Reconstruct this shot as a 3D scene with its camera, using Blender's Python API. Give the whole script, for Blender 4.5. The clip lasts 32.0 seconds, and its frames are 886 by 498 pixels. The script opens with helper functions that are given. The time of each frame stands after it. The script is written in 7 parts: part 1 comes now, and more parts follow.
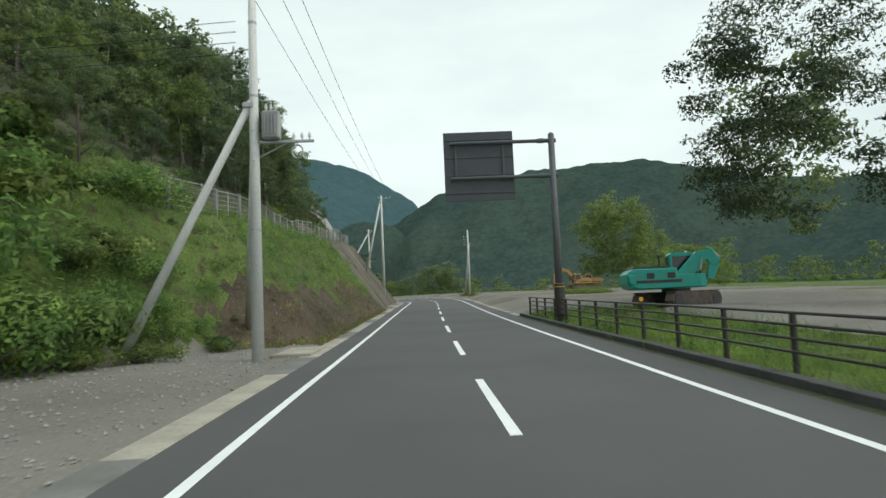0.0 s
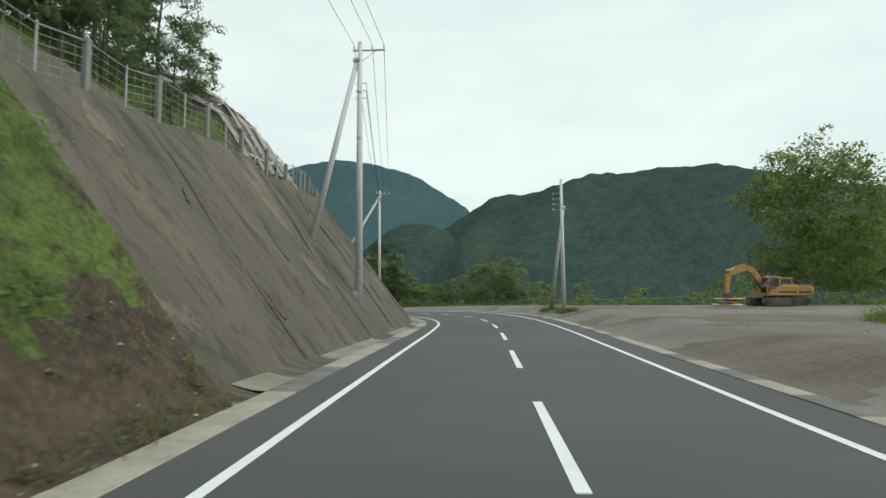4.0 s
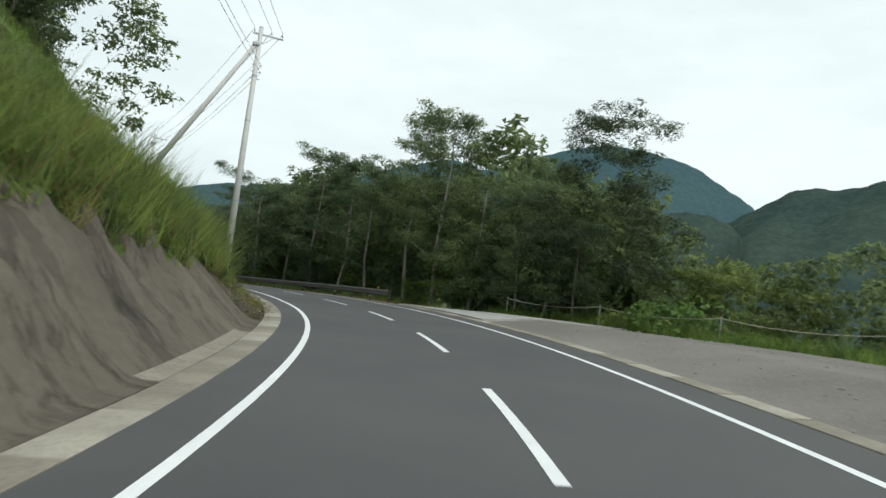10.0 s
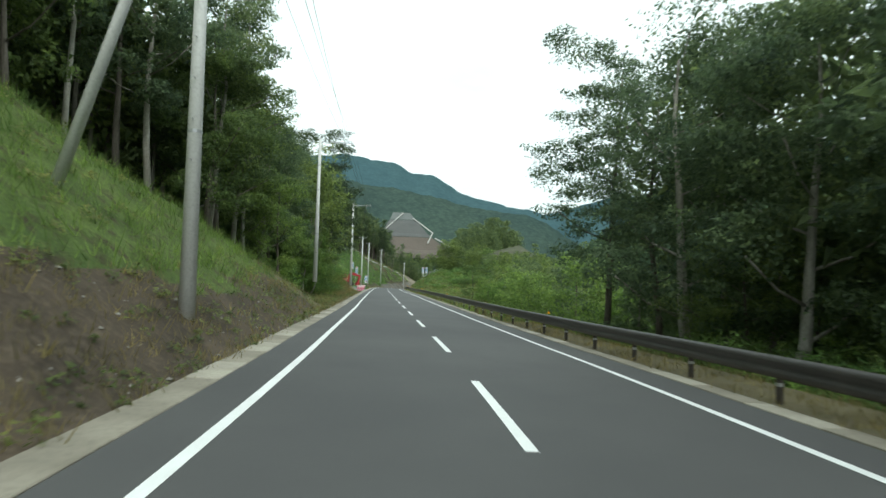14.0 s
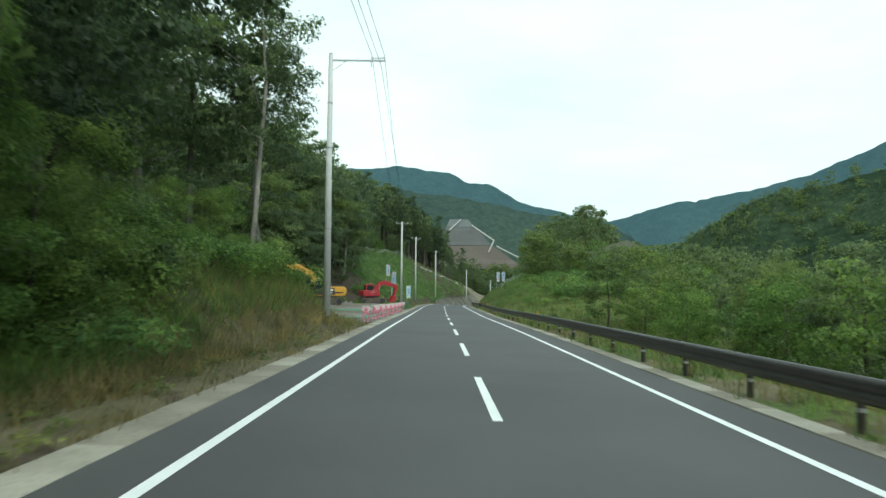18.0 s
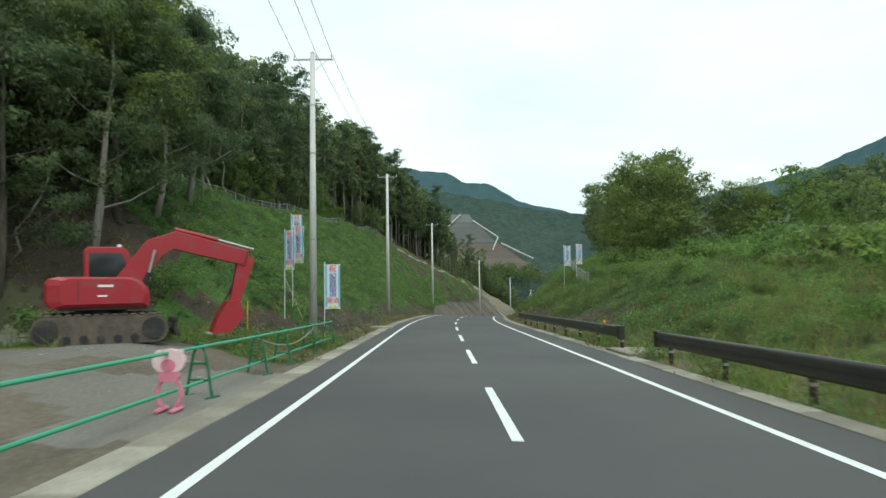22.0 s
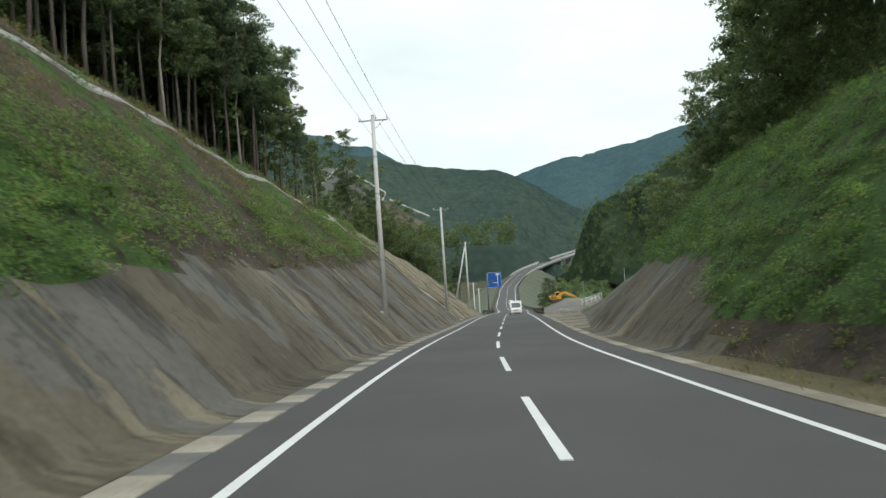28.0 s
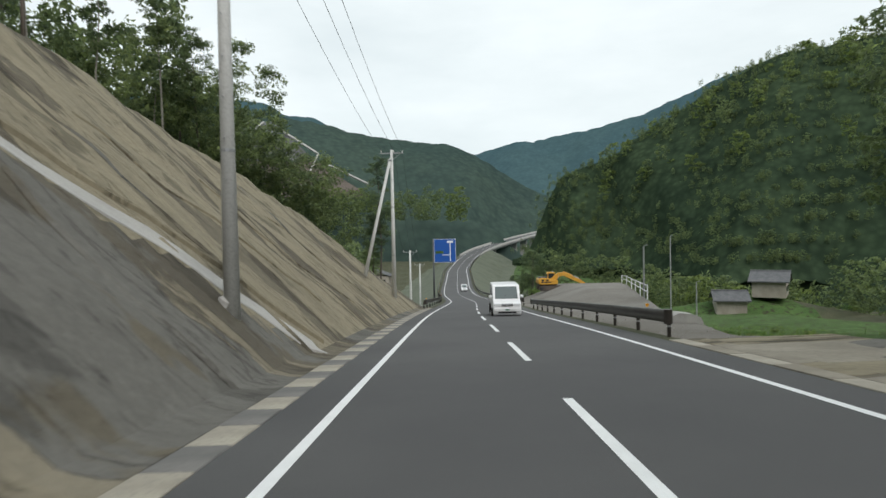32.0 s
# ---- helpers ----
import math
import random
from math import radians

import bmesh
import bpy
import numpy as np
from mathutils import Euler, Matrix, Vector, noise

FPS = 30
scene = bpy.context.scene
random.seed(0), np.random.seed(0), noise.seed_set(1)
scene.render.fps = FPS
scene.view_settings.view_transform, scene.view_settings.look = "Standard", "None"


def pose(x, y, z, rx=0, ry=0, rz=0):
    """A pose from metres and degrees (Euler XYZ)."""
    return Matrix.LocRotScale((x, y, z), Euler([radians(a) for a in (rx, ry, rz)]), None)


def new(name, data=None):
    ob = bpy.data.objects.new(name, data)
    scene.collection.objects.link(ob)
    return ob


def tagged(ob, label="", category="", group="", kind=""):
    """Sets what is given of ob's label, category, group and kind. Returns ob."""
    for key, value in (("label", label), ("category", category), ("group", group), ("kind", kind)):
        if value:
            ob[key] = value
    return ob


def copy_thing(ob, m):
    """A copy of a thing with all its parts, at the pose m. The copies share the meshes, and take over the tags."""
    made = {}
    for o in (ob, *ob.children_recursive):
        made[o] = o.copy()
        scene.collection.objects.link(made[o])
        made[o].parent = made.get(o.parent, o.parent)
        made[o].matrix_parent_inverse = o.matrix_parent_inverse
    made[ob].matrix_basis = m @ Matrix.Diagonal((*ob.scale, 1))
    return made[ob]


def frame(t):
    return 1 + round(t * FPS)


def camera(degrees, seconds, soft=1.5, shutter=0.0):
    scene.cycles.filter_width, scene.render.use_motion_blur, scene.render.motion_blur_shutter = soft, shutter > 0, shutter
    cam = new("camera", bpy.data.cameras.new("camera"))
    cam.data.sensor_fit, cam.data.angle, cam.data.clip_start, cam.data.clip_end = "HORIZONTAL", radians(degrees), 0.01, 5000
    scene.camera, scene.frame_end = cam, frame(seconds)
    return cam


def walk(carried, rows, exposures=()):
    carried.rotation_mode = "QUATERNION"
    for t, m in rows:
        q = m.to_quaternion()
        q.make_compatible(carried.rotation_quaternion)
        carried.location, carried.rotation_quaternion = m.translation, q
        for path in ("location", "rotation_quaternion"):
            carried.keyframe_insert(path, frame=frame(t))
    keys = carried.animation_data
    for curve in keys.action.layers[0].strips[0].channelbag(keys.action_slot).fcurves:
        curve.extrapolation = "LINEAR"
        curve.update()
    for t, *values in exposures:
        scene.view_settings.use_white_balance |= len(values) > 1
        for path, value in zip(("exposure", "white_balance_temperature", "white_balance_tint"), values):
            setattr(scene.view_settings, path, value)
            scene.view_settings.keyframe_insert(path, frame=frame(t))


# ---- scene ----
cam = camera(67.47, 32.0, 1.5, 0.2)
PATH = [
    (0.0, pose(-1.056, -1.764, 1.690, 94.87, 2.41, -0.31)),
    (0.5, pose(-1.166, 4.205, 1.823, 95.27, 2.38, -1.11)),
    (1.0, pose(-1.247, 10.328, 1.952, 95.48, 2.25, -0.30)),
    (1.5, pose(-1.306, 16.937, 2.087, 95.73, 1.75, 0.89)),
    (2.0, pose(-1.377, 23.658, 2.235, 95.89, 1.25, 1.37)),
    (2.5, pose(-1.494, 30.165, 2.389, 95.81, 0.82, 2.66)),
    (3.0, pose(-1.622, 36.670, 2.557, 95.83, 0.50, 3.44)),
    (3.5, pose(-1.742, 43.330, 2.737, 95.64, 0.44, 3.82)),
    (5.5, pose(-2.244, 70.682, 3.525, 96.35, 0.29, 4.86)),
    (6.0, pose(-2.319, 77.433, 3.706, 96.96, 0.23, 5.64)),
    (6.5, pose(-2.431, 84.112, 3.871, 97.40, -0.33, 6.43)),
    (7.0, pose(-2.637, 90.723, 4.025, 97.23, -0.99, 7.32)),
    (7.5, pose(-3.069, 97.143, 4.167, 96.46, -1.68, 10.17)),
    (8.0, pose(-3.835, 103.522, 4.306, 95.38, -2.58, 12.02)),
    (8.5, pose(-5.049, 109.939, 4.443, 94.45, -4.29, 14.26)),
    (9.0, pose(-6.762, 116.270, 4.561, 93.21, -5.61, 18.40)),
    (9.5, pose(-8.915, 122.397, 4.665, 93.40, -6.77, 22.11)),
    (10.0, pose(-11.541, 128.441, 4.757, 93.29, -7.53, 25.91)),
    (10.5, pose(-14.723, 134.528, 4.834, 93.18, -8.49, 29.88)),
    (11.0, pose(-18.407, 140.470, 4.883, 92.17, -8.46, 34.64)),
    (11.5, pose(-22.512, 146.097, 4.898, 92.25, -6.34, 39.29)),
    (12.0, pose(-27.108, 151.472, 4.877, 91.84, -5.52, 43.75)),
    (12.5, pose(-32.283, 156.650, 4.822, 91.35, -6.86, 48.26)),
    (13.0, pose(-37.979, 161.506, 4.752, 90.97, -5.80, 51.67)),
    (13.5, pose(-44.114, 165.953, 4.652, 91.31, -3.94, 55.59)),
    (14.0, pose(-50.667, 170.072, 4.530, 91.64, -1.98, 58.90)),
    (14.5, pose(-57.636, 173.880, 4.374, 91.74, -1.82, 62.57)),
    (16.5, pose(-87.652, 188.720, 3.501, 92.41, 1.02, 65.46)),
    (17.0, pose(-95.390, 192.489, 3.287, 92.40, 0.38, 64.73)),
    (17.5, pose(-103.200, 196.303, 3.081, 92.39, -0.68, 64.30)),
    (18.0, pose(-111.068, 200.184, 2.872, 92.68, -0.55, 63.88)),
    (18.5, pose(-119.006, 204.139, 2.664, 92.76, 0.10, 65.21)),
    (19.0, pose(-126.967, 208.062, 2.462, 92.93, 0.55, 65.84)),
    (19.5, pose(-134.875, 211.800, 2.266, 92.83, 0.13, 65.48)),
    (20.0, pose(-142.831, 215.505, 2.059, 92.84, -0.40, 64.31)),
    (20.5, pose(-150.949, 219.301, 1.815, 92.82, -0.28, 63.99)),
    (21.0, pose(-159.101, 223.144, 1.560, 93.11, -0.06, 63.68)),
    (21.5, pose(-167.199, 227.053, 1.309, 93.10, 0.31, 63.76)),
    (22.0, pose(-175.220, 230.975, 1.084, 93.08, 0.77, 63.74)),
    (22.5, pose(-183.069, 234.842, 0.881, 93.46, 1.22, 63.92)),
    (23.0, pose(-190.889, 238.683, 0.673, 93.34, 1.37, 63.51)),
    (23.5, pose(-198.856, 242.517, 0.466, 93.16, 1.16, 62.84)),
    (24.0, pose(-206.779, 246.325, 0.263, 93.09, 0.85, 62.08)),
    (24.5, pose(-214.457, 250.117, 0.062, 93.20, 1.11, 61.41)),
    (25.0, pose(-222.026, 253.970, -0.146, 93.40, 1.58, 60.95)),
    (25.5, pose(-229.568, 258.017, -0.371, 93.18, 2.46, 59.86)),
    (26.0, pose(-236.947, 262.199, -0.606, 92.46, 3.24, 58.87)),
    (26.5, pose(-244.047, 266.444, -0.841, 91.08, 4.02, 56.57)),
    (28.5, pose(-270.111, 284.455, -2.742, 90.43, 3.65, 52.58)),
    (29.0, pose(-276.242, 289.208, -3.439, 90.94, 3.63, 51.08)),
    (29.5, pose(-282.271, 293.997, -4.151, 91.85, 3.56, 51.93)),
    (30.0, pose(-288.238, 298.891, -4.847, 90.97, 3.29, 51.07)),
    (30.5, pose(-294.257, 303.939, -5.527, 91.21, 2.84, 49.92)),
    (31.0, pose(-300.254, 309.051, -6.201, 90.36, 2.09, 49.86)),
    (31.5, pose(-306.153, 314.224, -6.862, 89.48, 1.50, 49.30)),
    (32.0, pose(-312.032, 319.408, -7.513, 88.51, 1.12, 49.15)),
]
LIGHT = [(0, .14, 6500, 6), (2, .11, 6500, 6), (3.5, .09, 6500, 6), (6, .08, 6500, 7), (8, .08, 6480, 8), (10, .18, 6450, 9), (12, .45, 6350, 6), (13, .64, 6300, 3), (14.5, .58, 6260, 0), (17, .46, 6100, -5), (20, .38, 6170, -3), (23, .35, 6400, 4),
         (26, .33, 6480, 8), (29, .28, 6520, 10), (31, .22, 6500, 12), (32, .17, 6480, 13)]
walk(cam, PATH, LIGHT)

# the road's alignment, a node every 15 m from 15 m behind the start: heading (degrees), grade, cross fall
HEADING = [3.34, 2.19, 1.23, 1.04, 0.61, 0.59, 0.50, 2.41, 8.69, 18.24, 27.74, 36.90, 47.00, 56.18, 62.67, 64.25, 64.17, 64.64, 64.30, 64.22, 64.33, 64.35, 64.30, 64.12, 63.99, 63.87, 63.02, 60.62, 58.50, 55.72, 52.61, 51.13, 48.71, 48.21, 48.28, 48.44, 48.26, 47.21, 46.34, 46.60, 47.97, 49.73, 50.82, 50.65, 49.67, 48.71, 47.99, 47.59, 47.83, 48.20, 47.45, 45.5, 44.0, 43.0, 41.5, 40.0, 38.5, 37.0, 35.5, 34.0, 33.0, 32.0, 31.5, 31.0, 30.5, 30.0, 29.5, 29.0, 29.0, 28.5, 28.5, 28.0]
GRADE = [0.0281, 0.0232, 0.0202, 0.0245, 0.0277, 0.0293, 0.0272, 0.0240, 0.0237, 0.0174, 0.0107, 0.0006, -0.0101, -0.0174, -0.0231, -0.0275, -0.0266, -0.0229, -0.0236, -0.0225, -0.0226, -0.0287, -0.0277, -0.0223, -0.0238, -0.0234, -0.0251, -0.0283, -0.0293, -0.0574, -0.0870, -0.0929, -0.0849, -0.0832, -0.0812, -0.0855, -0.0915, -0.0925, -0.0906, -0.0889, -0.0876, -0.0847, -0.0773, -0.0637, -0.0456, -0.0265, -0.0097, 0.0034, 0.0116, 0.0139, 0.0098, 0.01, 0.03, 0.042, 0.052, 0.052, 0.05, 0.048, 0.043, 0.043, 0.043, 0.043, 0.043, 0.043, 0.043, 0.043, 0.043, 0.043, 0.043, 0.043, 0.043, 0.043]
FALL = [-0.0087, 0.0034, 0.0137, 0.0126, 0.0016, -0.0072, -0.0071, 0.0123, 0.0477, 0.0665, 0.0613, 0.0546, 0.0519, 0.0232, -0.0177, -0.0363, -0.0346, -0.0274, -0.0237, -0.0235, -0.0228, -0.0202, -0.0181, -0.0095, -0.0019, -0.0054, -0.0160, -0.0259, -0.0330, -0.0312, -0.0233, -0.0122, -0.0007, 0.0129, 0.0188, 0.0174, 0.0096, 0.0020, -0.0028, -0.0057, -0.0078, -0.0094, -0.0101, -0.0089, -0.0056, -0.0009, 0.0043, 0.0091, 0.0128, 0.0144, 0.0131, 0.008, 0.0, -0.01, -0.02, -0.02, -0.02, -0.02, -0.02, -0.02, -0.02, -0.02, -0.02, -0.02, -0.02, -0.02, -0.02, -0.02, -0.02, -0.02, -0.02, -0.02]
HALF = 3.36  # half the width between the edge lines
DASH0 = 6.15

# ---- light ----
world = bpy.data.worlds.new("overcast_sky")
scene.world = world
world.use_nodes = True
wt = world.node_tree
wt.nodes.clear()


def wnode(kind, **kw):
    n = wt.nodes.new(kind)
    for k, v in kw.items():
        n.inputs[k].default_value = v
    return n


SUN_EL, SUN_AZ = 48.0, 105.0
w_out = wnode("ShaderNodeOutputWorld")
w_bg = wnode("ShaderNodeBackground", Strength=1.0)
w_sky = wt.nodes.new("ShaderNodeTexSky")
w_sky.sky_type, w_sky.sun_disc = "NISHITA", False
w_sky.sun_elevation, w_sky.sun_rotation = radians(SUN_EL), radians(SUN_AZ)
w_dim = wnode("ShaderNodeVectorMath")
w_dim.operation = "SCALE"
w_dim.inputs["Scale"].default_value = 0.10
w_co = wnode("ShaderNodeTexCoord")
w_map = wnode("ShaderNodeMapping")
w_map.inputs["Scale"].default_value = (1.0, 1.0, 3.2)
w_no = wnode("ShaderNodeTexNoise", Scale=2.3, Detail=6.0, Roughness=0.55)
w_ramp = wnode("ShaderNodeValToRGB")
w_ramp.color_ramp.elements[0].position, w_ramp.color_ramp.elements[0].color = 0.30, (0.72, 0.81, 0.81, 1)
w_ramp.color_ramp.elements[1].position, w_ramp.color_ramp.elements[1].color = 0.62, (0.87, 0.955, 0.945, 1)
w_mix = wt.nodes.new("ShaderNodeMix")
w_mix.data_type = "RGBA"
w_mix.inputs[0].default_value = 0.93
wt.links.new(w_co.outputs["Generated"], w_map.inputs["Vector"])
wt.links.new(w_map.outputs[0], w_no.inputs["Vector"])
wt.links.new(w_no.outputs[0], w_ramp.inputs[0])
wt.links.new(w_sky.outputs[0], w_dim.inputs[0])
wt.links.new(w_dim.outputs[0], w_mix.inputs[6])
wt.links.new(w_ramp.outputs[0], w_mix.inputs[7])
wt.links.new(w_mix.outputs[2], w_bg.inputs["Color"])
wt.links.new(w_bg.outputs[0], w_out.inputs[0])

sun_data = bpy.data.lights.new("sun", "SUN")
sun_data.energy, sun_data.angle, sun_data.color = 1.5, radians(40), (1.0, 0.96, 0.9)
sun = new("sun", sun_data)
sun.matrix_world = pose(0, 0, 80, 90 - SUN_EL, 0, 180 - SUN_AZ)


# ---- materials ----
class Mat:
    def __init__(self, name, rough=0.8, metal=0.0, spec=0.3):
        self.m = bpy.data.materials.new(name)
        self.m.use_nodes = True
        self.t = self.m.node_tree
        self.b = self.t.nodes["Principled BSDF"]
        self.b.inputs["Roughness"].default_value = rough
        self.b.inputs["Metallic"].default_value = metal
        self.b.inputs["Specular IOR Level"].default_value = spec
        self.co = self.t.nodes.new("ShaderNodeTexCoord").outputs["Object"]

    def n(self, kind, **kw):
        nd = self.t.nodes.new(kind)
        for k, v in kw.items():
            nd.inputs[k].default_value = v
        return nd

    def link(self, a, b):
        self.t.links.new(a, b)

    def noise(self, scale, detail=4.0, rough=0.6, stretch=None, kind="ShaderNodeTexNoise"):
        nd = self.n(kind, Scale=scale)
        if kind == "ShaderNodeTexNoise":
            nd.inputs["Detail"].default_value, nd.inputs["Roughness"].default_value = detail, rough
        src = self.co
        if stretch:
            mp = self.n("ShaderNodeMapping")
            mp.inputs["Scale"].default_value = stretch
            self.link(src, mp.inputs["Vector"])
            src = mp.outputs[0]
        self.link(src, nd.inputs["Vector"])
        return nd.outputs[0]

    def ramp(self, fac, stops):
        r = self.n("ShaderNodeValToRGB")
        el = r.color_ramp.elements
        while len(el) < len(stops):
            el.new(0.5)
        for e, (p, c) in zip(el, stops):
            e.position, e.color = p, (*c, 1)
        self.link(fac, r.inputs[0])
        return r.outputs[0]

    def mix(self, fac, a, b, blend="MIX"):
        x = self.n("ShaderNodeMix")
        x.data_type, x.blend_type = "RGBA", blend
        for sock, v in ((0, fac), (6, a), (7, b)):
            if isinstance(v, (int, float)):
                x.inputs[sock].default_value = v
            elif isinstance(v, tuple):
                x.inputs[sock].default_value = (*v, 1)
            else:
                self.link(v, x.inputs[sock])
        return x.outputs[2]

    def color(self, out):
        if isinstance(out, tuple):
            self.b.inputs["Base Color"].default_value = (*out, 1)
        else:
            self.link(out, self.b.inputs["Base Color"])
        return self

    def bump(self, out, strength=0.3, dist=0.02):
        b = self.n("ShaderNodeBump", Strength=strength, Distance=dist)
        self.link(out, b.inputs["Height"])
        self.link(b.outputs[0], self.b.inputs["Normal"])
        return self

    def random(self, island=False):
        return self.n("ShaderNodeNewGeometry").outputs["Random Per Island"] if island else self.n("ShaderNodeObjectInfo").outputs["Random"]


def two_tone(name, a, b, scale, c=None, scale2=40.0, amount=0.35, rough=0.85, bump=0.3, dist=0.02, metal=0.0, spec=0.3, stretch=None):
    m = Mat(name, rough, metal, spec)
    base = m.ramp(m.noise(scale, 5, stretch=stretch), [(0.35, a), (0.65, b)])
    fine = m.noise(scale2, 4)
    if c:
        base = m.mix(m.ramp(fine, [(0.45, (0, 0, 0)), (0.7, (1, 1, 1))]), base, m.mix(amount, base, c))
    else:
        base = m.mix(amount, base, m.mix(1.0, base, m.ramp(fine, [(0.3, (0.55, 0.55, 0.55)), (0.7, (1.3, 1.3, 1.3))]), "MULTIPLY"))
    m.color(base)
    if bump:
        m.bump(fine, bump, dist)
    return m.m


def leafy(name, a, b, c, rough=0.5, through_light=0.55):
    m = Mat(name, rough, 0.0, 0.25)
    tree = m.ramp(m.random(), [(0.0, a), (0.55, b), (1.0, c)])
    leaf = m.ramp(m.random(True), [(0.0, (0.88, 0.89, 0.88)), (0.6, (1.0, 1.0, 1.0)), (1.0, (1.17, 1.16, 1.06))])
    big = m.ramp(m.noise(0.55, 4), [(0.33, (0.62, 0.66, 0.68)), (0.67, (1.32, 1.26, 1.08))])
    clump = m.ramp(m.noise(1.35, 3), [(0.36, (0.62, 0.66, 0.70)), (0.64, (1.30, 1.26, 1.10))])
    big = m.mix(1.0, big, clump, "MULTIPLY")
    spray = m.ramp(m.noise(0.9, 3), [(0.56, (0, 0, 0)), (0.68, (1, 1, 1))])
    lit = m.mix(spray, tree, m.mix(0.45, tree, (c[0] * 1.7, c[1] * 1.65, c[2] * 1.45)))
    m.color(m.mix(1.0, m.mix(1.0, lit, leaf, "MULTIPLY"), big, "MULTIPLY"))
    tr = m.n("ShaderNodeBsdfTranslucent")
    sh = m.n("ShaderNodeMixShader")
    sh.inputs[0].default_value = through_light
    m.link(m.b.inputs["Base Color"].links[0].from_socket, tr.inputs["Color"])
    m.link(m.b.outputs[0], sh.inputs[1])
    m.link(tr.outputs[0], sh.inputs[2])
    m.link(sh.outputs[0], m.t.nodes["Material Output"].inputs["Surface"])
    return m.m


ASPHALT = two_tone("asphalt", (0.060, 0.060, 0.062), (0.083, 0.083, 0.083), 0.16, (0.12, 0.12, 0.12), 90, 0.35, 0.78, 0.35, 0.008, spec=0.35)
PAINT = two_tone("road_paint", (0.72, 0.74, 0.74), (0.80, 0.82, 0.82), 1.5, (0.45, 0.45, 0.45), 30, 0.25, 0.6, 0.1, 0.004)
KERB = two_tone("gutter_concrete", (0.29, 0.268, 0.220), (0.40, 0.372, 0.308), 0.9, (0.17, 0.165, 0.15), 14, 0.5, 0.85, 0.25, 0.01)
KERB_DUN = two_tone("dusty_gutter_concrete", (0.20, 0.182, 0.146), (0.29, 0.266, 0.216), 0.7, (0.13, 0.118, 0.098), 10, 0.5, 0.88, 0.25, 0.01)
KERB_BLACK = two_tone("dark_painted_kerb", (0.055, 0.055, 0.056), (0.085, 0.084, 0.082), 0.8, (0.12, 0.12, 0.11), 14, 0.3, 0.8, 0.2, 0.008)
KERB_DARK = two_tone("weathered_gutter_concrete", (0.13, 0.13, 0.125), (0.20, 0.195, 0.185), 0.9, (0.10, 0.10, 0.09), 14, 0.4, 0.85, 0.25, 0.01)
FENCE_POST = two_tone("grey_fence_post_concrete", (0.22, 0.22, 0.21), (0.30, 0.30, 0.285), 0.9, (0.17, 0.165, 0.155), 20, 0.4, 0.85, 0.2, 0.008)
CONCRETE = two_tone("concrete", (0.33, 0.325, 0.31), (0.44, 0.435, 0.41), 0.7, (0.25, 0.24, 0.23), 20, 0.4, 0.8, 0.2, 0.008)
POLE = two_tone("pole_concrete", (0.53, 0.535, 0.52), (0.63, 0.635, 0.62), 0.8, (0.32, 0.32, 0.31), 18, 0.4, 0.75, 0.15, 0.004, stretch=(3, 3, 0.4))
GALV = two_tone("galvanised_steel", (0.36, 0.37, 0.38), (0.46, 0.47, 0.48), 3, None, 30, 0.3, 0.45, 0.05, 0.002, 0.6)
BROWN_STEEL = two_tone("dark_brown_painted_steel", (0.030, 0.026, 0.022), (0.045, 0.038, 0.032), 2, None, 30, 0.3, 0.42, 0.05, 0.002, spec=0.5)
SIGN_BACK = two_tone("grey_sign_back", (0.066, 0.072, 0.082), (0.080, 0.086, 0.096), 0.6, None, 12, 0.25, 0.55, 0.04, 0.002, spec=0.35)
GREY_STEEL = two_tone("dark_grey_painted_steel", (0.075, 0.078, 0.085), (0.10, 0.105, 0.11), 1.2, None, 25, 0.3, 0.5, 0.05, 0.002, spec=0.4)
RUBBER = two_tone("black_rubber", (0.018, 0.018, 0.018), (0.03, 0.03, 0.03), 4, None, 30, 0.3, 0.7, 0.1, 0.003)
TRACK = two_tone("muddy_track_steel", (0.06, 0.052, 0.045), (0.12, 0.10, 0.08), 3, (0.16, 0.12, 0.09), 25, 0.5, 0.8, 0.3, 0.01)
MID_BARK = two_tone("weathered_bark", (0.12, 0.108, 0.09), (0.20, 0.18, 0.155), 1.2, None, 12, 0.5, 0.9, 0.4, 0.02, stretch=(4, 4, 0.6))
BARK = two_tone("bark", (0.07, 0.058, 0.045), (0.16, 0.14, 0.12), 1.5, None, 12, 0.5, 0.9, 0.5, 0.02, stretch=(4, 4, 0.6))
PALE_BARK = two_tone("pale_bark", (0.22, 0.20, 0.17), (0.36, 0.34, 0.30), 1.2, None, 12, 0.5, 0.9, 0.4, 0.02, stretch=(4, 4, 0.6))


def paint_mat(name, c, rough=0.38, dirt=(0.12, 0.10, 0.08), amount=0.45):
    m = Mat(name, rough, 0.0, 0.5)
    d = m.ramp(m.noise(2.2, 6), [(0.52, (0, 0, 0)), (0.75, (1, 1, 1))])
    m.color(m.mix(d, c, m.mix(amount, c, dirt)))
    return m.m


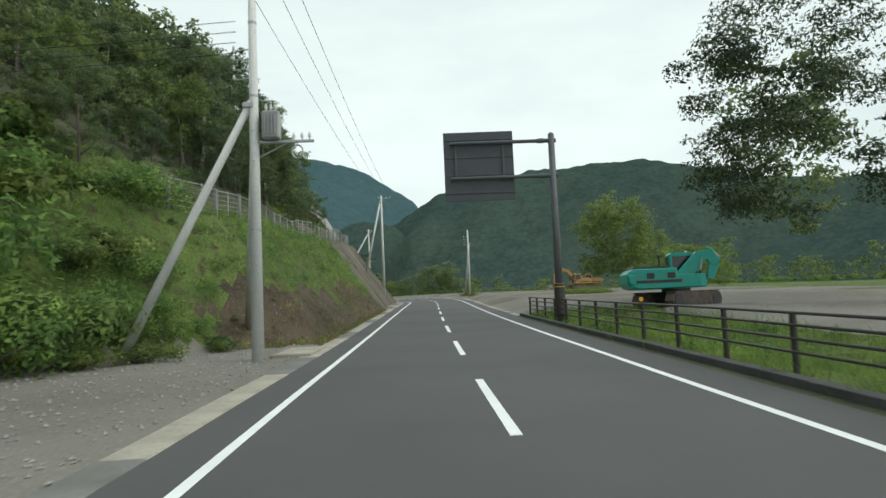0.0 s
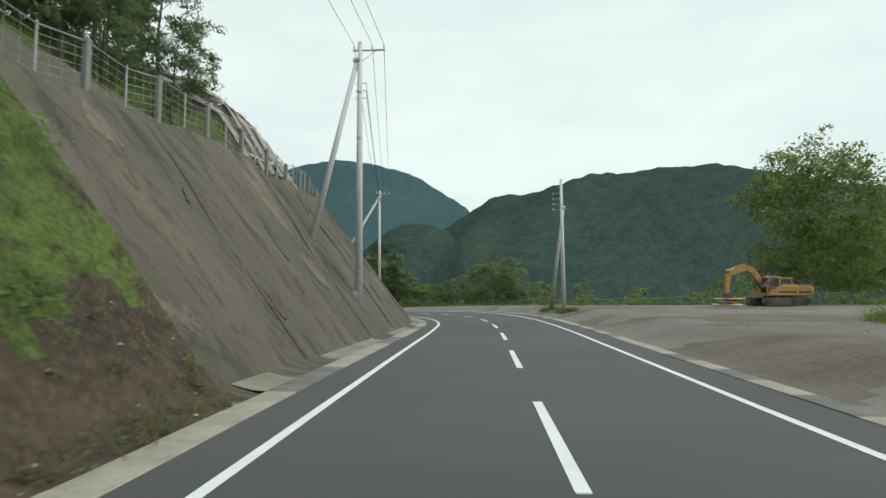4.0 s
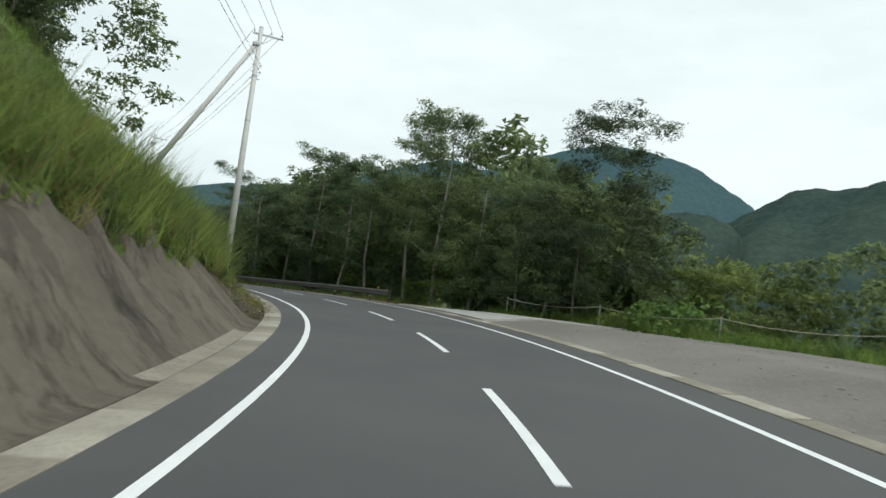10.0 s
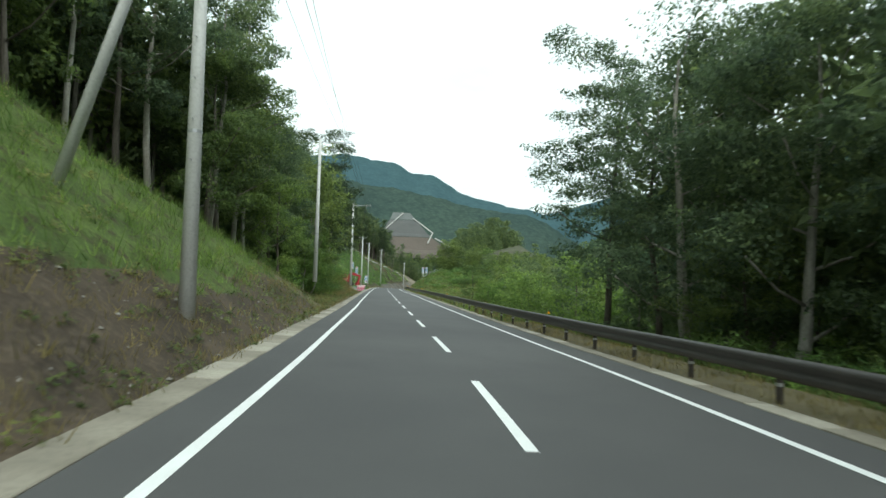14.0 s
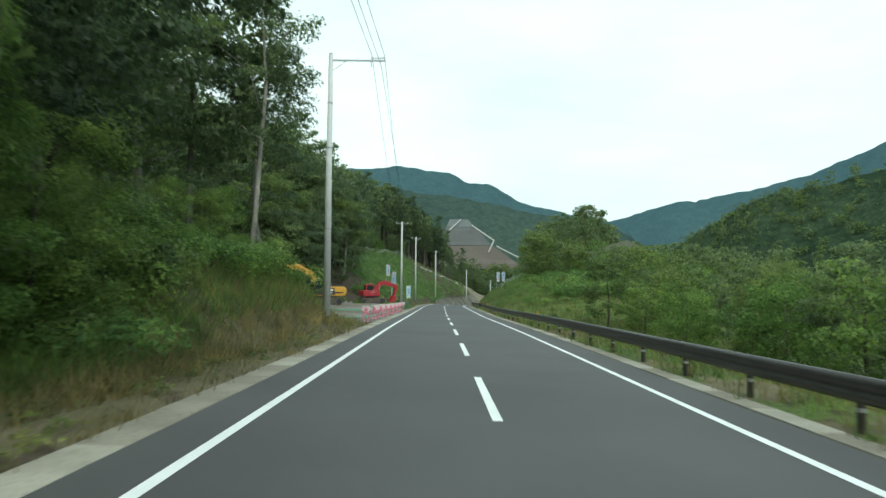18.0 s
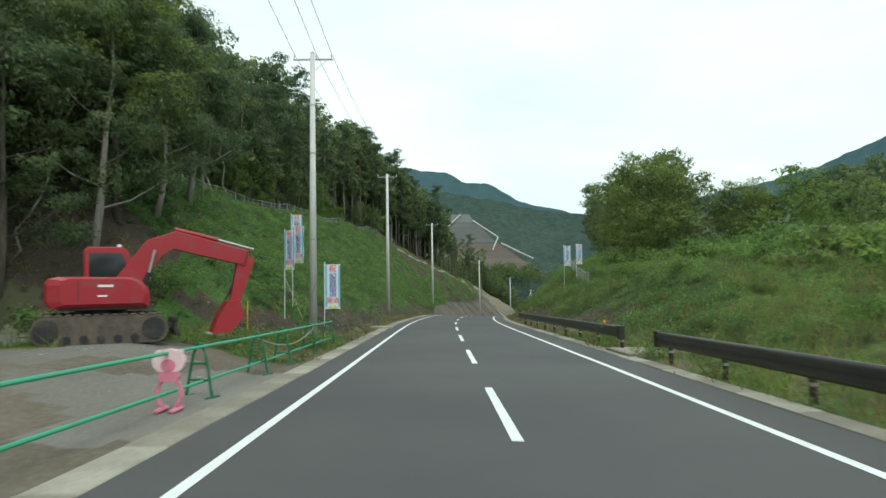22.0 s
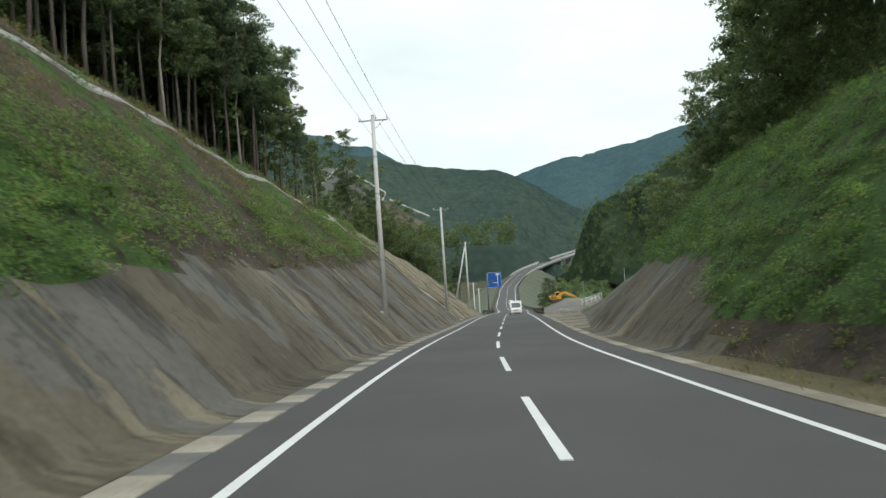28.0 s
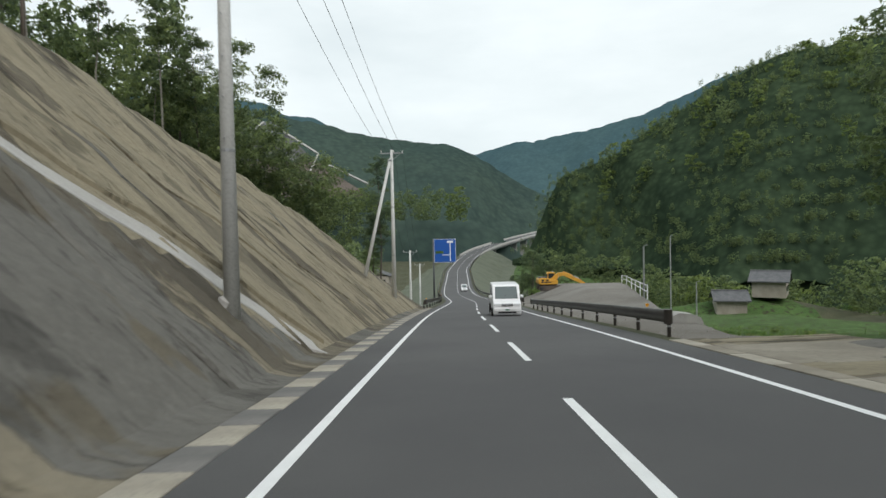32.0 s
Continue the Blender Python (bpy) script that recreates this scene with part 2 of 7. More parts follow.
TEAL = paint_mat("teal_machine_paint", (0.010, 0.30, 0.245))
YELLOW = paint_mat("yellow_machine_paint", (0.55, 0.29, 0.035))
OLD_YELLOW = paint_mat("rusty_yellow_paint", (0.34, 0.19, 0.045), 0.6, (0.10, 0.06, 0.035), 0.8)
RED = paint_mat("red_machine_paint", (0.31, 0.018, 0.028))
BLACK = paint_mat("black_machine_paint", (0.022, 0.022, 0.024))
WHITE = paint_mat("white_vehicle_paint", (0.78, 0.79, 0.80), 0.25, amount=0.12)
GREEN_PIPE = paint_mat("green_barrier_paint", (0.045, 0.36, 0.20), 0.45)
GREEN_DARK = paint_mat("dark_green_barrier_paint", (0.015, 0.13, 0.065), 0.45)
PINK = paint_mat("pink_plastic", (0.62, 0.20, 0.28), 0.5, amount=0.2)
PINK_PALE = paint_mat("pale_pink_plastic", (0.70, 0.52, 0.54), 0.5, amount=0.2)
SIGN_BLUE = paint_mat("blue_sign_face", (0.010, 0.085, 0.36), 0.4, amount=0.05)
SIGN_WHITE = paint_mat("white_sign_marking", (0.75, 0.76, 0.78), 0.4, amount=0.05)
CLOTH = paint_mat("white_banner_cloth", (0.66, 0.70, 0.74), 0.8, amount=0.1)
CLOTH_BLUE = paint_mat("light_blue_banner_cloth", (0.16, 0.45, 0.62), 0.8, amount=0.1)
CLOTH_RED = paint_mat("red_banner_ink", (0.62, 0.03, 0.05), 0.8, amount=0.05)
CLOTH_NAVY = paint_mat("navy_banner_ink", (0.03, 0.05, 0.26), 0.8, amount=0.05)
CLOTH_YELLOW = paint_mat("yellow_green_banner_ink", (0.55, 0.55, 0.12), 0.8, amount=0.05)
AMBER = paint_mat("amber_reflector", (0.75, 0.33, 0.01), 0.3, amount=0.05)
LAMP_GLASS = paint_mat("headlight_lens", (0.70, 0.72, 0.74), 0.12, amount=0.05)
PORCELAIN = paint_mat("white_porcelain", (0.62, 0.62, 0.60), 0.3, amount=0.1)
ROPE = paint_mat("pale_rope", (0.38, 0.36, 0.28), 0.9)
ROOF_TILE = two_tone("grey_roof_tile", (0.07, 0.075, 0.08), (0.12, 0.12, 0.125), 1.5, None, 12, 0.4, 0.6, 0.3, 0.02)
PLASTER = two_tone("grey_brown_plaster", (0.28, 0.25, 0.21), (0.36, 0.33, 0.28), 1.0, None, 12, 0.3, 0.85, 0.1, 0.01)
glass = Mat("dark_window_glass", 0.06, 0.0, 0.6)
GLASS = glass.color((0.018, 0.024, 0.026)).m
# The windscreen's sky reflection is painted in as a paler base colour.
pale_glass = Mat("windscreen_painted_sky", 0.08, 0.0, 0.9)
GLASS_PALE = pale_glass.color((0.10, 0.125, 0.125)).m
wire = Mat("black_cable", 0.6)
CABLE = wire.color((0.03, 0.03, 0.032)).m

# ground covers
GRAVEL = two_tone("grey_gravel", (0.122, 0.110, 0.093), (0.192, 0.182, 0.163), 0.13, (0.27, 0.265, 0.245), 17, 0.55, 0.95, 0.5, 0.02)
DIRT = two_tone("brown_soil", (0.038, 0.029, 0.021), (0.082, 0.062, 0.043), 0.5, (0.15, 0.118, 0.08), 7, 0.5, 0.95, 0.8, 0.05)
sod = Mat("grass_sod", 0.9, 0.0, 0.2)
turf = sod.ramp(sod.noise(0.30, 5), [(0.35, (0.070, 0.108, 0.030)), (0.65, (0.125, 0.170, 0.048))])
turf = sod.mix(sod.ramp(sod.noise(1.6, 6, 0.65), [(0.50, (0, 0, 0)), (0.66, (1, 1, 1))]), turf, (0.060, 0.052, 0.030))
turf = sod.mix(1.0, turf, sod.ramp(sod.noise(9.0, 5, 0.7), [(0.3, (0.45, 0.48, 0.45)), (0.7, (1.5, 1.5, 1.4))]), "MULTIPLY")
GRASS = sod.color(turf).bump(sod.noise(7.0, 6, 0.7), 0.9, 0.10).m
def cut_sod():
    m = Mat("cutting_sod", 0.9, 0.0, 0.2)
    c = m.ramp(m.noise(0.45, 5), [(0.35, (0.052, 0.100, 0.030)), (0.65, (0.086, 0.152, 0.046))])
    c = m.mix(m.ramp(m.noise(1.3, 6, 0.65), [(0.51, (0, 0, 0)), (0.62, (1, 1, 1))]), c, (0.044, 0.038, 0.024))
    c = m.mix(1.0, c, m.ramp(m.noise(9.0, 5, 0.7), [(0.3, (0.5, 0.52, 0.5)), (0.7, (1.4, 1.4, 1.3))]), "MULTIPLY")
    return m.color(c).bump(m.noise(5.0, 6, 0.7), 1.0, 0.14).m


CUT_SOD = cut_sod()
DIRT_DARK = two_tone("dark_damp_soil", (0.038, 0.031, 0.025), (0.075, 0.060, 0.044), 0.45, (0.12, 0.10, 0.07), 6, 0.5, 0.95, 0.9, 0.06)
DRY = two_tone("dry_grass_verge", (0.100, 0.086, 0.052), (0.150, 0.128, 0.078), 0.5, (0.085, 0.100, 0.04), 7, 0.5, 0.95, 0.8, 0.04)
SOILED = two_tone("brown_soiled_gravel", (0.098, 0.080, 0.060), (0.150, 0.126, 0.098), 0.4, (0.22, 0.20, 0.17), 9, 0.5, 0.95, 0.7, 0.03)
EMBANK = two_tone("thin_grey_green_sod", (0.085, 0.102, 0.072), (0.118, 0.135, 0.096), 0.2, (0.13, 0.125, 0.10), 3, 0.4, 0.95, 0.4, 0.04)
FLOOR = two_tone("forest_floor", (0.050, 0.058, 0.030), (0.085, 0.085, 0.050), 0.5, None, 6, 0.5, 0.95, 0.7, 0.06)


def mortar(name, turn, dark, base, pale, cut, amount, streak, run_on=(0.7, 0.22), grey=None):
    """Sprayed mortar: runs and stains follow the fall of a slope beside a road that heads turn degrees. Above cut the noise gives pale fresh patches."""
    m = Mat(name, 0.88, 0.0, 0.25)
    mp = m.n("ShaderNodeMapping")
    mp.inputs["Rotation"].default_value = (0, 0, radians(-turn))
    m.link(m.co, mp.inputs["Vector"])
    m.co = mp.outputs[0]
    big = m.ramp(m.noise(0.16, 5, 0.6, (0.6, 1, 0.6)), [(0.36, dark), (0.62, base)])
    runs = m.ramp(m.noise(0.9, 5, 0.65, (0.16, 1, 0.16)), [(0.36, (1 - streak,) * 3), (0.52, (1, 1, 1)), (0.66, (1 + streak * 0.45,) * 3)])
    pat = m.ramp(m.noise(run_on[1], 7, 0.58, (run_on[0], 1.0, run_on[0])), [(cut, (0, 0, 0)), (cut + 0.018, (1, 1, 1))])
    damp = m.ramp(m.noise(0.35, 6, 0.6, (0.55, 1, 0.55)), [(0.60, (1, 1, 1)), (0.64, (1 - 0.5 * amount,) * 3)])
    if grey:
        sheet = m.ramp(m.noise(0.24, 6, 0.55, (0.48, 1.0, 0.48)), [(0.51, (0, 0, 0)), (0.535, (1, 1, 1))])
        big = m.mix(sheet, big, grey)
        lobe = m.ramp(m.noise(0.42, 5, 0.5, (0.5, 1.0, 0.5)), [(0.58, (1, 1, 1)), (0.595, (0.70, 0.70, 0.69))])
        big = m.mix(1.0, big, lobe, "MULTIPLY")
    c = m.mix(m.mix(amount, (0.0, 0.0, 0.0), pat), big, pale)
    c = m.mix(1.0, m.mix(1.0, c, runs, "MULTIPLY"), damp, "MULTIPLY")
    drip = m.ramp(m.noise(1.1, 8, 0.62, (0.28, 1, 0.28)), [(0.575, (1, 1, 1)), (0.60, (1 - 0.42 * amount,) * 3)])
    hair = m.ramp(m.noise(0.5, 7, 0.55, (0.3, 1, 0.3)), [(0.488, (1, 1, 1)), (0.500, (0.62, 0.61, 0.6)), (0.512, (1, 1, 1))])
    c = m.mix(1.0, m.mix(1.0, c, drip, "MULTIPLY"), hair, "MULTIPLY")
    fine = m.ramp(m.noise(5.0, 5, 0.7), [(0.3, (0.85, 0.85, 0.85)), (0.7, (1.13, 1.13, 1.13))])
    m.color(m.mix(1.0, c, fine, "MULTIPLY"))
    bmp = m.mix(0.35, m.noise(1.5, 9, 0.62), m.noise(0.7, 4, 0.6, (0.35, 1, 0.35)))
    bmp = m.mix(0.25, bmp, pat)
    m.bump(bmp, 1.0, 0.25)
    return m.m


SHOT = mortar("sprayed_mortar", 12.0, (0.098, 0.087, 0.068), (0.140, 0.123, 0.096), (0.195, 0.174, 0.138), 0.59, 0.7, 0.15)
SHOT_OLD = mortar("stained_sprayed_mortar", 49.0, (0.096, 0.086, 0.066), (0.150, 0.133, 0.098), (0.235, 0.208, 0.150), 0.575, 0.8, 0.10, (0.26, 0.42), (0.140, 0.136, 0.122))
SHOT_PALE = mortar("pale_sprayed_mortar", 49.0, (0.105, 0.092, 0.068), (0.150, 0.132, 0.096), (0.255, 0.226, 0.158), 0.45, 0.9, 0.16, (0.4, 0.3))

# LEAF_DARK carries some added blue and lightness that stand in for haze.
LEAF_DARK = leafy("dark_leaves", (0.114, 0.168, 0.108), (0.142, 0.202, 0.118), (0.176, 0.236, 0.120))
LEAF_DEEP = leafy("deep_green_leaves", (0.062, 0.094, 0.056), (0.078, 0.114, 0.062), (0.098, 0.134, 0.066), 0.5, 0.4)
LEAF_MID = leafy("green_leaves", (0.128, 0.190, 0.076), (0.164, 0.232, 0.086), (0.202, 0.266, 0.096))
LEAF_LIGHT = leafy("bright_green_leaves", (0.128, 0.225, 0.066), (0.172, 0.275, 0.080), (0.212, 0.298, 0.098))
LEAF_BUSH = leafy("weed_leaves", (0.118, 0.212, 0.074), (0.152, 0.260, 0.086), (0.186, 0.282, 0.098), 0.6)
LEAF_WEED = leafy("slope_weed_leaves", (0.150, 0.195, 0.078), (0.190, 0.236, 0.086), (0.230, 0.240, 0.110), 0.6)
BLADES = leafy("grass_blades", (0.136, 0.222, 0.062), (0.166, 0.252, 0.074), (0.205, 0.270, 0.092), 0.7)
STRAW = leafy("dry_grass_blades", (0.20, 0.175, 0.085), (0.24, 0.205, 0.105), (0.27, 0.23, 0.12), 0.8)


# soft: tonal contrast, lowered where haze is painted into the hill's colour
def hill_mat(name, dark, light, scale, bump, soft=1.0):
    m = Mat(name, 1.0, 0.0, 0.0)
    big = m.ramp(m.noise(0.006 * scale, 5), [(0.35, dark), (0.65, light)])
    vor = m.n("ShaderNodeTexVoronoi", Scale=0.16 * scale)
    m.link(m.co, vor.inputs["Vector"])
    spot = m.ramp(vor.outputs["Distance"], [(0.0, (1 + .25 * soft,) * 3), (0.75, (1 - .3 * soft, 1 - .28 * soft, 1 - .25 * soft))])
    fine = m.ramp(m.noise(0.05 * scale, 8, 0.7), [(0.35, (1 - .3 * soft, 1 - .28 * soft, 1 - .25 * soft)), (0.65, (1 + .3 * soft, 1 + .28 * soft, 1 + .2 * soft))])
    m.color(m.mix(1.0, m.mix(1.0, big, spot, "MULTIPLY"), fine, "MULTIPLY"))
    m.bump(vor.outputs["Distance"], -bump, 3.0)
    return m.m


# Haze is mixed into all these colours but HILL_NEAR: bluer and paler with distance.
HILL_GREEN = hill_mat("wooded_hill_hazed", (0.040, 0.063, 0.057), (0.053, 0.078, 0.064), 1.0, 0.35, 0.5)
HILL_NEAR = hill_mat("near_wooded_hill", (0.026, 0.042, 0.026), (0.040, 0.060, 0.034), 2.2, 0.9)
HILL_BLUE = hill_mat("distant_hill_hazed", (0.050, 0.092, 0.105), (0.057, 0.100, 0.108), 0.6, 0.06, 0.35)
HILL_MIST = hill_mat("far_range_hazed", (0.085, 0.150, 0.175), (0.090, 0.157, 0.178), 0.6, 0.04, 0.25)


# ---- mesh helpers ----
class MB:
    """Collects vertices and faces of one mesh."""

    def __init__(self):
        self.v, self.f, self.mi = [], [], []

    def add(self, vs, fs, mi=0):
        o = len(self.v)
        self.v.extend(tuple(p) for p in vs)
        self.f.extend(tuple(i + o for i in f) for f in fs)
        self.mi.extend([mi] * len(fs))
        return self

    def box(self, c, size, rz=0.0, ch=0.0, m=None, mi=0):
        x, y, z = (0.5 * a for a in size)
        ch = min(ch, 0.45 * min(size))
        if ch <= 0:
            pts = [(i * x, j * y, k * z) for k in (-1, 1) for j in (-1, 1) for i in (-1, 1)]
            fs = [(0, 2, 3, 1), (4, 5, 7, 6), (0, 1, 5, 4), (2, 6, 7, 3), (0, 4, 6, 2), (1, 3, 7, 5)]
        else:
            ring = [(x - ch, -y), (x, -y + ch), (x, y - ch), (x - ch, y), (-x + ch, y), (-x, y - ch), (-x, -y + ch), (-x + ch, -y)]
            inner = [(p * (x - ch) / x, q * (y - ch) / y) for p, q in ring]
            pts = [(p, q, -z) for p, q in inner] + [(p, q, -z + ch) for p, q in ring] + [(p, q, z - ch) for p, q in ring] + [(p, q, z) for p, q in inner]
            fs = [tuple(reversed(range(8))), tuple(range(24, 32))]
            for l in range(3):
                fs += [(l * 8 + i, l * 8 + (i + 1) % 8, l * 8 + 8 + (i + 1) % 8, l * 8 + 8 + i) for i in range(8)]
        mat = Matrix.Translation(c) @ Matrix.Rotation(rz, 4, "Z")
        if m is not None:
            mat = m @ mat
        return self.add([mat @ Vector(p) for p in pts], fs, mi)

    def tube(self, pts, radii, n=8, caps=True, mi=0):
        pts = [Vector(p) for p in pts]
        if isinstance(radii, (int, float)):
            radii = [radii] * len(pts)
        vs, fs = [], []
        for i, p in enumerate(pts):
            d = (pts[min(i + 1, len(pts) - 1)] - pts[max(i - 1, 0)]).normalized()
            a = d.cross(Vector((0, 0, 1)) if abs(d.z) < 0.95 else Vector((0, 1, 0))).normalized()
            b = d.cross(a)
            vs += [p + (a * math.cos(2 * math.pi * k / n) + b * math.sin(2 * math.pi * k / n)) * radii[i] for k in range(n)]
        for i in range(len(pts) - 1):
            fs += [(i * n + k, i * n + (k + 1) % n, (i + 1) * n + (k + 1) % n, (i + 1) * n + k) for k in range(n)]
        if caps:
            fs += [tuple(range(n)), tuple(reversed(range((len(pts) - 1) * n, len(pts) * n)))]
        return self.add(vs, fs, mi)

    def prism(self, prof, y0, y1, mi=0, m=None, ch=0.0):
        """A side profile in x, z, drawn out from y0 to y1, with its end edges broken by ch."""
        n = len(prof)
        if ch:
            cx, cz = sum(p[0] for p in prof) / n, sum(p[1] for p in prof) / n
            k = 1 - ch / max(0.3, min(max(p[0] for p in prof) - min(p[0] for p in prof), max(p[1] for p in prof) - min(p[1] for p in prof)) / 2)
            small = [(cx + (x - cx) * k, cz + (z - cz) * k) for x, z in prof]
            rows = [(small, y0), (prof, y0 + ch), (prof, y1 - ch), (small, y1)]
            vs = [Vector((x, y, z)) for pr, y in rows for x, z in pr]
            if m is not None:
                vs = [m @ p for p in vs]
            fs = [tuple(range(n)), tuple(reversed(range(3 * n, 4 * n)))]
            for r in range(3):
                fs += [(r * n + i, r * n + n + i, r * n + n + (i + 1) % n, r * n + (i + 1) % n) for i in range(n)]
            return self.add(vs, fs, mi)
        vs = [Vector((x, y0, z)) for x, z in prof] + [Vector((x, y1, z)) for x, z in prof]
        if m is not None:
            vs = [m @ p for p in vs]
        fs = [tuple(range(n)), tuple(reversed(range(n, 2 * n)))] + [(i, n + i, n + (i + 1) % n, (i + 1) % n) for i in range(n)]
        return self.add(vs, fs, mi)

    def mesh(self, name, mats, smooth=False):
        me = bpy.data.meshes.new(name)
        me.from_pydata(self.v, [], self.f)
        for m in mats if isinstance(mats, (list, tuple)) else [mats]:
            me.materials.append(m)
        if any(self.mi):
            me.polygons.foreach_set("material_index", self.mi)
        if smooth:
            me.polygons.foreach_set("use_smooth", [len(f) < 5 for f in self.f])
        bm = bmesh.new()
        bm.from_mesh(me)
        bmesh.ops.recalc_face_normals(bm, faces=bm.faces)
        bm.to_mesh(me)
        bm.free()
        me.update()
        return me


def part(name, mb, mats, parent=None, label="", smooth=False):
    ob = new(name, mb if isinstance(mb, bpy.types.Mesh) else mb.mesh(name, mats, smooth))
    if parent is not None:
        ob.parent = parent
    if label:
        tagged(ob, label)
    return ob


def thing(name, label, category, group="", kind=""):
    return tagged(new(name), label, category, group, kind)


def leaf_sheet(name, q, nrm, mat):
    """Loose triangles, n by 3 by 3, each with one soft normal that follows its clump."""
    n = len(q)
    geo = np.cross(q[:, 1] - q[:, 0], q[:, 2] - q[:, 0])
    turn = (geo * nrm).sum(1) < 0
    q = np.where(turn[:, None, None], q[:, ::-1], q)
    nrm = nrm / np.maximum(np.linalg.norm(nrm, axis=1, keepdims=True), 1e-6)
    me = bpy.data.meshes.new(name)
    me.vertices.add(n * 3)
    me.vertices.foreach_set("co", np.ascontiguousarray(q, np.float32).reshape(-1))
    me.loops.add(n * 3)
    me.loops.foreach_set("vertex_index", np.arange(n * 3, dtype=np.int32))
    me.polygons.add(n)
    me.polygons.foreach_set("loop_start", (np.arange(n) * 3).astype(np.int32))
    me.polygons.foreach_set("loop_total", np.full(n, 3, np.int32))
    me.polygons.foreach_set("use_smooth", np.full(n, True))
    me.materials.append(mat)
    me.update(calc_edges=True)
    soft = me.attributes.new("custom_normal", "FLOAT_VECTOR", "POINT")
    soft.data.foreach_set("vector", np.repeat(nrm, 3, 0).astype(np.float32).reshape(-1))
    return me


def grid_mesh(name, P, mats, mi=None, smooth=True):
    """A sheet from an array of points, rows by columns."""
    r, c = P.shape[:2]
    idx = np.arange(r * c).reshape(r, c)
    f = np.stack([idx[:-1, :-1], idx[:-1, 1:], idx[1:, 1:], idx[1:, :-1]], -1).reshape(-1, 4)
    me = bpy.data.meshes.new(name)
    me.vertices.add(r * c)
    me.vertices.foreach_set("co", P.reshape(-1).astype(np.float32))
    me.loops.add(f.size)
    me.loops.foreach_set("vertex_index", f.reshape(-1).astype(np.int32))
    me.polygons.add(len(f))
    me.polygons.foreach_set("loop_start", (np.arange(len(f)) * 4).astype(np.int32))
    me.polygons.foreach_set("loop_total", np.full(len(f), 4, np.int32))
    for m in mats:
        me.materials.append(m)
    if mi is not None:
        me.polygons.foreach_set("material_index", mi.reshape(-1).astype(np.int32))
    me.polygons.foreach_set("use_smooth", np.full(len(f), smooth))
    me.update(calc_edges=True)
    return me


# ---- the road's line ----
S0, S1 = -75.0, 1055.0
GRID = np.arange(S0, S1 + 0.1, 1.0)
NODE = np.arange(len(HEADING)) * 15.0 - 15.0
TH = np.radians(np.interp(GRID, NODE, HEADING))
GR, BK = np.interp(GRID, NODE, GRADE), np.interp(GRID, NODE, FALL)


def run(v):
    c = np.concatenate([[0], np.cumsum((v[1:] + v[:-1]) / 2)])
    return c - np.interp(0.0, GRID, c)


CX, CY, CZ = run(-np.sin(TH)), run(np.cos(TH)), run(GR)


def at(s, lat, dz=0.0):
    """The world point s metres along the road, lat metres to its right, dz above its surface."""
    s, lat, dz = np.broadcast_arrays(np.asarray(s, float), np.asarray(lat, float), np.asarray(dz, float))
    a, b = np.interp(s, GRID, TH), np.interp(s, GRID, BK)
    return np.stack([np.interp(s, GRID, CX) + np.cos(a) * lat, np.interp(s, GRID, CY) + np.sin(a) * lat,
                     np.interp(s, GRID, CZ) + np.sin(b) * np.clip(lat, -5.0, 5.0) + dz], -1)


def heading(s):
    return float(np.degrees(np.interp(s, GRID, TH)))


def stand(s, lat, dz=0.0, turn=0.0):
    """A pose on the ground beside the road, whose y axis points along it."""
    return pose(*at(s, lat, dz), 0, 0, heading(s) + turn)


def wobble(x, y, scale, seed=0.0):
    """Smooth noise for arrays, about -1 to 1."""
    v = 0
    for k, (a, b, c) in enumerate(((1.0, 0.37, 1.3), (-0.61, 0.93, 4.1), (0.45, -1.21, 2.2), (1.53, 0.84, 0.7), (-1.1, 1.7, 5.0))):
        v = v + np.sin((a * x + b * y) / scale * (1 + 0.35 * k) + c + seed * (1.7 + k)) / (1 + 0.5 * k)
    return v / 2.6


# left side: s, level width beyond the gutter, first slope, its height, the slope behind
LEFT = np.array([(-75, 10, .8, 5, .5), (14, 9, .8, 6, .6), (21, 4, 1.0, 6, .6), (27, .7, 1.2, 5.6, .75), (58, .6, 1.3, 6.3, .85), (64, .55, 1.4, 6.8, .75), (85, .5, 1.4, 7.8, .55), (105, .5, 1.3, 8.6, .55),
    (118, .4, 1.0, 9.2, .5), (130, .4, 1.0, 9, .5), (150, .4, .95, 9, .5), (165, .4, .85, 11, .5), (212, .4, .8, 8, .5), (232, .8, .7, 3, .5), (250, 4, .4, 1.5, .5),
    (268, 4, .4, 1.5, .5), (276, 1, .8, 2.6, .4), (288, .8, .85, 2.6, .4), (293, 1.4, .6, 1.2, .4), (299, 25, .9, 7, .8), (334, 24, .9, 8, .8), (350, 13, .9, 8, .7), (358, 2.5, .75, 8.5, .6), (363, .7, .75, 9, .5),
    (385, .7, .85, 10, .5), (405, .6, 1.05, 11, .5), (425, .6, 1.1, 12.6, .45), (440, .55, 1.1, 14.2, .45), (480, .55, 1., 13.6, .45), (510, .5, .95, 12, .45), (545, .5, .9, 8, .35),
    (556, .5, .7, 3, .1), (563, 1, -.55, -5, 0), (860, 1, -.55, -6, 0)])
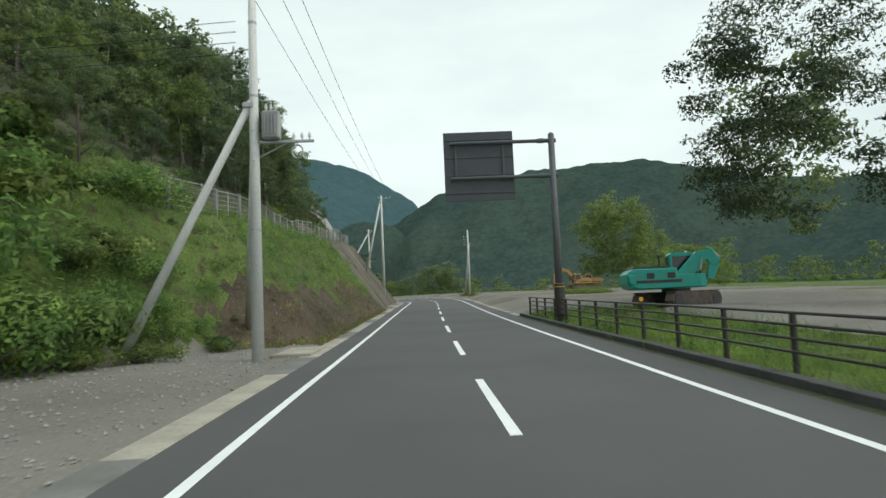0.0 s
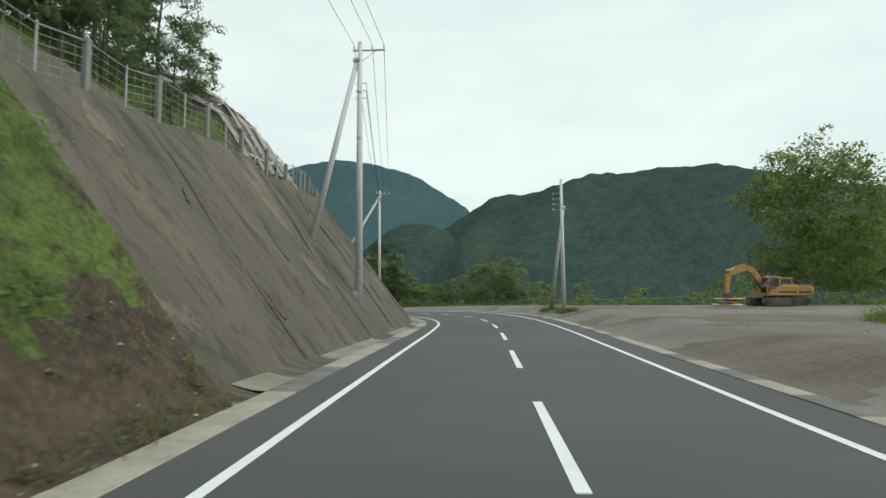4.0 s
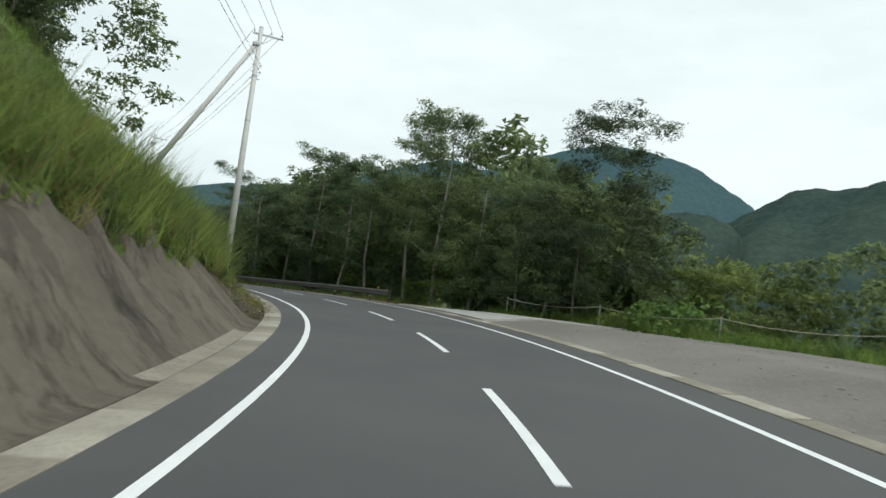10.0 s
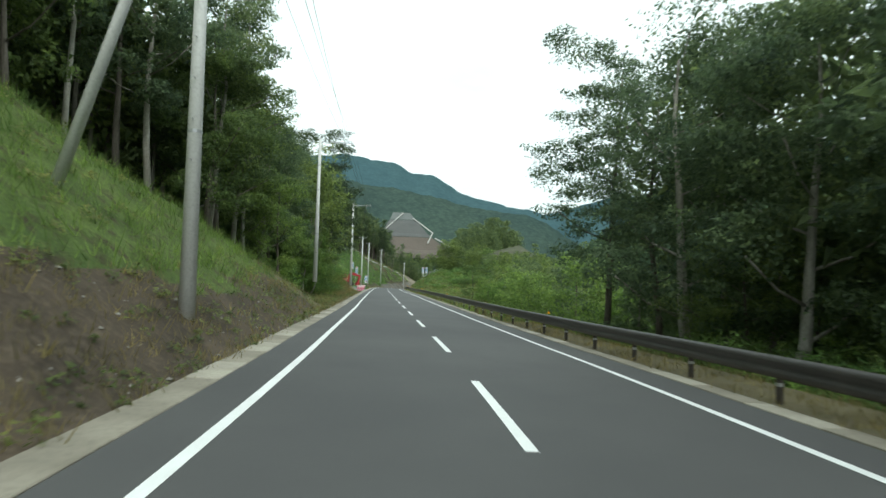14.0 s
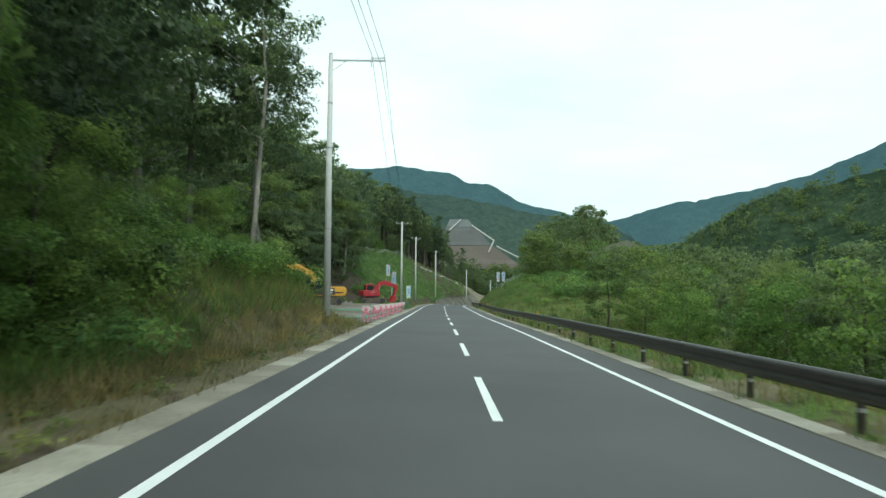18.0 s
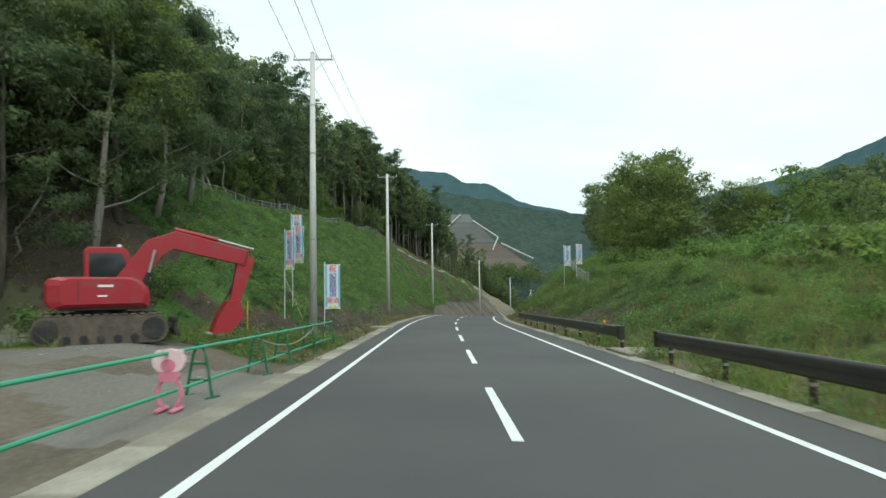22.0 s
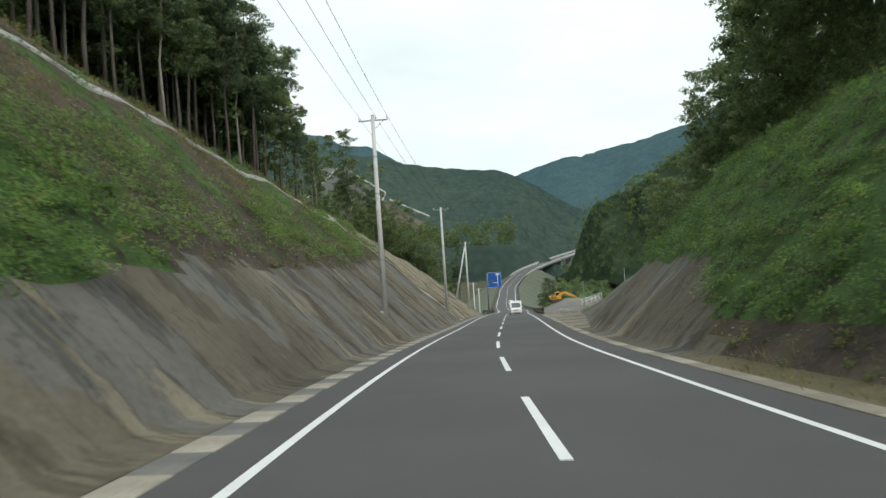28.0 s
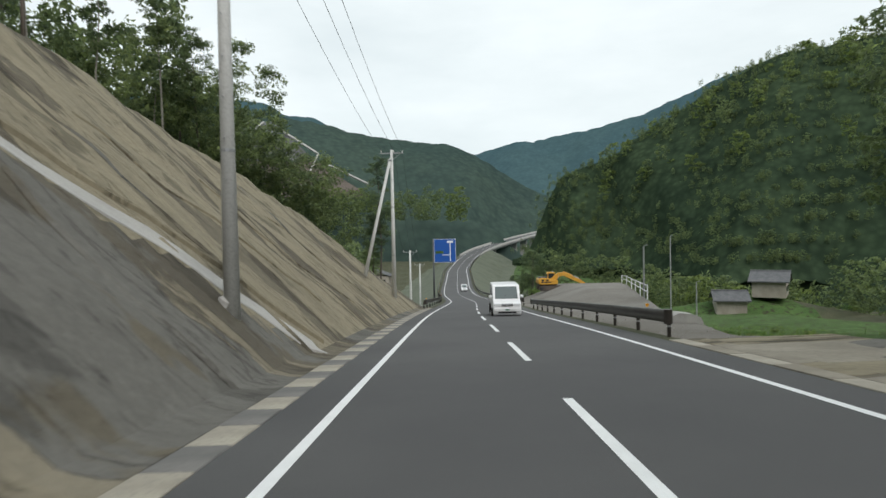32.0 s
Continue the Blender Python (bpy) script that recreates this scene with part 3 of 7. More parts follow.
RIGHT = np.array([(-75, 1.2, -.3, -.8, 0), (33, 1.2, -.3, -.6, 0), (41, 60, -.1, -1, 0), (128, 50, -.1, -1, 0), (148, 14, -.2, -2, 0), (164, 7, -.3, -2, -.01), (174, 1.6, -.4, -2, -.05), (230, 1.6, -.4, -3, -.12),
    (310, 1.6, -.4, -2.5, -.12), (334, 1.6, -.2, -1, -.05), (343, 1.6, .3, .8, .05), (352, 1.5, .45, 1.8, .1), (362, 1.4, .6, 3.0, .12), (372, 1.4, .65, 3.5, .14), (386, .9, .65, 4.1, .15), (402, .6, .78, 4.8, .2), (413, .6, .82, 5.4, .28), (428, .5, .95, 7.2, .4), (440, .6, 1.05, 9.4, .45), (470, .7, 1.05, 9.5, .5),
    (488, 2.6, .75, 8.5, .5), (506, 4.0, .62, 7.5, .45), (511, 42, .5, 3, .3), (584, 42, .5, 4, .3), (598, 1, -.5, -4, 0), (860, 1, -.5, -6, 0)])


def rise(s, lat):
    """How high the ground lies over the road's surface."""
    s, lat = np.broadcast_arrays(np.asarray(s, float), np.asarray(lat, float))
    out = np.zeros(s.shape)
    for side, tab, edge in ((-1, LEFT, 4.75), (1, RIGHT, 4.9)):
        flat, k1, h1, k2 = (np.interp(s, tab[:, 0], tab[:, i]) for i in range(1, 5))
        u = np.maximum(side * lat - edge - flat, 0.0)
        w1 = np.abs(h1) / np.maximum(np.abs(k1), 0.05)
        z = np.where(u < w1, np.sign(h1) * np.abs(k1) * u, h1)
        v = np.maximum(u - w1 - 1.6, 0.0)
        z = z + k2 * 26.0 * (1 - np.exp(-v / 26.0)) * 1.25
        if side > 0:
            z = z - np.clip((lat - 42) / 40, 0, 1) * np.clip((s - 340) / 30, 0, 1) * (z + 9)
        out = np.where(side * lat > edge, z, out)
    # yards a little above the road, with a ramp up to them
    lot_l = np.clip((s - 297) / 4, 0, 1) * np.clip((358 - s) / 6, 0, 1) * np.clip((-lat - 5.4) / 3.5, 0, 1) * np.clip((s - 300) * 0.016, 0, 0.75)
    lot_r = np.clip((s - 36) / 6, 0, 1) * np.clip((172 - s) / 20, 0, 1) * np.clip((lat - 5.2) / 2.5, 0, 1) * 0.55
    back = -lat - 4.75 - np.interp(s, LEFT[:, 0], LEFT[:, 1]) - np.interp(s, LEFT[:, 0], LEFT[:, 3]) / np.maximum(np.interp(s, LEFT[:, 0], LEFT[:, 2]), 0.3) - 1.4
    upper = np.minimum(np.clip(back, 0, None) * 1.0, np.interp(s, [80, 85, 100, 106, 112], [0, 2.8, 2.5, 1.7, 0])) * np.clip((26 - back) / 14, 0, 1)
    verge = np.clip((36 - s) / 4, 0, 1) * np.clip((lat - 9) / 5, 0, 1) * 0.9
    rim = np.interp(s, [511, 520, 543, 585], [6.6, 8.8, 12.9, 20.5])
    drop = np.clip((s - 511) / 4, 0, 1) * np.clip((600 - s) / 12, 0, 1) * np.clip((lat - rim) / 3, 0, 1)
    end = np.clip((s - 511) / 5, 0, 1) * np.clip((lat - 6) / 6, 0, 1) * np.clip((s - 525) * 0.045, 0, 2.4) * np.clip((604 - s) / 18, 0, 1) * (1 - drop) - 2.4 * drop
    out = out - np.clip((lat - 140) / 150, 0, 1) * 28.0
    soft = np.clip((np.abs(lat) - 6.5) / 5, 0, 1)
    bulge = (((lat < -5.6) & (((s > 61) & (s < 150)) | ((s > 424) & (s < 556)))) | ((lat > 6) & (s > 449) & (s < 508))) * np.clip((np.abs(lat) - 5.6) / 1.5, 0, 1) * (0.13 * wobble(s, lat * 1.2, 1.3, 5.0) + 0.09 * wobble(s, lat, 0.6, 6.0) + np.clip((s - 129) / 9, 0, 1) * np.clip((154 - s) / 5, 0, 1) * (0.75 - 1.7 * np.abs(wobble(s, lat * .6, 0.62, 8.0)) - 0.8 * np.abs(wobble(s * 1.3, lat * 1.1, 0.36, 3.0)) + 0.12 * wobble(s, lat, 0.3, 2.0)))
    return out + bulge + upper + lot_l + lot_r + verge + end + soft * 0.35 * wobble(s, lat, 2.7) * np.clip(np.abs(out) / 3, 0.12, 1)


def ground(s, lat):
    return at(s, lat, rise(s, lat))


def crest(s, side=-1):
    tab, edge = (LEFT, 4.75) if side < 0 else (RIGHT, 4.9)
    flat, k1, h1 = (float(np.interp(s, tab[:, 0], tab[:, i])) for i in (1, 2, 3))
    return side * (edge + flat + abs(h1) / max(abs(k1), 0.05))


# ---- ground ----
SS = np.concatenate([np.arange(-74, -20, 1.25), np.arange(-20, 560, 0.5), np.arange(560, 850.1, 1.25)])
LAT = np.concatenate([np.arange(-78, -30, 4.0), np.arange(-30, -18, 1.5), np.arange(-18, -4.8, 0.36), [-4.72, 4.85], np.arange(5.2, 18, 0.42), np.arange(18, 30, 2.0), np.arange(30, 61, 6.0), [80, 110, 150, 200, 250, 320]])
gs, gl = np.meshgrid(SS, LAT, indexing="ij")
GP = ground(gs, gl)
mid = np.abs(gl) < 4.8
GP[..., 2] -= np.where(mid, 0.06, 0.0)
cs, cl = (gs[:-1, :-1] + gs[1:, 1:]) / 2, (gl[:-1, :-1] + gl[1:, 1:]) / 2
ch = rise(cs, cl)
jit = 0.8 * wobble(cs, cl, 3.0, 2.0) + 0.45 * wobble(cs, cl, 0.7, 4.0) + 0.1 * np.random.default_rng(4).normal(size=cs.shape)
cover = np.full(cs.shape, 4)  # 0 gravel 1 soil 2 grass 3 dry verge 4 forest floor 5 mortar
lft, rgt = cl < -4.7, cl > 4.8
h1l = np.interp(cs, LEFT[:, 0], LEFT[:, 3])
on_slope = ch < h1l + 1.2
cover = np.where(lft & (cs < 23 + jit) & (cl > -14) & (ch < 0.35), 0, cover)
cover = np.where(lft & (cs < 30) & (ch >= 0.35) & (ch < 9), 2, cover)
cover = np.where(lft & (cs >= 23 + jit) & (cs < 61.5) & on_slope, np.where(ch < 2.3 + 1.5 * jit, 1, 2), cover)
cover = np.where(lft & (cs >= 61.5) & (cs < 152), np.where(ch < np.interp(cs, [61, 116, 122, 128, 134, 140, 152, 157], [9.6, 9.6, 8.6, 6.2, 3.9, 2.5, 1.7, .4]) + 0.5 * jit, 5, 2), cover)
cover = np.where(lft & (cs >= 152) & (cs < 235) & on_slope, np.where(ch < 1.5 + 0.7 * jit, 1, 2), cover)
cover = np.where(lft & (cs >= 228) & (cs < 296) & (ch < 4.5), np.where((cl > np.where(cs < 268, -10.0, -9.0) - 0.8 * jit), np.where(jit > -0.75, 3, 1), 2), cover)
flat_l = np.interp(cs, LEFT[:, 0], LEFT[:, 1])
cover = np.where(lft & (cs >= 297) & (cs < 358) & (ch < 6), 2, cover)
cover = np.where(lft & (cs >= 296 + jit) & (cs < 357) & (-cl - 4.75 < flat_l + 0.3 * jit), 0, cover)
cover = np.where(lft & (cs >= 356) & (cs < 448) & on_slope, np.where(ch < 1.2 + 1.3 * jit, 1, 2), cover)
top = np.interp(cs, [421, 426, 450, 464, 479, 494, 504, 506, 520, 540, 556], [.3, 1.3, 3.5, 4.3, 5.3, 7.0, 7.4, 13, 13, 10, 4])
cover = np.where(lft & (cs >= 421) & (cs < 560) & (ch < top + 0.35 * jit), 6, cover)
cover = np.where(lft & (cs >= 421) & (cs < 560) & (ch >= top + 0.35 * jit) & (ch < h1l + 1.5), np.where(jit > np.where(cs > 445, -0.55, 0.42), 8, 2), cover)
cover = np.where(lft & (cs >= 560), 2, cover)
cover = np.where(rgt & (cs < 38), np.where(cl < 12, 3, 0), cover)
cover = np.where(rgt & (cs >= 38) & (cs < 168) & (cl < 34 + 4 * jit) & (cl < np.interp(cs, [38, 110, 150, 168], [60, 40, 15, 9]) + jit), 0, cover)
cover = np.where(rgt & (cs >= 38) & (cs < 168) & (cover == 4), 2, cover)
cover = np.where(rgt & (cs >= 168) & (cs < 360), np.where((cl < 7 + jit) & ((cs < 225) | (jit > .12)), 3, 2), cover)
cover = np.where(rgt & (cs >= 160) & (cs < 222) & (cl > 8 + jit), 4, cover)
cover = np.where(rgt & (cs >= 360) & (cs < 510) & (ch < 10), np.where(ch < 1.0 + 0.6 * jit, 1, 2), cover)
topr = np.interp(cs, [448, 456, 475, 490, 508], [.4, 3.0, 4.4, 5.6, 6.4])
cover = np.where(rgt & (cs >= 447) & (cs < 509) & (ch < topr + 0.3 * jit), 6, cover)
cover = np.where(rgt & (cs >= 466) & (cs < 509) & (ch < 0.7) & (cl < 10), 6, cover)
rim_c = np.interp(cs, [511, 520, 543, 585], [6.6, 8.8, 12.9, 20.5])
cover = np.where(rgt & (cs >= 509) & (cl < 46), np.where(cl < rim_c + 0.5, 0, 2), cover)
cover = np.where(rgt & (cs >= 594), 2, cover)
cover = np.where((cover == 6) & lft & (cs > 508.5 - 1.1 * (-cl - 5.4)), 7, cover)
framed = lft & (cs > 83) & (cs < 111) & (ch > 8.0) & (cl > -18)
cover = np.where(framed, np.where(jit > -.5, 8, 2), cover)
cover = np.where(rgt & (cl > 75), 4, cover)
cover = np.where((cover == 1) & (cs > 345) & (cs < 448), np.where(ch < .10 + .35 * np.clip(jit, -.4, .8), 3, 8), cover)
cover = np.where((cover == 0) & rgt & (cs > 52) & (cs < 124) & (cl < 22) & (wobble(cs, cl, 3.4, 7.0) + .25 * jit > .12), 9, cover)
cover = np.where((cover == 0) & lft & (cs > 299) & (cs < 356) & (cl > -13) & (wobble(cs, cl, 2.6, 3.0) + .25 * jit > -.05), 9, cover)
cover = np.where(lft & (cs > 347 + 2 * jit - 1.2 * np.clip(-cl - 9, 0, 3)) & (cs < 359) & (cl > -12) & ((cover == 0) | (cover == 9)), np.where(jit > .1, 3, 2), cover)
cover = np.where(lft & (cs > 436) & (cs < 506) & ((cover == 8) | (cover == 2)) & (ch > top + 4.6) & (ch < h1l + 1.0), np.where(jit > -.2, 1, 2), cover)
cover = np.where(lft & (cs > 338) & (cs < 358 + jit) & (cl < -12.5) & (cover == 2), np.where(jit > -.1, 8, 4), cover)
cover = np.where(rgt & (cs < 38) & (cl < 12), 2, cover)
cover = np.where((cs > 558) & (np.abs(cl) < 22) & (cover == 2), 10, cover)
cover = np.where((cs > 558) & (cl < -20), 4, cover)
tagged(new("ground", grid_mesh("ground", GP, [GRAVEL, DIRT, GRASS, DRY, FLOOR, SHOT, SHOT_OLD, SHOT_PALE, DIRT_DARK, SOILED, EMBANK, CUT_SOD], np.where((cover == 2) & (cs > 352), 11, cover))), "gravel yards, soil banks, grass slopes and sprayed mortar beside the road", "ground", kind="structure")
# the wooded hilltop inside the bend, continuing the left-hand slopes
hx, hy = np.meshgrid(np.arange(-620, 41, 12.0), np.arange(-120, 521, 12.0), indexing="ij")
line = np.stack([CX, CY], -1)
off = np.stack([hx, hy], -1)[:, :, None, :] - line[None, None, ::6]
near_i = (off**2).sum(-1).argmin(-1) * 6
vec = np.stack([hx, hy], -1) - line[near_i]
side_d = vec[..., 0] * np.cos(TH[near_i]) + vec[..., 1] * np.sin(TH[near_i])
dist = np.hypot(vec[..., 0], vec[..., 1])
top_z = CZ[near_i] + rise(GRID[near_i], np.full(near_i.shape, -70.0))
inner_z = np.where(side_d < 0, np.where(dist < 66, np.maximum(top_z - 6 - (66 - dist) * 0.9, -36.0), np.maximum(top_z - 5 - np.maximum(dist - 84, 0) * 0.22, -36.0)), -37.0)
tagged(new("hilltop", grid_mesh("hilltop", np.stack([hx, hy, inner_z], -1), [HILL_NEAR])), "wooded hilltop behind the cut slopes", "hill", kind="structure")
far = MB()
rings = [(0, 0)] + [(r, k) for r in (400, 1200, 4200) for k in range(32)]
fv = [(-150, 350, -34)] + [(-150 + r * math.cos(k * math.pi / 16), 350 + r * math.sin(k * math.pi / 16), -34) for r, k in rings[1:]]
ff = [(0, 1 + k, 1 + (k + 1) % 32) for k in range(32)]
for b in (1, 33):
    ff += [(b + k, b + 32 + k, b + 32 + (k + 1) % 32, b + (k + 1) % 32) for k in range(32)]
far.add(fv, ff)
tagged(part("valley_floor", far, HILL_GREEN), "wooded valley floor reaching to the horizon", "ground", kind="structure")


# ---- road ----
def strip(name, lats, dz, s0, s1, mats, step=1.5, mi=None):
    s = np.linspace(s0, s1, max(2, int((s1 - s0) / step) + 1))
    a, b = np.meshgrid(s, lats, indexing="ij")
    z = np.broadcast_to(np.asarray(dz, float), b.shape)
    return grid_mesh(name, at(a, b, z), mats if isinstance(mats, list) else [mats], mi)


road = tagged(new("road", strip("road", [-4.2, -2.1, 0, 2.1, 4.35], 0.0, -74, 1050, ASPHALT)), "smooth dark new asphalt two-lane road", "road", kind="structure")
for name, lat in (("left_edge_line", -HALF), ("right_edge_line", HALF)):
    part(name, strip(name, [lat - 0.075, lat + 0.075], 0.006, -74, 1050, PAINT), None, road, "solid white painted edge line")
for k in range(-7, 103):
    s = DASH0 + 10 * k
    part("centre_line_dash", strip("centre_line_dash", [-0.075, 0.075], 0.006, s, s + 5, PAINT, 1.0), None, road)


def slab_pose(s, lat, dz=0.0):
    """A pose that follows the road's grade and cross fall as well as its heading."""
    p = Vector(at(s, lat, dz))
    y = (Vector(at(s + 0.5, lat, dz)) - Vector(at(s - 0.5, lat, dz))).normalized()
    x = (Vector(at(s, lat + 0.2, dz)) - Vector(at(s, lat - 0.2, dz))).normalized()
    z = x.cross(y).normalized()
    x = y.cross(z)
    return Matrix.Translation(p) @ Matrix((x, y, z)).transposed().to_4x4()


# ---- hills ----
def smooth_interp(u, k, v):
    m = np.gradient(v, k)
    i = np.clip(np.searchsorted(k, u) - 1, 0, len(k) - 2)
    h = k[i + 1] - k[i]
    t = (u - k[i]) / h
    return (2 * t**3 - 3 * t**2 + 1) * v[i] + (t**3 - 2 * t**2 + t) * h * m[i] + (3 * t**2 - 2 * t**3) * v[i + 1] + (t**3 - t**2) * h * m[i + 1]


def hill(name, label, peaks, steep, mat, rough, base=-36.0, hub=(-150.0, 350.0), n=220, rows=26, detail=60.0):
    """A wooded ridge whose crest runs through the peaks, with a slope on either side."""
    pk = np.array(peaks, float)
    d = np.concatenate([[0], np.cumsum(np.hypot(*np.diff(pk[:, :2], axis=0).T))])
    u = np.linspace(0, d[-1], n)
    crest_line = np.stack([smooth_interp(u, d, pk[:, i]) for i in range(3)], -1)
    fade = np.clip(np.minimum(u, d[-1] - u) / (0.10 * d[-1]), 0, 1)
    fade = fade * fade * (3 - 2 * fade)
    crest_line[:, 2] = base + 2 + (crest_line[:, 2] - base - 2) * fade
    inward = np.array(hub) - crest_line[:, :2]
    inward /= np.linalg.norm(inward, axis=1, keepdims=True)
    out = []
    for w in np.linspace(-0.35, 1.0, rows):
        height = crest_line[:, 2] - base
        off = w * height * steep
        z = crest_line[:, 2] - np.abs(w) ** 1.15 * height
        x, y = crest_line[:, 0] + inward[:, 0] * off, crest_line[:, 1] + inward[:, 1] * off
        spur = (1 - abs(2 * min(abs(w), 1) - 1)) * rough * 6 * wobble(x, y, detail * 2.2, 1.0)
        z = z + spur * (abs(w) > 0.02) + rough * 0.5 * wobble(x, y, detail * 0.16, 3.0) + rough * 0.35 * wobble(x, y, detail * 0.06, 4.0)
        out.append(np.stack([x, y, z], -1))
    return tagged(new(name, grid_mesh(name, np.stack(out), [mat])), label, "hill", kind="structure")


hill("hill_blue", "far wooded mountain with a round summit, coloured blue-green for haze", [(-1924, 1842, 263), (-1535, 2191, 353), (-1279, 2356, 468), (-1139, 2429, 503), (-1045, 2473, 480), (-910, 2527, 532), (-747, 2582, 595), (-619, 2617, 622), (-443, 2653, 608), (-263, 2678, 549), (-150, 2687, 474), (-72, 2690, 425), (136, 2687, 339)], 1.6, HILL_BLUE, 9, detail=160)
hill("hill_green", "long dark green wooded ridge across the valley", [(-183, 973, 84), (-107, 985, 104), (-61, 989, 128), (-27, 990, 151), (15, 991, 173), (68, 988, 177), (134, 980, 197), (190, 970, 198), (255, 953, 201), (310, 935, 199), (343, 922, 190), (403, 894, 170), (500, 838, 148), (617, 744, 144), (716, 633, 129)], 1.7, HILL_GREEN, 4.5, detail=70)
hill("hill_mid", "small wooded knoll in front of the far mountain", [(-190, 760, 40), (-143, 777, 74), (-114, 782, 98), (-84, 786, 106), (-54, 789, 100), (-24, 790, 72)], 1.5, HILL_GREEN, 3, n=90)
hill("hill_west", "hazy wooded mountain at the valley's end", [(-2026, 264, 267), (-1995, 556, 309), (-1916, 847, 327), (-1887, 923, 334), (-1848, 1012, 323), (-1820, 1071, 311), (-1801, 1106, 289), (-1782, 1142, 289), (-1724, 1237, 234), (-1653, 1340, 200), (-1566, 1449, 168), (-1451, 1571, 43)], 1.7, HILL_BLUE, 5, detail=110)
hill("hill_range", "mountain range in the distance, coloured pale blue for haze", [(-2596, 1913, 151), (-2399, 2167, 265), (-2213, 2365, 328), (-2133, 2439, 317), (-2005, 2548, 341), (-1910, 2621, 335), (-1664, 2784, 346), (-1384, 2932, 276)], 1.6, HILL_MIST, 5, detail=160)
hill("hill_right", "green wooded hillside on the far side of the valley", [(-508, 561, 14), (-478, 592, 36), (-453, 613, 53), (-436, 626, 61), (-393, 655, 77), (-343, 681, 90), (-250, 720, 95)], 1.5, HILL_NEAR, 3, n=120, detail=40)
hill("hill_end", "dark green wooded hill beyond the bridge", [(-1076, 503, 159), (-1040, 613, 138), (-1008, 682, 129), (-975, 739, 115), (-941, 788, 103), (-898, 841, 94), (-880, 861, 85), (-856, 884, 61), (-822, 915, 35), (-756, 966, -2)], 1.8, HILL_GREEN, 3.5, base=-40, hub=(-560, 540), detail=60)
hill("hill_far", "mountains closing the valley, coloured blue-green for haze", [(-2075, 1609, 165), (-1893, 1826, 244), (-1800, 1919, 281), (-1689, 2015, 280), (-1618, 2071, 305), (-1546, 2122, 299), (-1415, 2206, 332), (-1257, 2290, 352), (-987, 2399, 300)], 1.7, HILL_BLUE, 5, detail=120)
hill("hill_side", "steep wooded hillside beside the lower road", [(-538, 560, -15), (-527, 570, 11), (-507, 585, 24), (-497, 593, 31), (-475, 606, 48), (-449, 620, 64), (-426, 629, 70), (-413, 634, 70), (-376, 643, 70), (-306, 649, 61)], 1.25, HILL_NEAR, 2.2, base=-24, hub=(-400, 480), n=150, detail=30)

# the bare cut slope on the hill ahead
cut_mat = two_tone("bare_cut_slope", (0.085, 0.088, 0.088), (0.105, 0.106, 0.104), 0.05, (0.075, 0.085, 0.078), 0.5, 0.4, 0.95, 0.5, 1.0)
cut_low = two_tone("bare_brown_cut", (0.100, 0.085, 0.072), (0.118, 0.098, 0.084), 0.05, (0.09, 0.085, 0.072), 0.5, 0.4, 0.95, 0.5, 1.0)
cut_top = two_tone("sprayed_top_of_cut", (0.12, 0.132, 0.130), (0.14, 0.152, 0.148), 0.05, None, 0.5, 0.3, 0.95, 0.3, 1.0)
cut = thing("cut_slope", "terraced bare earth cut on a far hillside with white drains", "hillside cut", kind="structure")


def on_cut(a, z, lift=0.0):
    """A point of the cut: a metres to the right of its middle, at height z, on a face that leans back."""
    back = (z - 20) * 0.75 + math.floor((z - 20) / 17.5) * 3.0 - lift
    return (-671 + 0.438 * a - 0.899 * back, 492 + 0.899 * a + 0.438 * back, z)


for z0, z1, l0, r0, l1, r1, m in ((14, 36.5, -36, 62, -24, 33, cut_low), (37, 56, -23.5, 32, -12.5, 16, cut_mat), (56.5, 64.5, -12.5, 15.5, -9, 9.5, cut_top)):
    vs, fs = [], []
    for j in range(6):
        for i in range(9):
            f = j / 5
            a = (l0 + (l1 - l0) * f) + ((r0 + (r1 - r0) * f) - (l0 + (l1 - l0) * f)) * i / 8
            vs.append(on_cut(a, z0 + (z1 - z0) * f))
    for j in range(5):
        fs += [(j * 9 + i, j * 9 + i + 1, j * 9 + i + 10, j * 9 + i + 9) for i in range(8)]
    part("terrace", MB().add(vs, fs), m, cut)
for a, c in (((-24, 38), (2, 64)), ((13, 58), (34, 42)), ((28, 30), (34, 42)), ((36, 36), (62, 22))):
    p0, p1 = Vector(on_cut(*a, 1.5)), Vector(on_cut(*c, 1.5))
    part("drain", MB().tube([p0, p1], 0.75, 4), CONCRETE, cut, "white concrete drain channel")


hill("hill_cut", "green wooded spur behind the bare cut", [on_cut(a, z, -26) for a, z in ((-120, -8), (-70, 12), (-34, 24), (-14, 58), (0, 63), (12, 59), (40, 37), (72, 24), (120, 2), (170, -14))], 1.1, HILL_GREEN, 2.0, base=-30, hub=(-300, 300), n=110, detail=40)


# ---- trees ----
import collections

rng = np.random.default_rng(7)


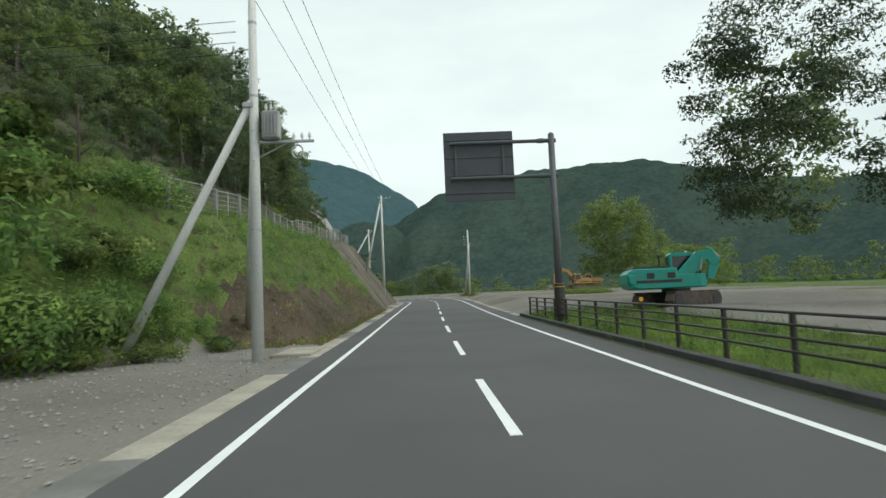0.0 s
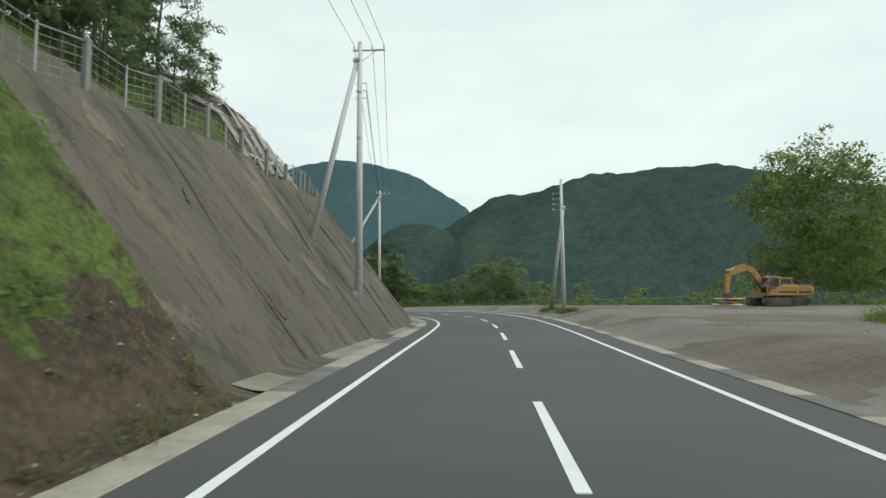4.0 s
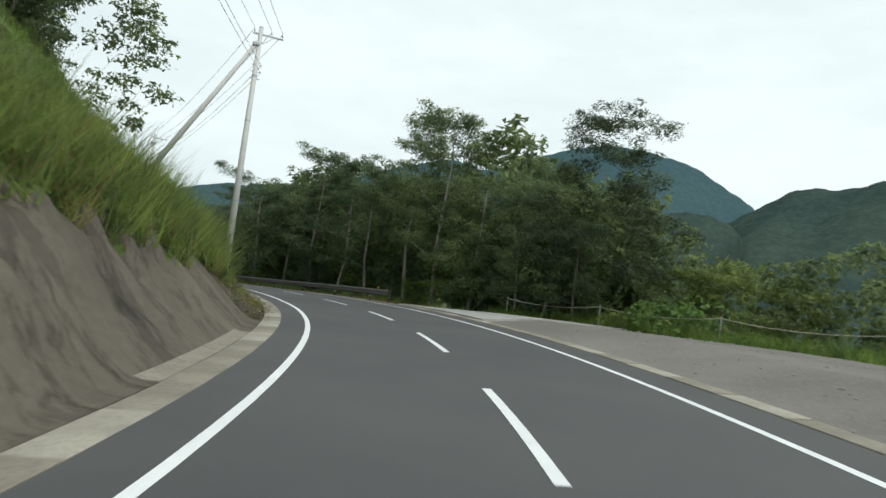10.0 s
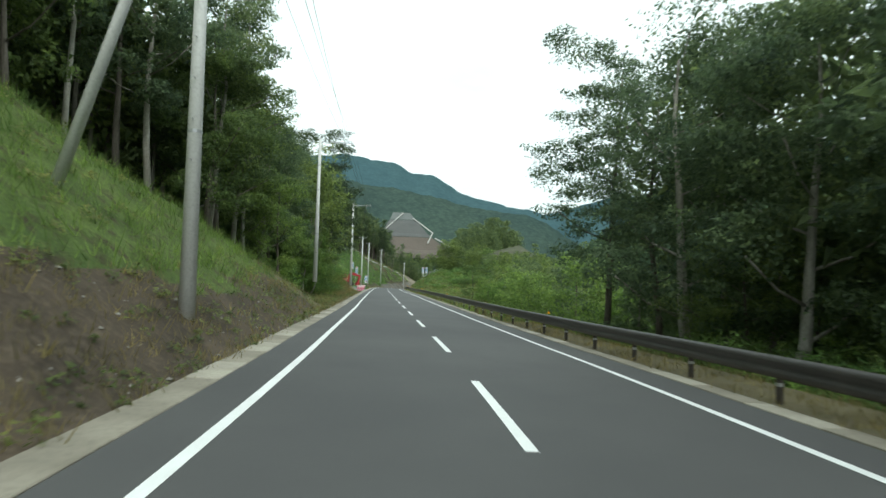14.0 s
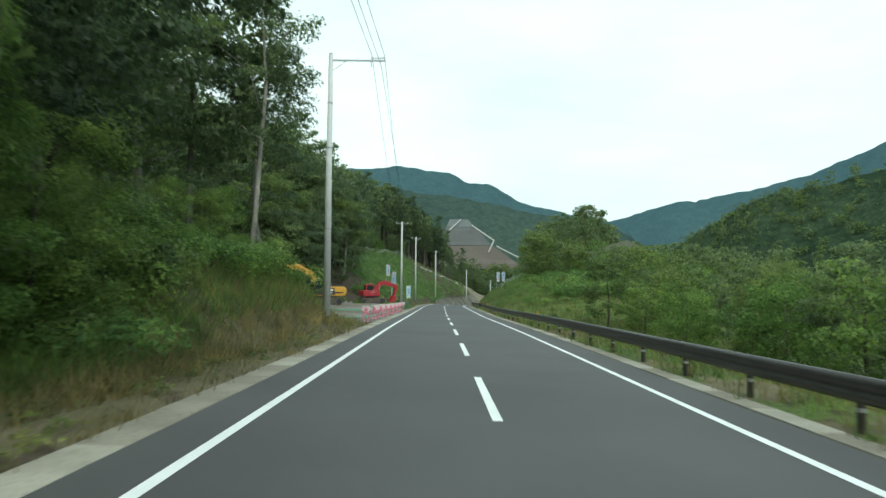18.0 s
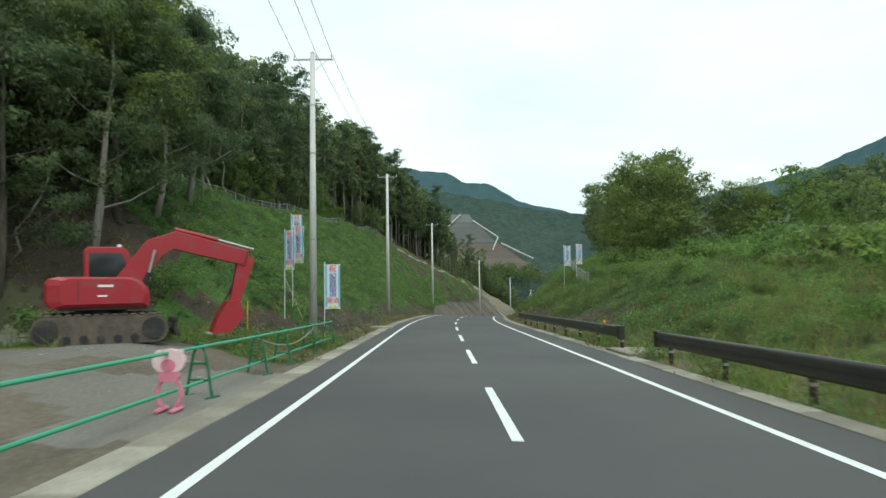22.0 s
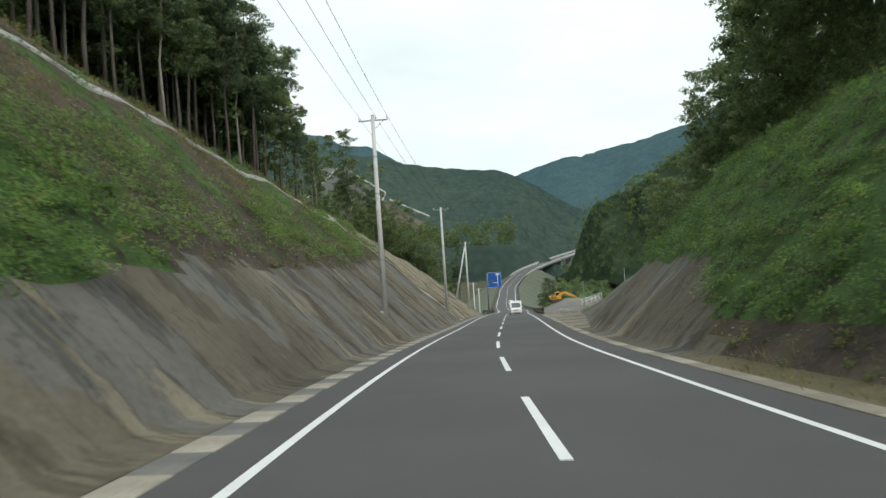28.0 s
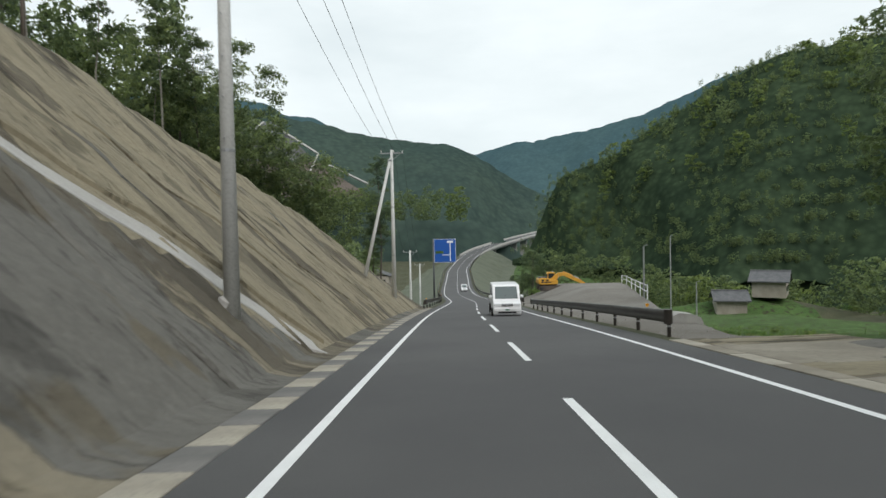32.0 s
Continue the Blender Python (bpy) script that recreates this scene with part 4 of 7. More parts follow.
def leaf_mesh(name, blobs, mat, count, size, flat=0.75, seed=1):
    """Many small pointed leaves over the rounded outsides of several clumps, a few of them inside."""
    r = np.random.default_rng(seed)
    bl = np.array(blobs, float)
    w = bl[:, 3] ** 2
    k = r.choice(len(bl), count, p=w / w.sum())
    d = r.normal(size=(count, 3)) + np.array([0, 0, 0.45])
    d /= np.maximum(np.linalg.norm(d, axis=1, keepdims=True), 1e-6)
    shape = np.stack([0.8 + 0.6 * r.random(len(bl)), 0.8 + 0.6 * r.random(len(bl)), flat * (0.75 + 0.45 * r.random(len(bl)))], -1)
    deep = np.where(r.random((count, 1)) < 0.25, r.random((count, 1)) ** 0.5, 0.95 + 0.17 * r.normal(size=(count, 1)))
    c = bl[k, :3] + d * deep * bl[k, 3:4] * shape[k]
    nrm = d * 0.8 + r.normal(size=(count, 3)) * 0.45 + np.array([0, 0, 0.35])
    nrm /= np.linalg.norm(nrm, axis=1, keepdims=True)
    a = np.cross(nrm, r.normal(size=(count, 3)))
    a /= np.linalg.norm(a, axis=1, keepdims=True)
    b = np.cross(nrm, a)
    s = size * (0.6 + 0.8 * r.random(count))[:, None]
    bend = nrm * s * 0.3
    q = np.stack([c - a * s * 0.7 - b * s * 0.5, c - a * s * 0.55 + b * s * 0.55, c + a * s * 1.15 - bend], 1)
    mid = np.array([0, 0, bl[:, 2].mean()])
    out = c - mid
    out /= np.maximum(np.linalg.norm(out, axis=1, keepdims=True), 1e-6)
    return leaf_sheet(name, q, d * 0.85 + out * 0.35 + np.array([0, 0, 0.35]) + r.normal(size=(count, 3)) * 0.22, mat)


def trunk_mb(r, height, radius, limbs, spread, bare):
    b = MB()
    lean = [(r.normal() * 0.03, r.normal() * 0.03) for _ in range(6)]
    pts, x, y = [], 0.0, 0.0
    for i in range(6):
        pts.append(Vector((x, y, height * i / 5 - (0.4 if i == 0 else 0))))
        x, y = x + lean[i][0] * height * 0.4, y + lean[i][1] * height * 0.4
    radius *= 0.72
    b.tube(pts, [radius * (1.25 - 1.05 * i / 5) for i in range(6)], 7)
    tips = [pts[-1]]
    for k in range(limbs):
        f = bare + (0.95 - bare) * k / max(limbs - 1, 1)
        i = min(int(f * 5), 4)
        p = pts[i].lerp(pts[i + 1], f * 5 - i)
        ang = k * 2.4 + r.random()
        out = Vector((math.cos(ang), math.sin(ang), 0)) * spread * (1.05 - 0.5 * f) * (0.7 + 0.5 * r.random())
        e = p + out + Vector((0, 0, 0.35 * out.length + 0.4))
        b.tube([p, p.lerp(e, 0.5) + Vector((0, 0, -0.08 * out.length)), e], [radius * 0.45 * (1.1 - f), radius * 0.28 * (1.1 - f), 0.03], 5)
        tips.append(e)
    return b, tips


FINE = {}


def tree_kind(name, label, seed, height, radius, spread, bare, limbs, blob, count, leaf, mat, bark, flat=0.75, fill=26):
    r = np.random.default_rng(seed)
    b, tips = trunk_mb(r, height * 0.92, radius, limbs, spread, bare)
    blobs = []
    for t in tips:
        blobs.append((t.x, t.y, t.z, blob * (0.6 + 0.45 * r.random())))
    lo, hi = height * bare * 0.85, height * 0.98
    for k in range(fill):
        f = r.random()
        w = spread * (1.0 - 0.75 * abs(f - 0.40) ** 1.4) * (0.35 + 0.65 * r.random() ** 0.6)
        ang = r.random() * 6.283
        blobs.append((w * math.cos(ang), w * math.sin(ang), lo + (hi - lo) * f, blob * (0.40 + 0.45 * r.random())))
    # smaller sprays budding from the big clumps break up the outline
    for x, y, z, q in blobs[:]:
        for _ in range(4):
            a, e, far_out = r.random() * 6.283, -0.35 + 1.4 * r.random(), q * (0.85 + 0.75 * r.random())
            blobs.append((x + far_out * math.cos(a) * math.cos(e), y + far_out * math.sin(a) * math.cos(e), z + far_out * 0.9 * math.sin(e) * flat, q * (0.28 + 0.30 * r.random())))
    t = thing("tree", label, "tree", "trees")
    part("trunk", b, bark, t, smooth=True)
    crown = part("crown", leaf_mesh("crown", blobs, mat, count, leaf, flat, seed), None, t)
    FINE[crown.data.name] = (blobs, mat, int(count * 2.6), leaf * 0.60, flat, seed)
    return t


def refine(t):
    """Gives a tree beside the road the denser crown of small leaves."""
    crown = [o for o in t.children if "custom_normal" in o.data.attributes][0]
    if crown.data.name in FINE:
        f = FINE[crown.data.name]
        if not isinstance(f, bpy.types.Mesh):
            f = FINE[crown.data.name] = leaf_mesh("crown", *f)
        crown.data = f


BROAD = [tree_kind("tree", "broadleaf tree with a dense dark green crown", 11, 10, .20, 3.0, .22, 8, 1.05, 7500, .120, LEAF_DARK, BARK, .75, 34),
         tree_kind("tree", "broadleaf tree with a spreading mid-green crown", 12, 9, .18, 3.3, .22, 8, 1.05, 7500, .120, LEAF_MID, BARK, .7, 34),
         tree_kind("tree", "broadleaf evergreen tree with a rounded dark crown", 13, 10.5, .22, 2.8, .20, 9, 1.1, 7500, .120, LEAF_DARK, PALE_BARK, .75, 36),
         tree_kind("tree", "young broadleaf tree with light green leaves", 14, 7, .13, 2.4, .18, 7, .9, 6500, .100, LEAF_LIGHT, BARK, .75, 28),
         tree_kind("tree", "broadleaf tree with layered green branches", 15, 9.5, .19, 3.5, .28, 9, 1.0, 7000, .120, LEAF_MID, PALE_BARK, .5, 30)]
TALL = [tree_kind("tree", "tall tree with a pale bare trunk and an open crown", 21, 13, .17, 2.7, .36, 9, 1.0, 7500, .12, LEAF_DARK, PALE_BARK, .65, 36),
        tree_kind("tree", "tall slender tree with a thin open crown", 22, 14, .15, 2.2, .42, 9, .9, 6500, .12, LEAF_DARK, PALE_BARK, .65, 34),
        tree_kind("tree", "tall broadleaf tree with clumped foliage layers", 23, 13.5, .20, 3.4, .34, 10, 1.05, 7800, .12, LEAF_DARK, BARK, .6, 38)]
CEDAR = [tree_kind("tree", "cypress with a bare straight trunk and a dark tuft of crown", 31, 13, .13, 1.3, .48, 9, .7, 7360, 0.086, LEAF_DARK, BARK, .8, 26),
         tree_kind("tree", "slim cypress with ragged dark branches", 32, 14, .12, 1.15, .40, 10, .6, 7360, 0.086, LEAF_DARK, BARK, .7, 26),
         tree_kind("tree", "lone cypress with sparse ragged branches", 33, 12.5, .11, 1.0, .55, 8, .5, 3225, 0.098, LEAF_DARK, PALE_BARK, .7, 12)]
GREAT = tree_kind("tree", "tall spreading roadside tree with open layered limbs", 51, 19, .34, 6.6, .26, 18, 1.6, 105000, .074, LEAF_DEEP, BARK, .6, 50)
ROUND = tree_kind("tree", "large rounded broadleaf tree in full green leaf", 52, 13.5, .30, 5.6, .18, 11, 1.9, 52000, .125, LEAF_MID, BARK, .75, 86)
FLAT = tree_kind("tree", "low spreading tree with a flat layered green crown", 53, 7.6, .20, 4.4, .22, 10, 1.45, 42000, .100, LEAF_DARK, BARK, .7, 72)
LIME = tree_kind("tree", "low rounded tree with yellow-green new leaves", 54, 6.6, .14, 3.0, .12, 8, 1.15, 9000, .105, LEAF_LIGHT, BARK, .8, 34)
FAR = {}


def bush_kind(label, seed, size, count, mat, leaf=.085):
    r = np.random.default_rng(seed)
    blobs = [(r.normal() * size * .55, r.normal() * size * .55, size * (.25 + .35 * r.random()), size * (.35 + .3 * r.random())) for _ in range(7)]
    t = thing("bush", label, "bush", "bushes")
    part("foliage", leaf_mesh("foliage", blobs, mat, count, leaf, .8, seed), None, t)
    for x, y, z, q in blobs[:3]:
        part("stem", MB().tube([(x * .2, y * .2, -.2), (x * .55, y * .5, z * .55), (x, y, z)], [.035, .028, .012], 5), BARK, t)
    return t


BUSH = [bush_kind("leafy green roadside bush of tangled stems", 41, 1.5, 2300, LEAF_BUSH, .08), bush_kind("low tangled weed thicket on the bank", 42, 1.2, 1900, LEAF_MID, .08), bush_kind("bright green shrub in full leaf", 43, 1.4, 2100, LEAF_LIGHT, .08)]


single = collections.Counter()


def plant(kind, s, lat, scale, spin, dz=0.0):
    single[kind["category"]] += 1
    if single[kind["category"]] > 296 and abs(lat) > 11:
        return far_plant(kind, s, lat, scale, spin, None, 2)
    p = ground(s, lat)
    m = pose(p[0], p[1], p[2] - 0.1 + dz, 0, 0, spin) @ Matrix.Diagonal((scale, scale, scale * (0.92 + 0.16 * rng.random()), 1))
    t = copy_plain(kind, m)
    if (abs(lat) < 15.5 or (lat < 0 and 286 < s < 362)) and kind["category"] == "tree":
        refine(t)
    return t


def copy_plain(kind, m):
    t = copy_thing(kind, Matrix())
    t.matrix_basis = m
    return t


far_parts = collections.defaultdict(list)


def far_plant(kind, s, lat, scale, spin, place=None, level=14):
    """A tree deep in the wood or far off, joined later with its neighbours."""
    crown = [o for o in kind.children if "custom_normal" in o.data.attributes][0].data
    key = (crown.name, level)
    if key not in FAR:
        co = np.empty(len(crown.vertices) * 3, np.float32)
        crown.vertices.foreach_get("co", co)
        no = np.empty(len(crown.vertices) * 3, np.float32)
        crown.attributes["custom_normal"].data.foreach_get("vector", no)
        q, no = co.reshape(-1, 3, 3), no.reshape(-1, 3, 3)[:, 0]
        keep = np.random.default_rng(3).permutation(len(q))[:max(180, len(q) // int(1.6 * level))]
        q, no = q[keep], no[keep]
        mid_q = q.mean(1, keepdims=True)
        FAR[key] = (mid_q + (q - mid_q) * (1.02 * level ** 0.5), no)
    a, p = radians(spin), (ground(s, lat) if place is None else place)
    rot = np.array([[math.cos(a), -math.sin(a), 0], [math.sin(a), math.cos(a), 0], [0, 0, 1]])
    far_parts[crown.materials[0].name].append(((FAR[key][0] @ rot.T) * scale + p, FAR[key][1] @ rot.T))
    hgt = float(FAR[key][0][..., 2].mean()) * scale
    if hgt > 3 and place is None and (len(far_parts["trunks"]) < 900):
        far_parts["trunks"].append((p, hgt, 0.13 * scale))


def wood(kinds, s0, s1, near, depth, gap, lo, hi, rows_gap=None, front=1, reach=21.0):
    """Trees over a stretch of the plan: near is the lateral distance of the first row, a number or a function of s."""
    rg = rows_gap or gap
    sign = -1 if (near(s0) if callable(near) else near) < 0 else 1
    n = 0
    for j in range(int(depth / rg) + 1):
        s = s0 + (j % 2) * gap * 0.5
        while s < s1:
            base = near(s) if callable(near) else near
            ss, ll = s + rng.normal() * gap * 0.28, base + sign * (j * rg + rng.random() * rg * 0.7)
            pick = (kinds[int(rng.integers(len(kinds)))], ss, ll, lo + (hi - lo) * rng.random(), rng.random() * 360)
            if j < front and abs(ll) < (reach if pick[0]["category"] == "tree" else 13.5):
                plant(*pick)
            else:
                far_plant(*pick, None, 2 if ll < 0 and 286 < ss < 364 and j < 6 else 4 if abs(ll) < reach or pick[0]["category"] == "bush" else (7 if abs(ll) < 30 else 16))
            n += 1
            s += gap * (0.8 + 0.5 * rng.random())
    return n


def foot(s):
    return -(4.75 + float(np.interp(s, LEFT[:, 0], LEFT[:, 1])))


mixed = BROAD[:3] + TALL[:1]
wood(mixed + [TALL[1]], 4, 22, lambda s: crest(s) - 3.0, 30, 4.2, .8, 1.15, 4.0)
wood(mixed + [TALL[1], TALL[0]], 20, 44, lambda s: crest(s) - 5.5, 32, 3.7, .52, .72, 3.8)
wood(mixed + [TALL[0]], 44, 66, lambda s: crest(s) - 5.2, 30, 3.2, .70, .92, 3.6)
wood([BROAD[0], BROAD[2]], 14, 88, lambda s: crest(s) - 4.5, 26, 4.2, .32, .5, 3.8, 0)
wood(mixed, 66, 87, lambda s: crest(s) - 5.4 - max(0.0, (s - 72) * .15), 22, 3.0, .56, .78, 3.4)
wood([BROAD[0], BUSH[0]], 10, 76, lambda s: crest(s) - 3.2, 2, 4.0, .35, .5, 3.0)
wood(BUSH[:2], -8, 26, lambda s: -14.5 if s < 12 else -11.6, 7, 1.9, .8, 1.3, 1.8, 4)
wood(BUSH[:2], 3, 22, lambda s: foot(s) + .5, 2.6, 1.3, .45, .7, 1.1, 3)
wood([BROAD[0], BROAD[2], TALL[0]], 140, 168, lambda s: crest(s) - 4.5, 14, 4.6, .36, .5, 4.0)
wood(mixed + TALL, 168, 232, lambda s: crest(s) - 1.5, 24, 3.6, 1.0, 1.4, 3.6)
wood([BROAD[0], BROAD[1], BROAD[4], TALL[0], BROAD[2]], 230, 286, lambda s: (-10.2 if s < 266 else -13.2) - rng.random(), 24, 3.4, 1.0, 1.45, 3.4, 2)
wood([BROAD[3], BUSH[0], BUSH[2]], 236, 272, -8.9, 1.5, 3.4, .7, 1.1, 2.0)
wood(BROAD[:3] + TALL[:2], 288, 358, lambda s: foot(s) - 3.5, 30, 3.7, 1.08, 1.55, 3.8, 1, 37.0)
wood([BROAD[0], BROAD[2], TALL[2]], 343, 369, lambda s: float(np.interp(s, [343, 351, 357, 363, 369], [-20, -16.5, -14.0, -14.0, -15.8])), 14, 2.9, .85, 1.2, 3.0, 1)
wood([BUSH[0], BROAD[3], BUSH[1]], 300, 356, lambda s: foot(s) - 1.0, 1.5, 2.8, .6, 1.0)
wood([BROAD[0], BROAD[2], TALL[0], CEDAR[0], TALL[2]], 356, 400, lambda s: crest(s) - 3.0, 30, 3.0, .9, 1.22, 3.2)
wood([BUSH[0], BUSH[1], BROAD[3], BROAD[0]], 358, 446, lambda s: crest(s) - 2.4, 2, 2.8, .4, .75, 2.0, 1, 30.0)
wood(CEDAR + CEDAR[:2], 400, 440, lambda s: crest(s) - 3.6, 24, 2.3, .92, 1.25, 2.8)
wood([CEDAR[0], CEDAR[1], BROAD[0]], 442, 498, lambda s: crest(s) - 6.0, 26, 2.5, 1.1, 1.5, 3.0, 0)
wood([BROAD[0], BROAD[2]], 440, 500, lambda s: crest(s) - 7.5, 24, 3.6, .55, .95, 4.0, 0)
wood(CEDAR[:2], 458, 480, lambda s: crest(s) - 4.0, 10, 2.4, .9, 1.25, 2.6, 0, 34.0)
wood(CEDAR + CEDAR[:2] + [CEDAR[0]], 440, 494, lambda s: crest(s) - 3.2, 22, 1.9, 1.1, 1.45, 2.8, 2, 34.0)
wood(CEDAR[:2], 490, 504, lambda s: crest(s) - 3.2 - rng.random() * 2, 14, 2.6, .95, 1.3, 3.2, 2, 34.0)
wood(CEDAR + [CEDAR[2], CEDAR[1]], 500, 548, lambda s: crest(s) - 2.5 - rng.random() * 3, 5, 5.4, .85, 1.15, 5.0, 2, 34.0)
wood([BROAD[0], BROAD[2], BUSH[0]], 500, 540, lambda s: crest(s) - 4.0, 14, 4.4, .28, .4, 4.4, 0)
wood([BROAD[0], BROAD[2], CEDAR[1]], 545, 590, lambda s: crest(s) - 8, 22, 4.0, .8, 1.15, 4.0, 0)
wood([BROAD[0], BROAD[2], BUSH[0]], 292, 360, lambda s: foot(s) - 8, 38, 4.6, .5, .75, 4.6, 0)
wood([BROAD[0], BROAD[2]], 356, 400, lambda s: crest(s) - 5, 28, 4.6, .4, .6, 4.6, 0)
wood([BROAD[0], BROAD[2]], 400, 480, lambda s: crest(s) - 6, 22, 5.0, .3, .5, 4.6, 0)
# right-hand side
wood(TALL[:2] + [BROAD[0], BROAD[2]], 166, 178, 13.0, 8, 3.2, .85, 1.05, 3.2, 1)
wood([BROAD[0], BROAD[2], BROAD[1]], 159, 171, 17.0, 12, 3.2, .55, .85, 3.2, 1)
wood([BROAD[0], BUSH[0], BUSH[1], BROAD[2]], 166, 190, 11.5, 2, 2.6, .5, .8, 2.4, 1)
wood(TALL + [TALL[0], BROAD[2]], 176, 228, 10.0, 22, 4.1, 1.06, 1.36, 3.9, 1)
wood([BROAD[0], BROAD[2], BROAD[4], BROAD[1]], 164, 226, 10.8, 3, 4.4, .42, .75, 3.0, 2)
wood(BUSH[:2] + [BUSH[0]], 174, 226, 8.2, 1.5, 2.6, .7, 1.25)
wood(BUSH[:2], 158, 176, 13.5, 3, 2.2, .8, 1.3, 2.0, 2)
wood([LIME, BROAD[1], BROAD[0]], 232, 338, 17.0, 9, 8.5, .5, .9, 5.0, 1, 30.0)
wood([BROAD[1], BROAD[3], BROAD[4], BROAD[0], LIME], 226, 338, 24.0, 50, 5.2, .45, .95, 5.2, 1, 30.0)
wood([BROAD[1], BROAD[0], BROAD[3]], 338, 402, lambda s: 25.0, 36, 3.8, .38, .55, 4.2, 1)
wood(BUSH + [BUSH[0]], 344, 402, 10.5, 8, 4.4, .35, .7, 3.6, 3)
wood(BUSH, 346, 400, 16.0, 16, 2.8, .6, 1.2, 2.8, 0)
wood([BUSH[2], BUSH[0], BUSH[1]], 270, 294, -8.0, 4.5, 1.8, .6, 1.05, 1.8, 3)
wood(BUSH, 222, 346, 12.0, 3, 4.4, .3, .6, 2.8, 2)
wood([BROAD[1], BROAD[4], BROAD[0]], 402, 440, lambda s: crest(s, 1) + 5.5, 12, 4.6, .34, .55, 4.2)
wood(CEDAR[:2], 440, 462, lambda s: crest(s, 1) + 2.6, 14, 2.8, .6, .9, 3.4, 2, 34.0)
wood(CEDAR[:2] + [CEDAR[0], TALL[1]], 462, 508, lambda s: crest(s, 1) + 2.6, 16, 2.9, 1.0, 1.35, 3.4, 2, 34.0)
wood([BROAD[0], BROAD[2]], 436, 508, lambda s: crest(s, 1) + 5.5, 14, 4.0, .25, .42, 4.0, 0)
wood([BROAD[0], BUSH[0], BROAD[2]], 588, 606, 8.0, 18, 3.0, .45, .65, 3.0, 1)
wood([BROAD[0], BUSH[1], BUSH[0]], 560, 600, 52.0, 24, 3.4, .5, .8, 3.4, 1)
wood([BROAD[0], BROAD[2], BROAD[1]], 604, 640, 30.0, 34, 4.0, .5, .8, 4.0, 0)
wood([BROAD[0], BROAD[2], BUSH[0]], 566, 700, -21.0, 46, 6.0, .35, .6, 5.5, 0)
wood([BUSH[0], BUSH[1]], 518, 548, lambda s: float(np.interp(s, [518, 550], [12.5, 18])), 8, 2.6, .22, .4, 2.4, 1)
wood([BROAD[0], CEDAR[0], BROAD[2], CEDAR[1]], 538, 566, lambda s: crest(s) - 1.6, 22, 2.8, .68, .95, 3.2, 2)
wood([BROAD[0], BROAD[2], CEDAR[1]], 560, 596, -15.0, 20, 3.4, .9, 1.25, 3.6, 0)
lot_edge = lambda s: float(np.interp(s, [40, 110, 150, 168], [66, 50, 30, 18]))
wood([BROAD[1], BUSH[0], BUSH[1]], 45, 152, lambda s: lot_edge(s) + 3, 16, 9.0, .28, .5, 6.5, 1)
wood([BROAD[0], BROAD[2]], 148, 162, lambda s: lot_edge(s) - 2, 16, 4.2, .5, .7, 5.0, 1)
wood([BROAD[0], BROAD[1], BROAD[4]], 40, 165, lambda s: lot_edge(s) + 26, 60, 9.0, .5, .75, 9.0, 0)
wood(BUSH, 60, 166, lambda s: lot_edge(s) - 3, 4, 4.2, .4, .8, 2.5, 1)
for k, s, lat, sc in ((GREAT, 33.5, 21.0, 1.2), (TALL[2], 44, 24.5, 1.25), (TALL[0], 50, 29.0, 1.2), (ROUND, 112, 37.2, 1.2), (ROUND, 120, 52, .85), (LIME, 78, 28.5, .75), (BROAD[1], 82, 32, .6), (BROAD[4], 88, 36, .6), (LIME, 75, 33, .7), (BROAD[1], 95, 41, .65), (BROAD[0], 84, 38, .62), (FLAT, 151, 24.8, 1.12), (BROAD[4], 147, 31, .55), (GREAT, 162.0, 12.2, .62), (BROAD[2], 164.5, 15.5, .9),
                     (BROAD[0], 165, 12.0, .8), (ROUND, 391.4, 18.4, .74), (BROAD[1], 397, 17, .8), (ROUND, 386, 25, .45), (BROAD[0], 388, 22, .7), (BUSH[0], 20.6, -9.6, .5), (BUSH[1], 19.6, -10.6, .55), (BUSH[0], 21.8, -9.0, .4), (GREAT, 268, -11.2, 1.0), (ROUND, 261.5, -11.6, 1.05), (BROAD[3], 263.5, -9.3, .85), (LIME, 258.5, -9.8, .85), (BROAD[3], 267.5, -9.2, .75), (LIME, 271, -9.6, .7), (BROAD[3], 254, -10, .9), (LIME, 274, 16.5, 1.05), (LIME, 262, 15.0, .9), (LIME, 250, 17.5, 1.15), (LIME, 285, 18, .9), (ROUND, 300, 22, .55), (CEDAR[1], 522, 21.5, 1.5), (CEDAR[0], 525, 24.5, 1.6), (CEDAR[1], 519, 23, 1.4), (CEDAR[0], 528, 23, 1.5), (CEDAR[2], 530, 26.5, 1.6), (CEDAR[1], 524, 28.5, 1.6), (CEDAR[0], 517, 25.5, 1.45), (CEDAR[1], 500, 21.5, 1.2), (CEDAR[0], 503.5, 22.5, 1.1), (CEDAR[1], 506.5, 22.8, 1.25), (CEDAR[2], 508, 24.5, 1.2), (CEDAR[1], 504.5, 26, 1.25), (CEDAR[0], 497, 23.5, 1.2), (TALL[0], 183.6, -12.2, 1.0), (BROAD[3], 384.6, 29, .9), (BROAD[3], 283, -9.9, .42), (BROAD[3], 286.5, -10.6, .5), (BROAD[3], 279.5, -10.2, .4), (BROAD[3], 290.5, -9.2, .36), (CEDAR[1], 530.7, -18.8, 1.05), (CEDAR[0], 524, -21, 1.0), (CEDAR[2], 516, -22, 1.05)):
    plant(k, s, lat, sc, 40.0 * sc + s)



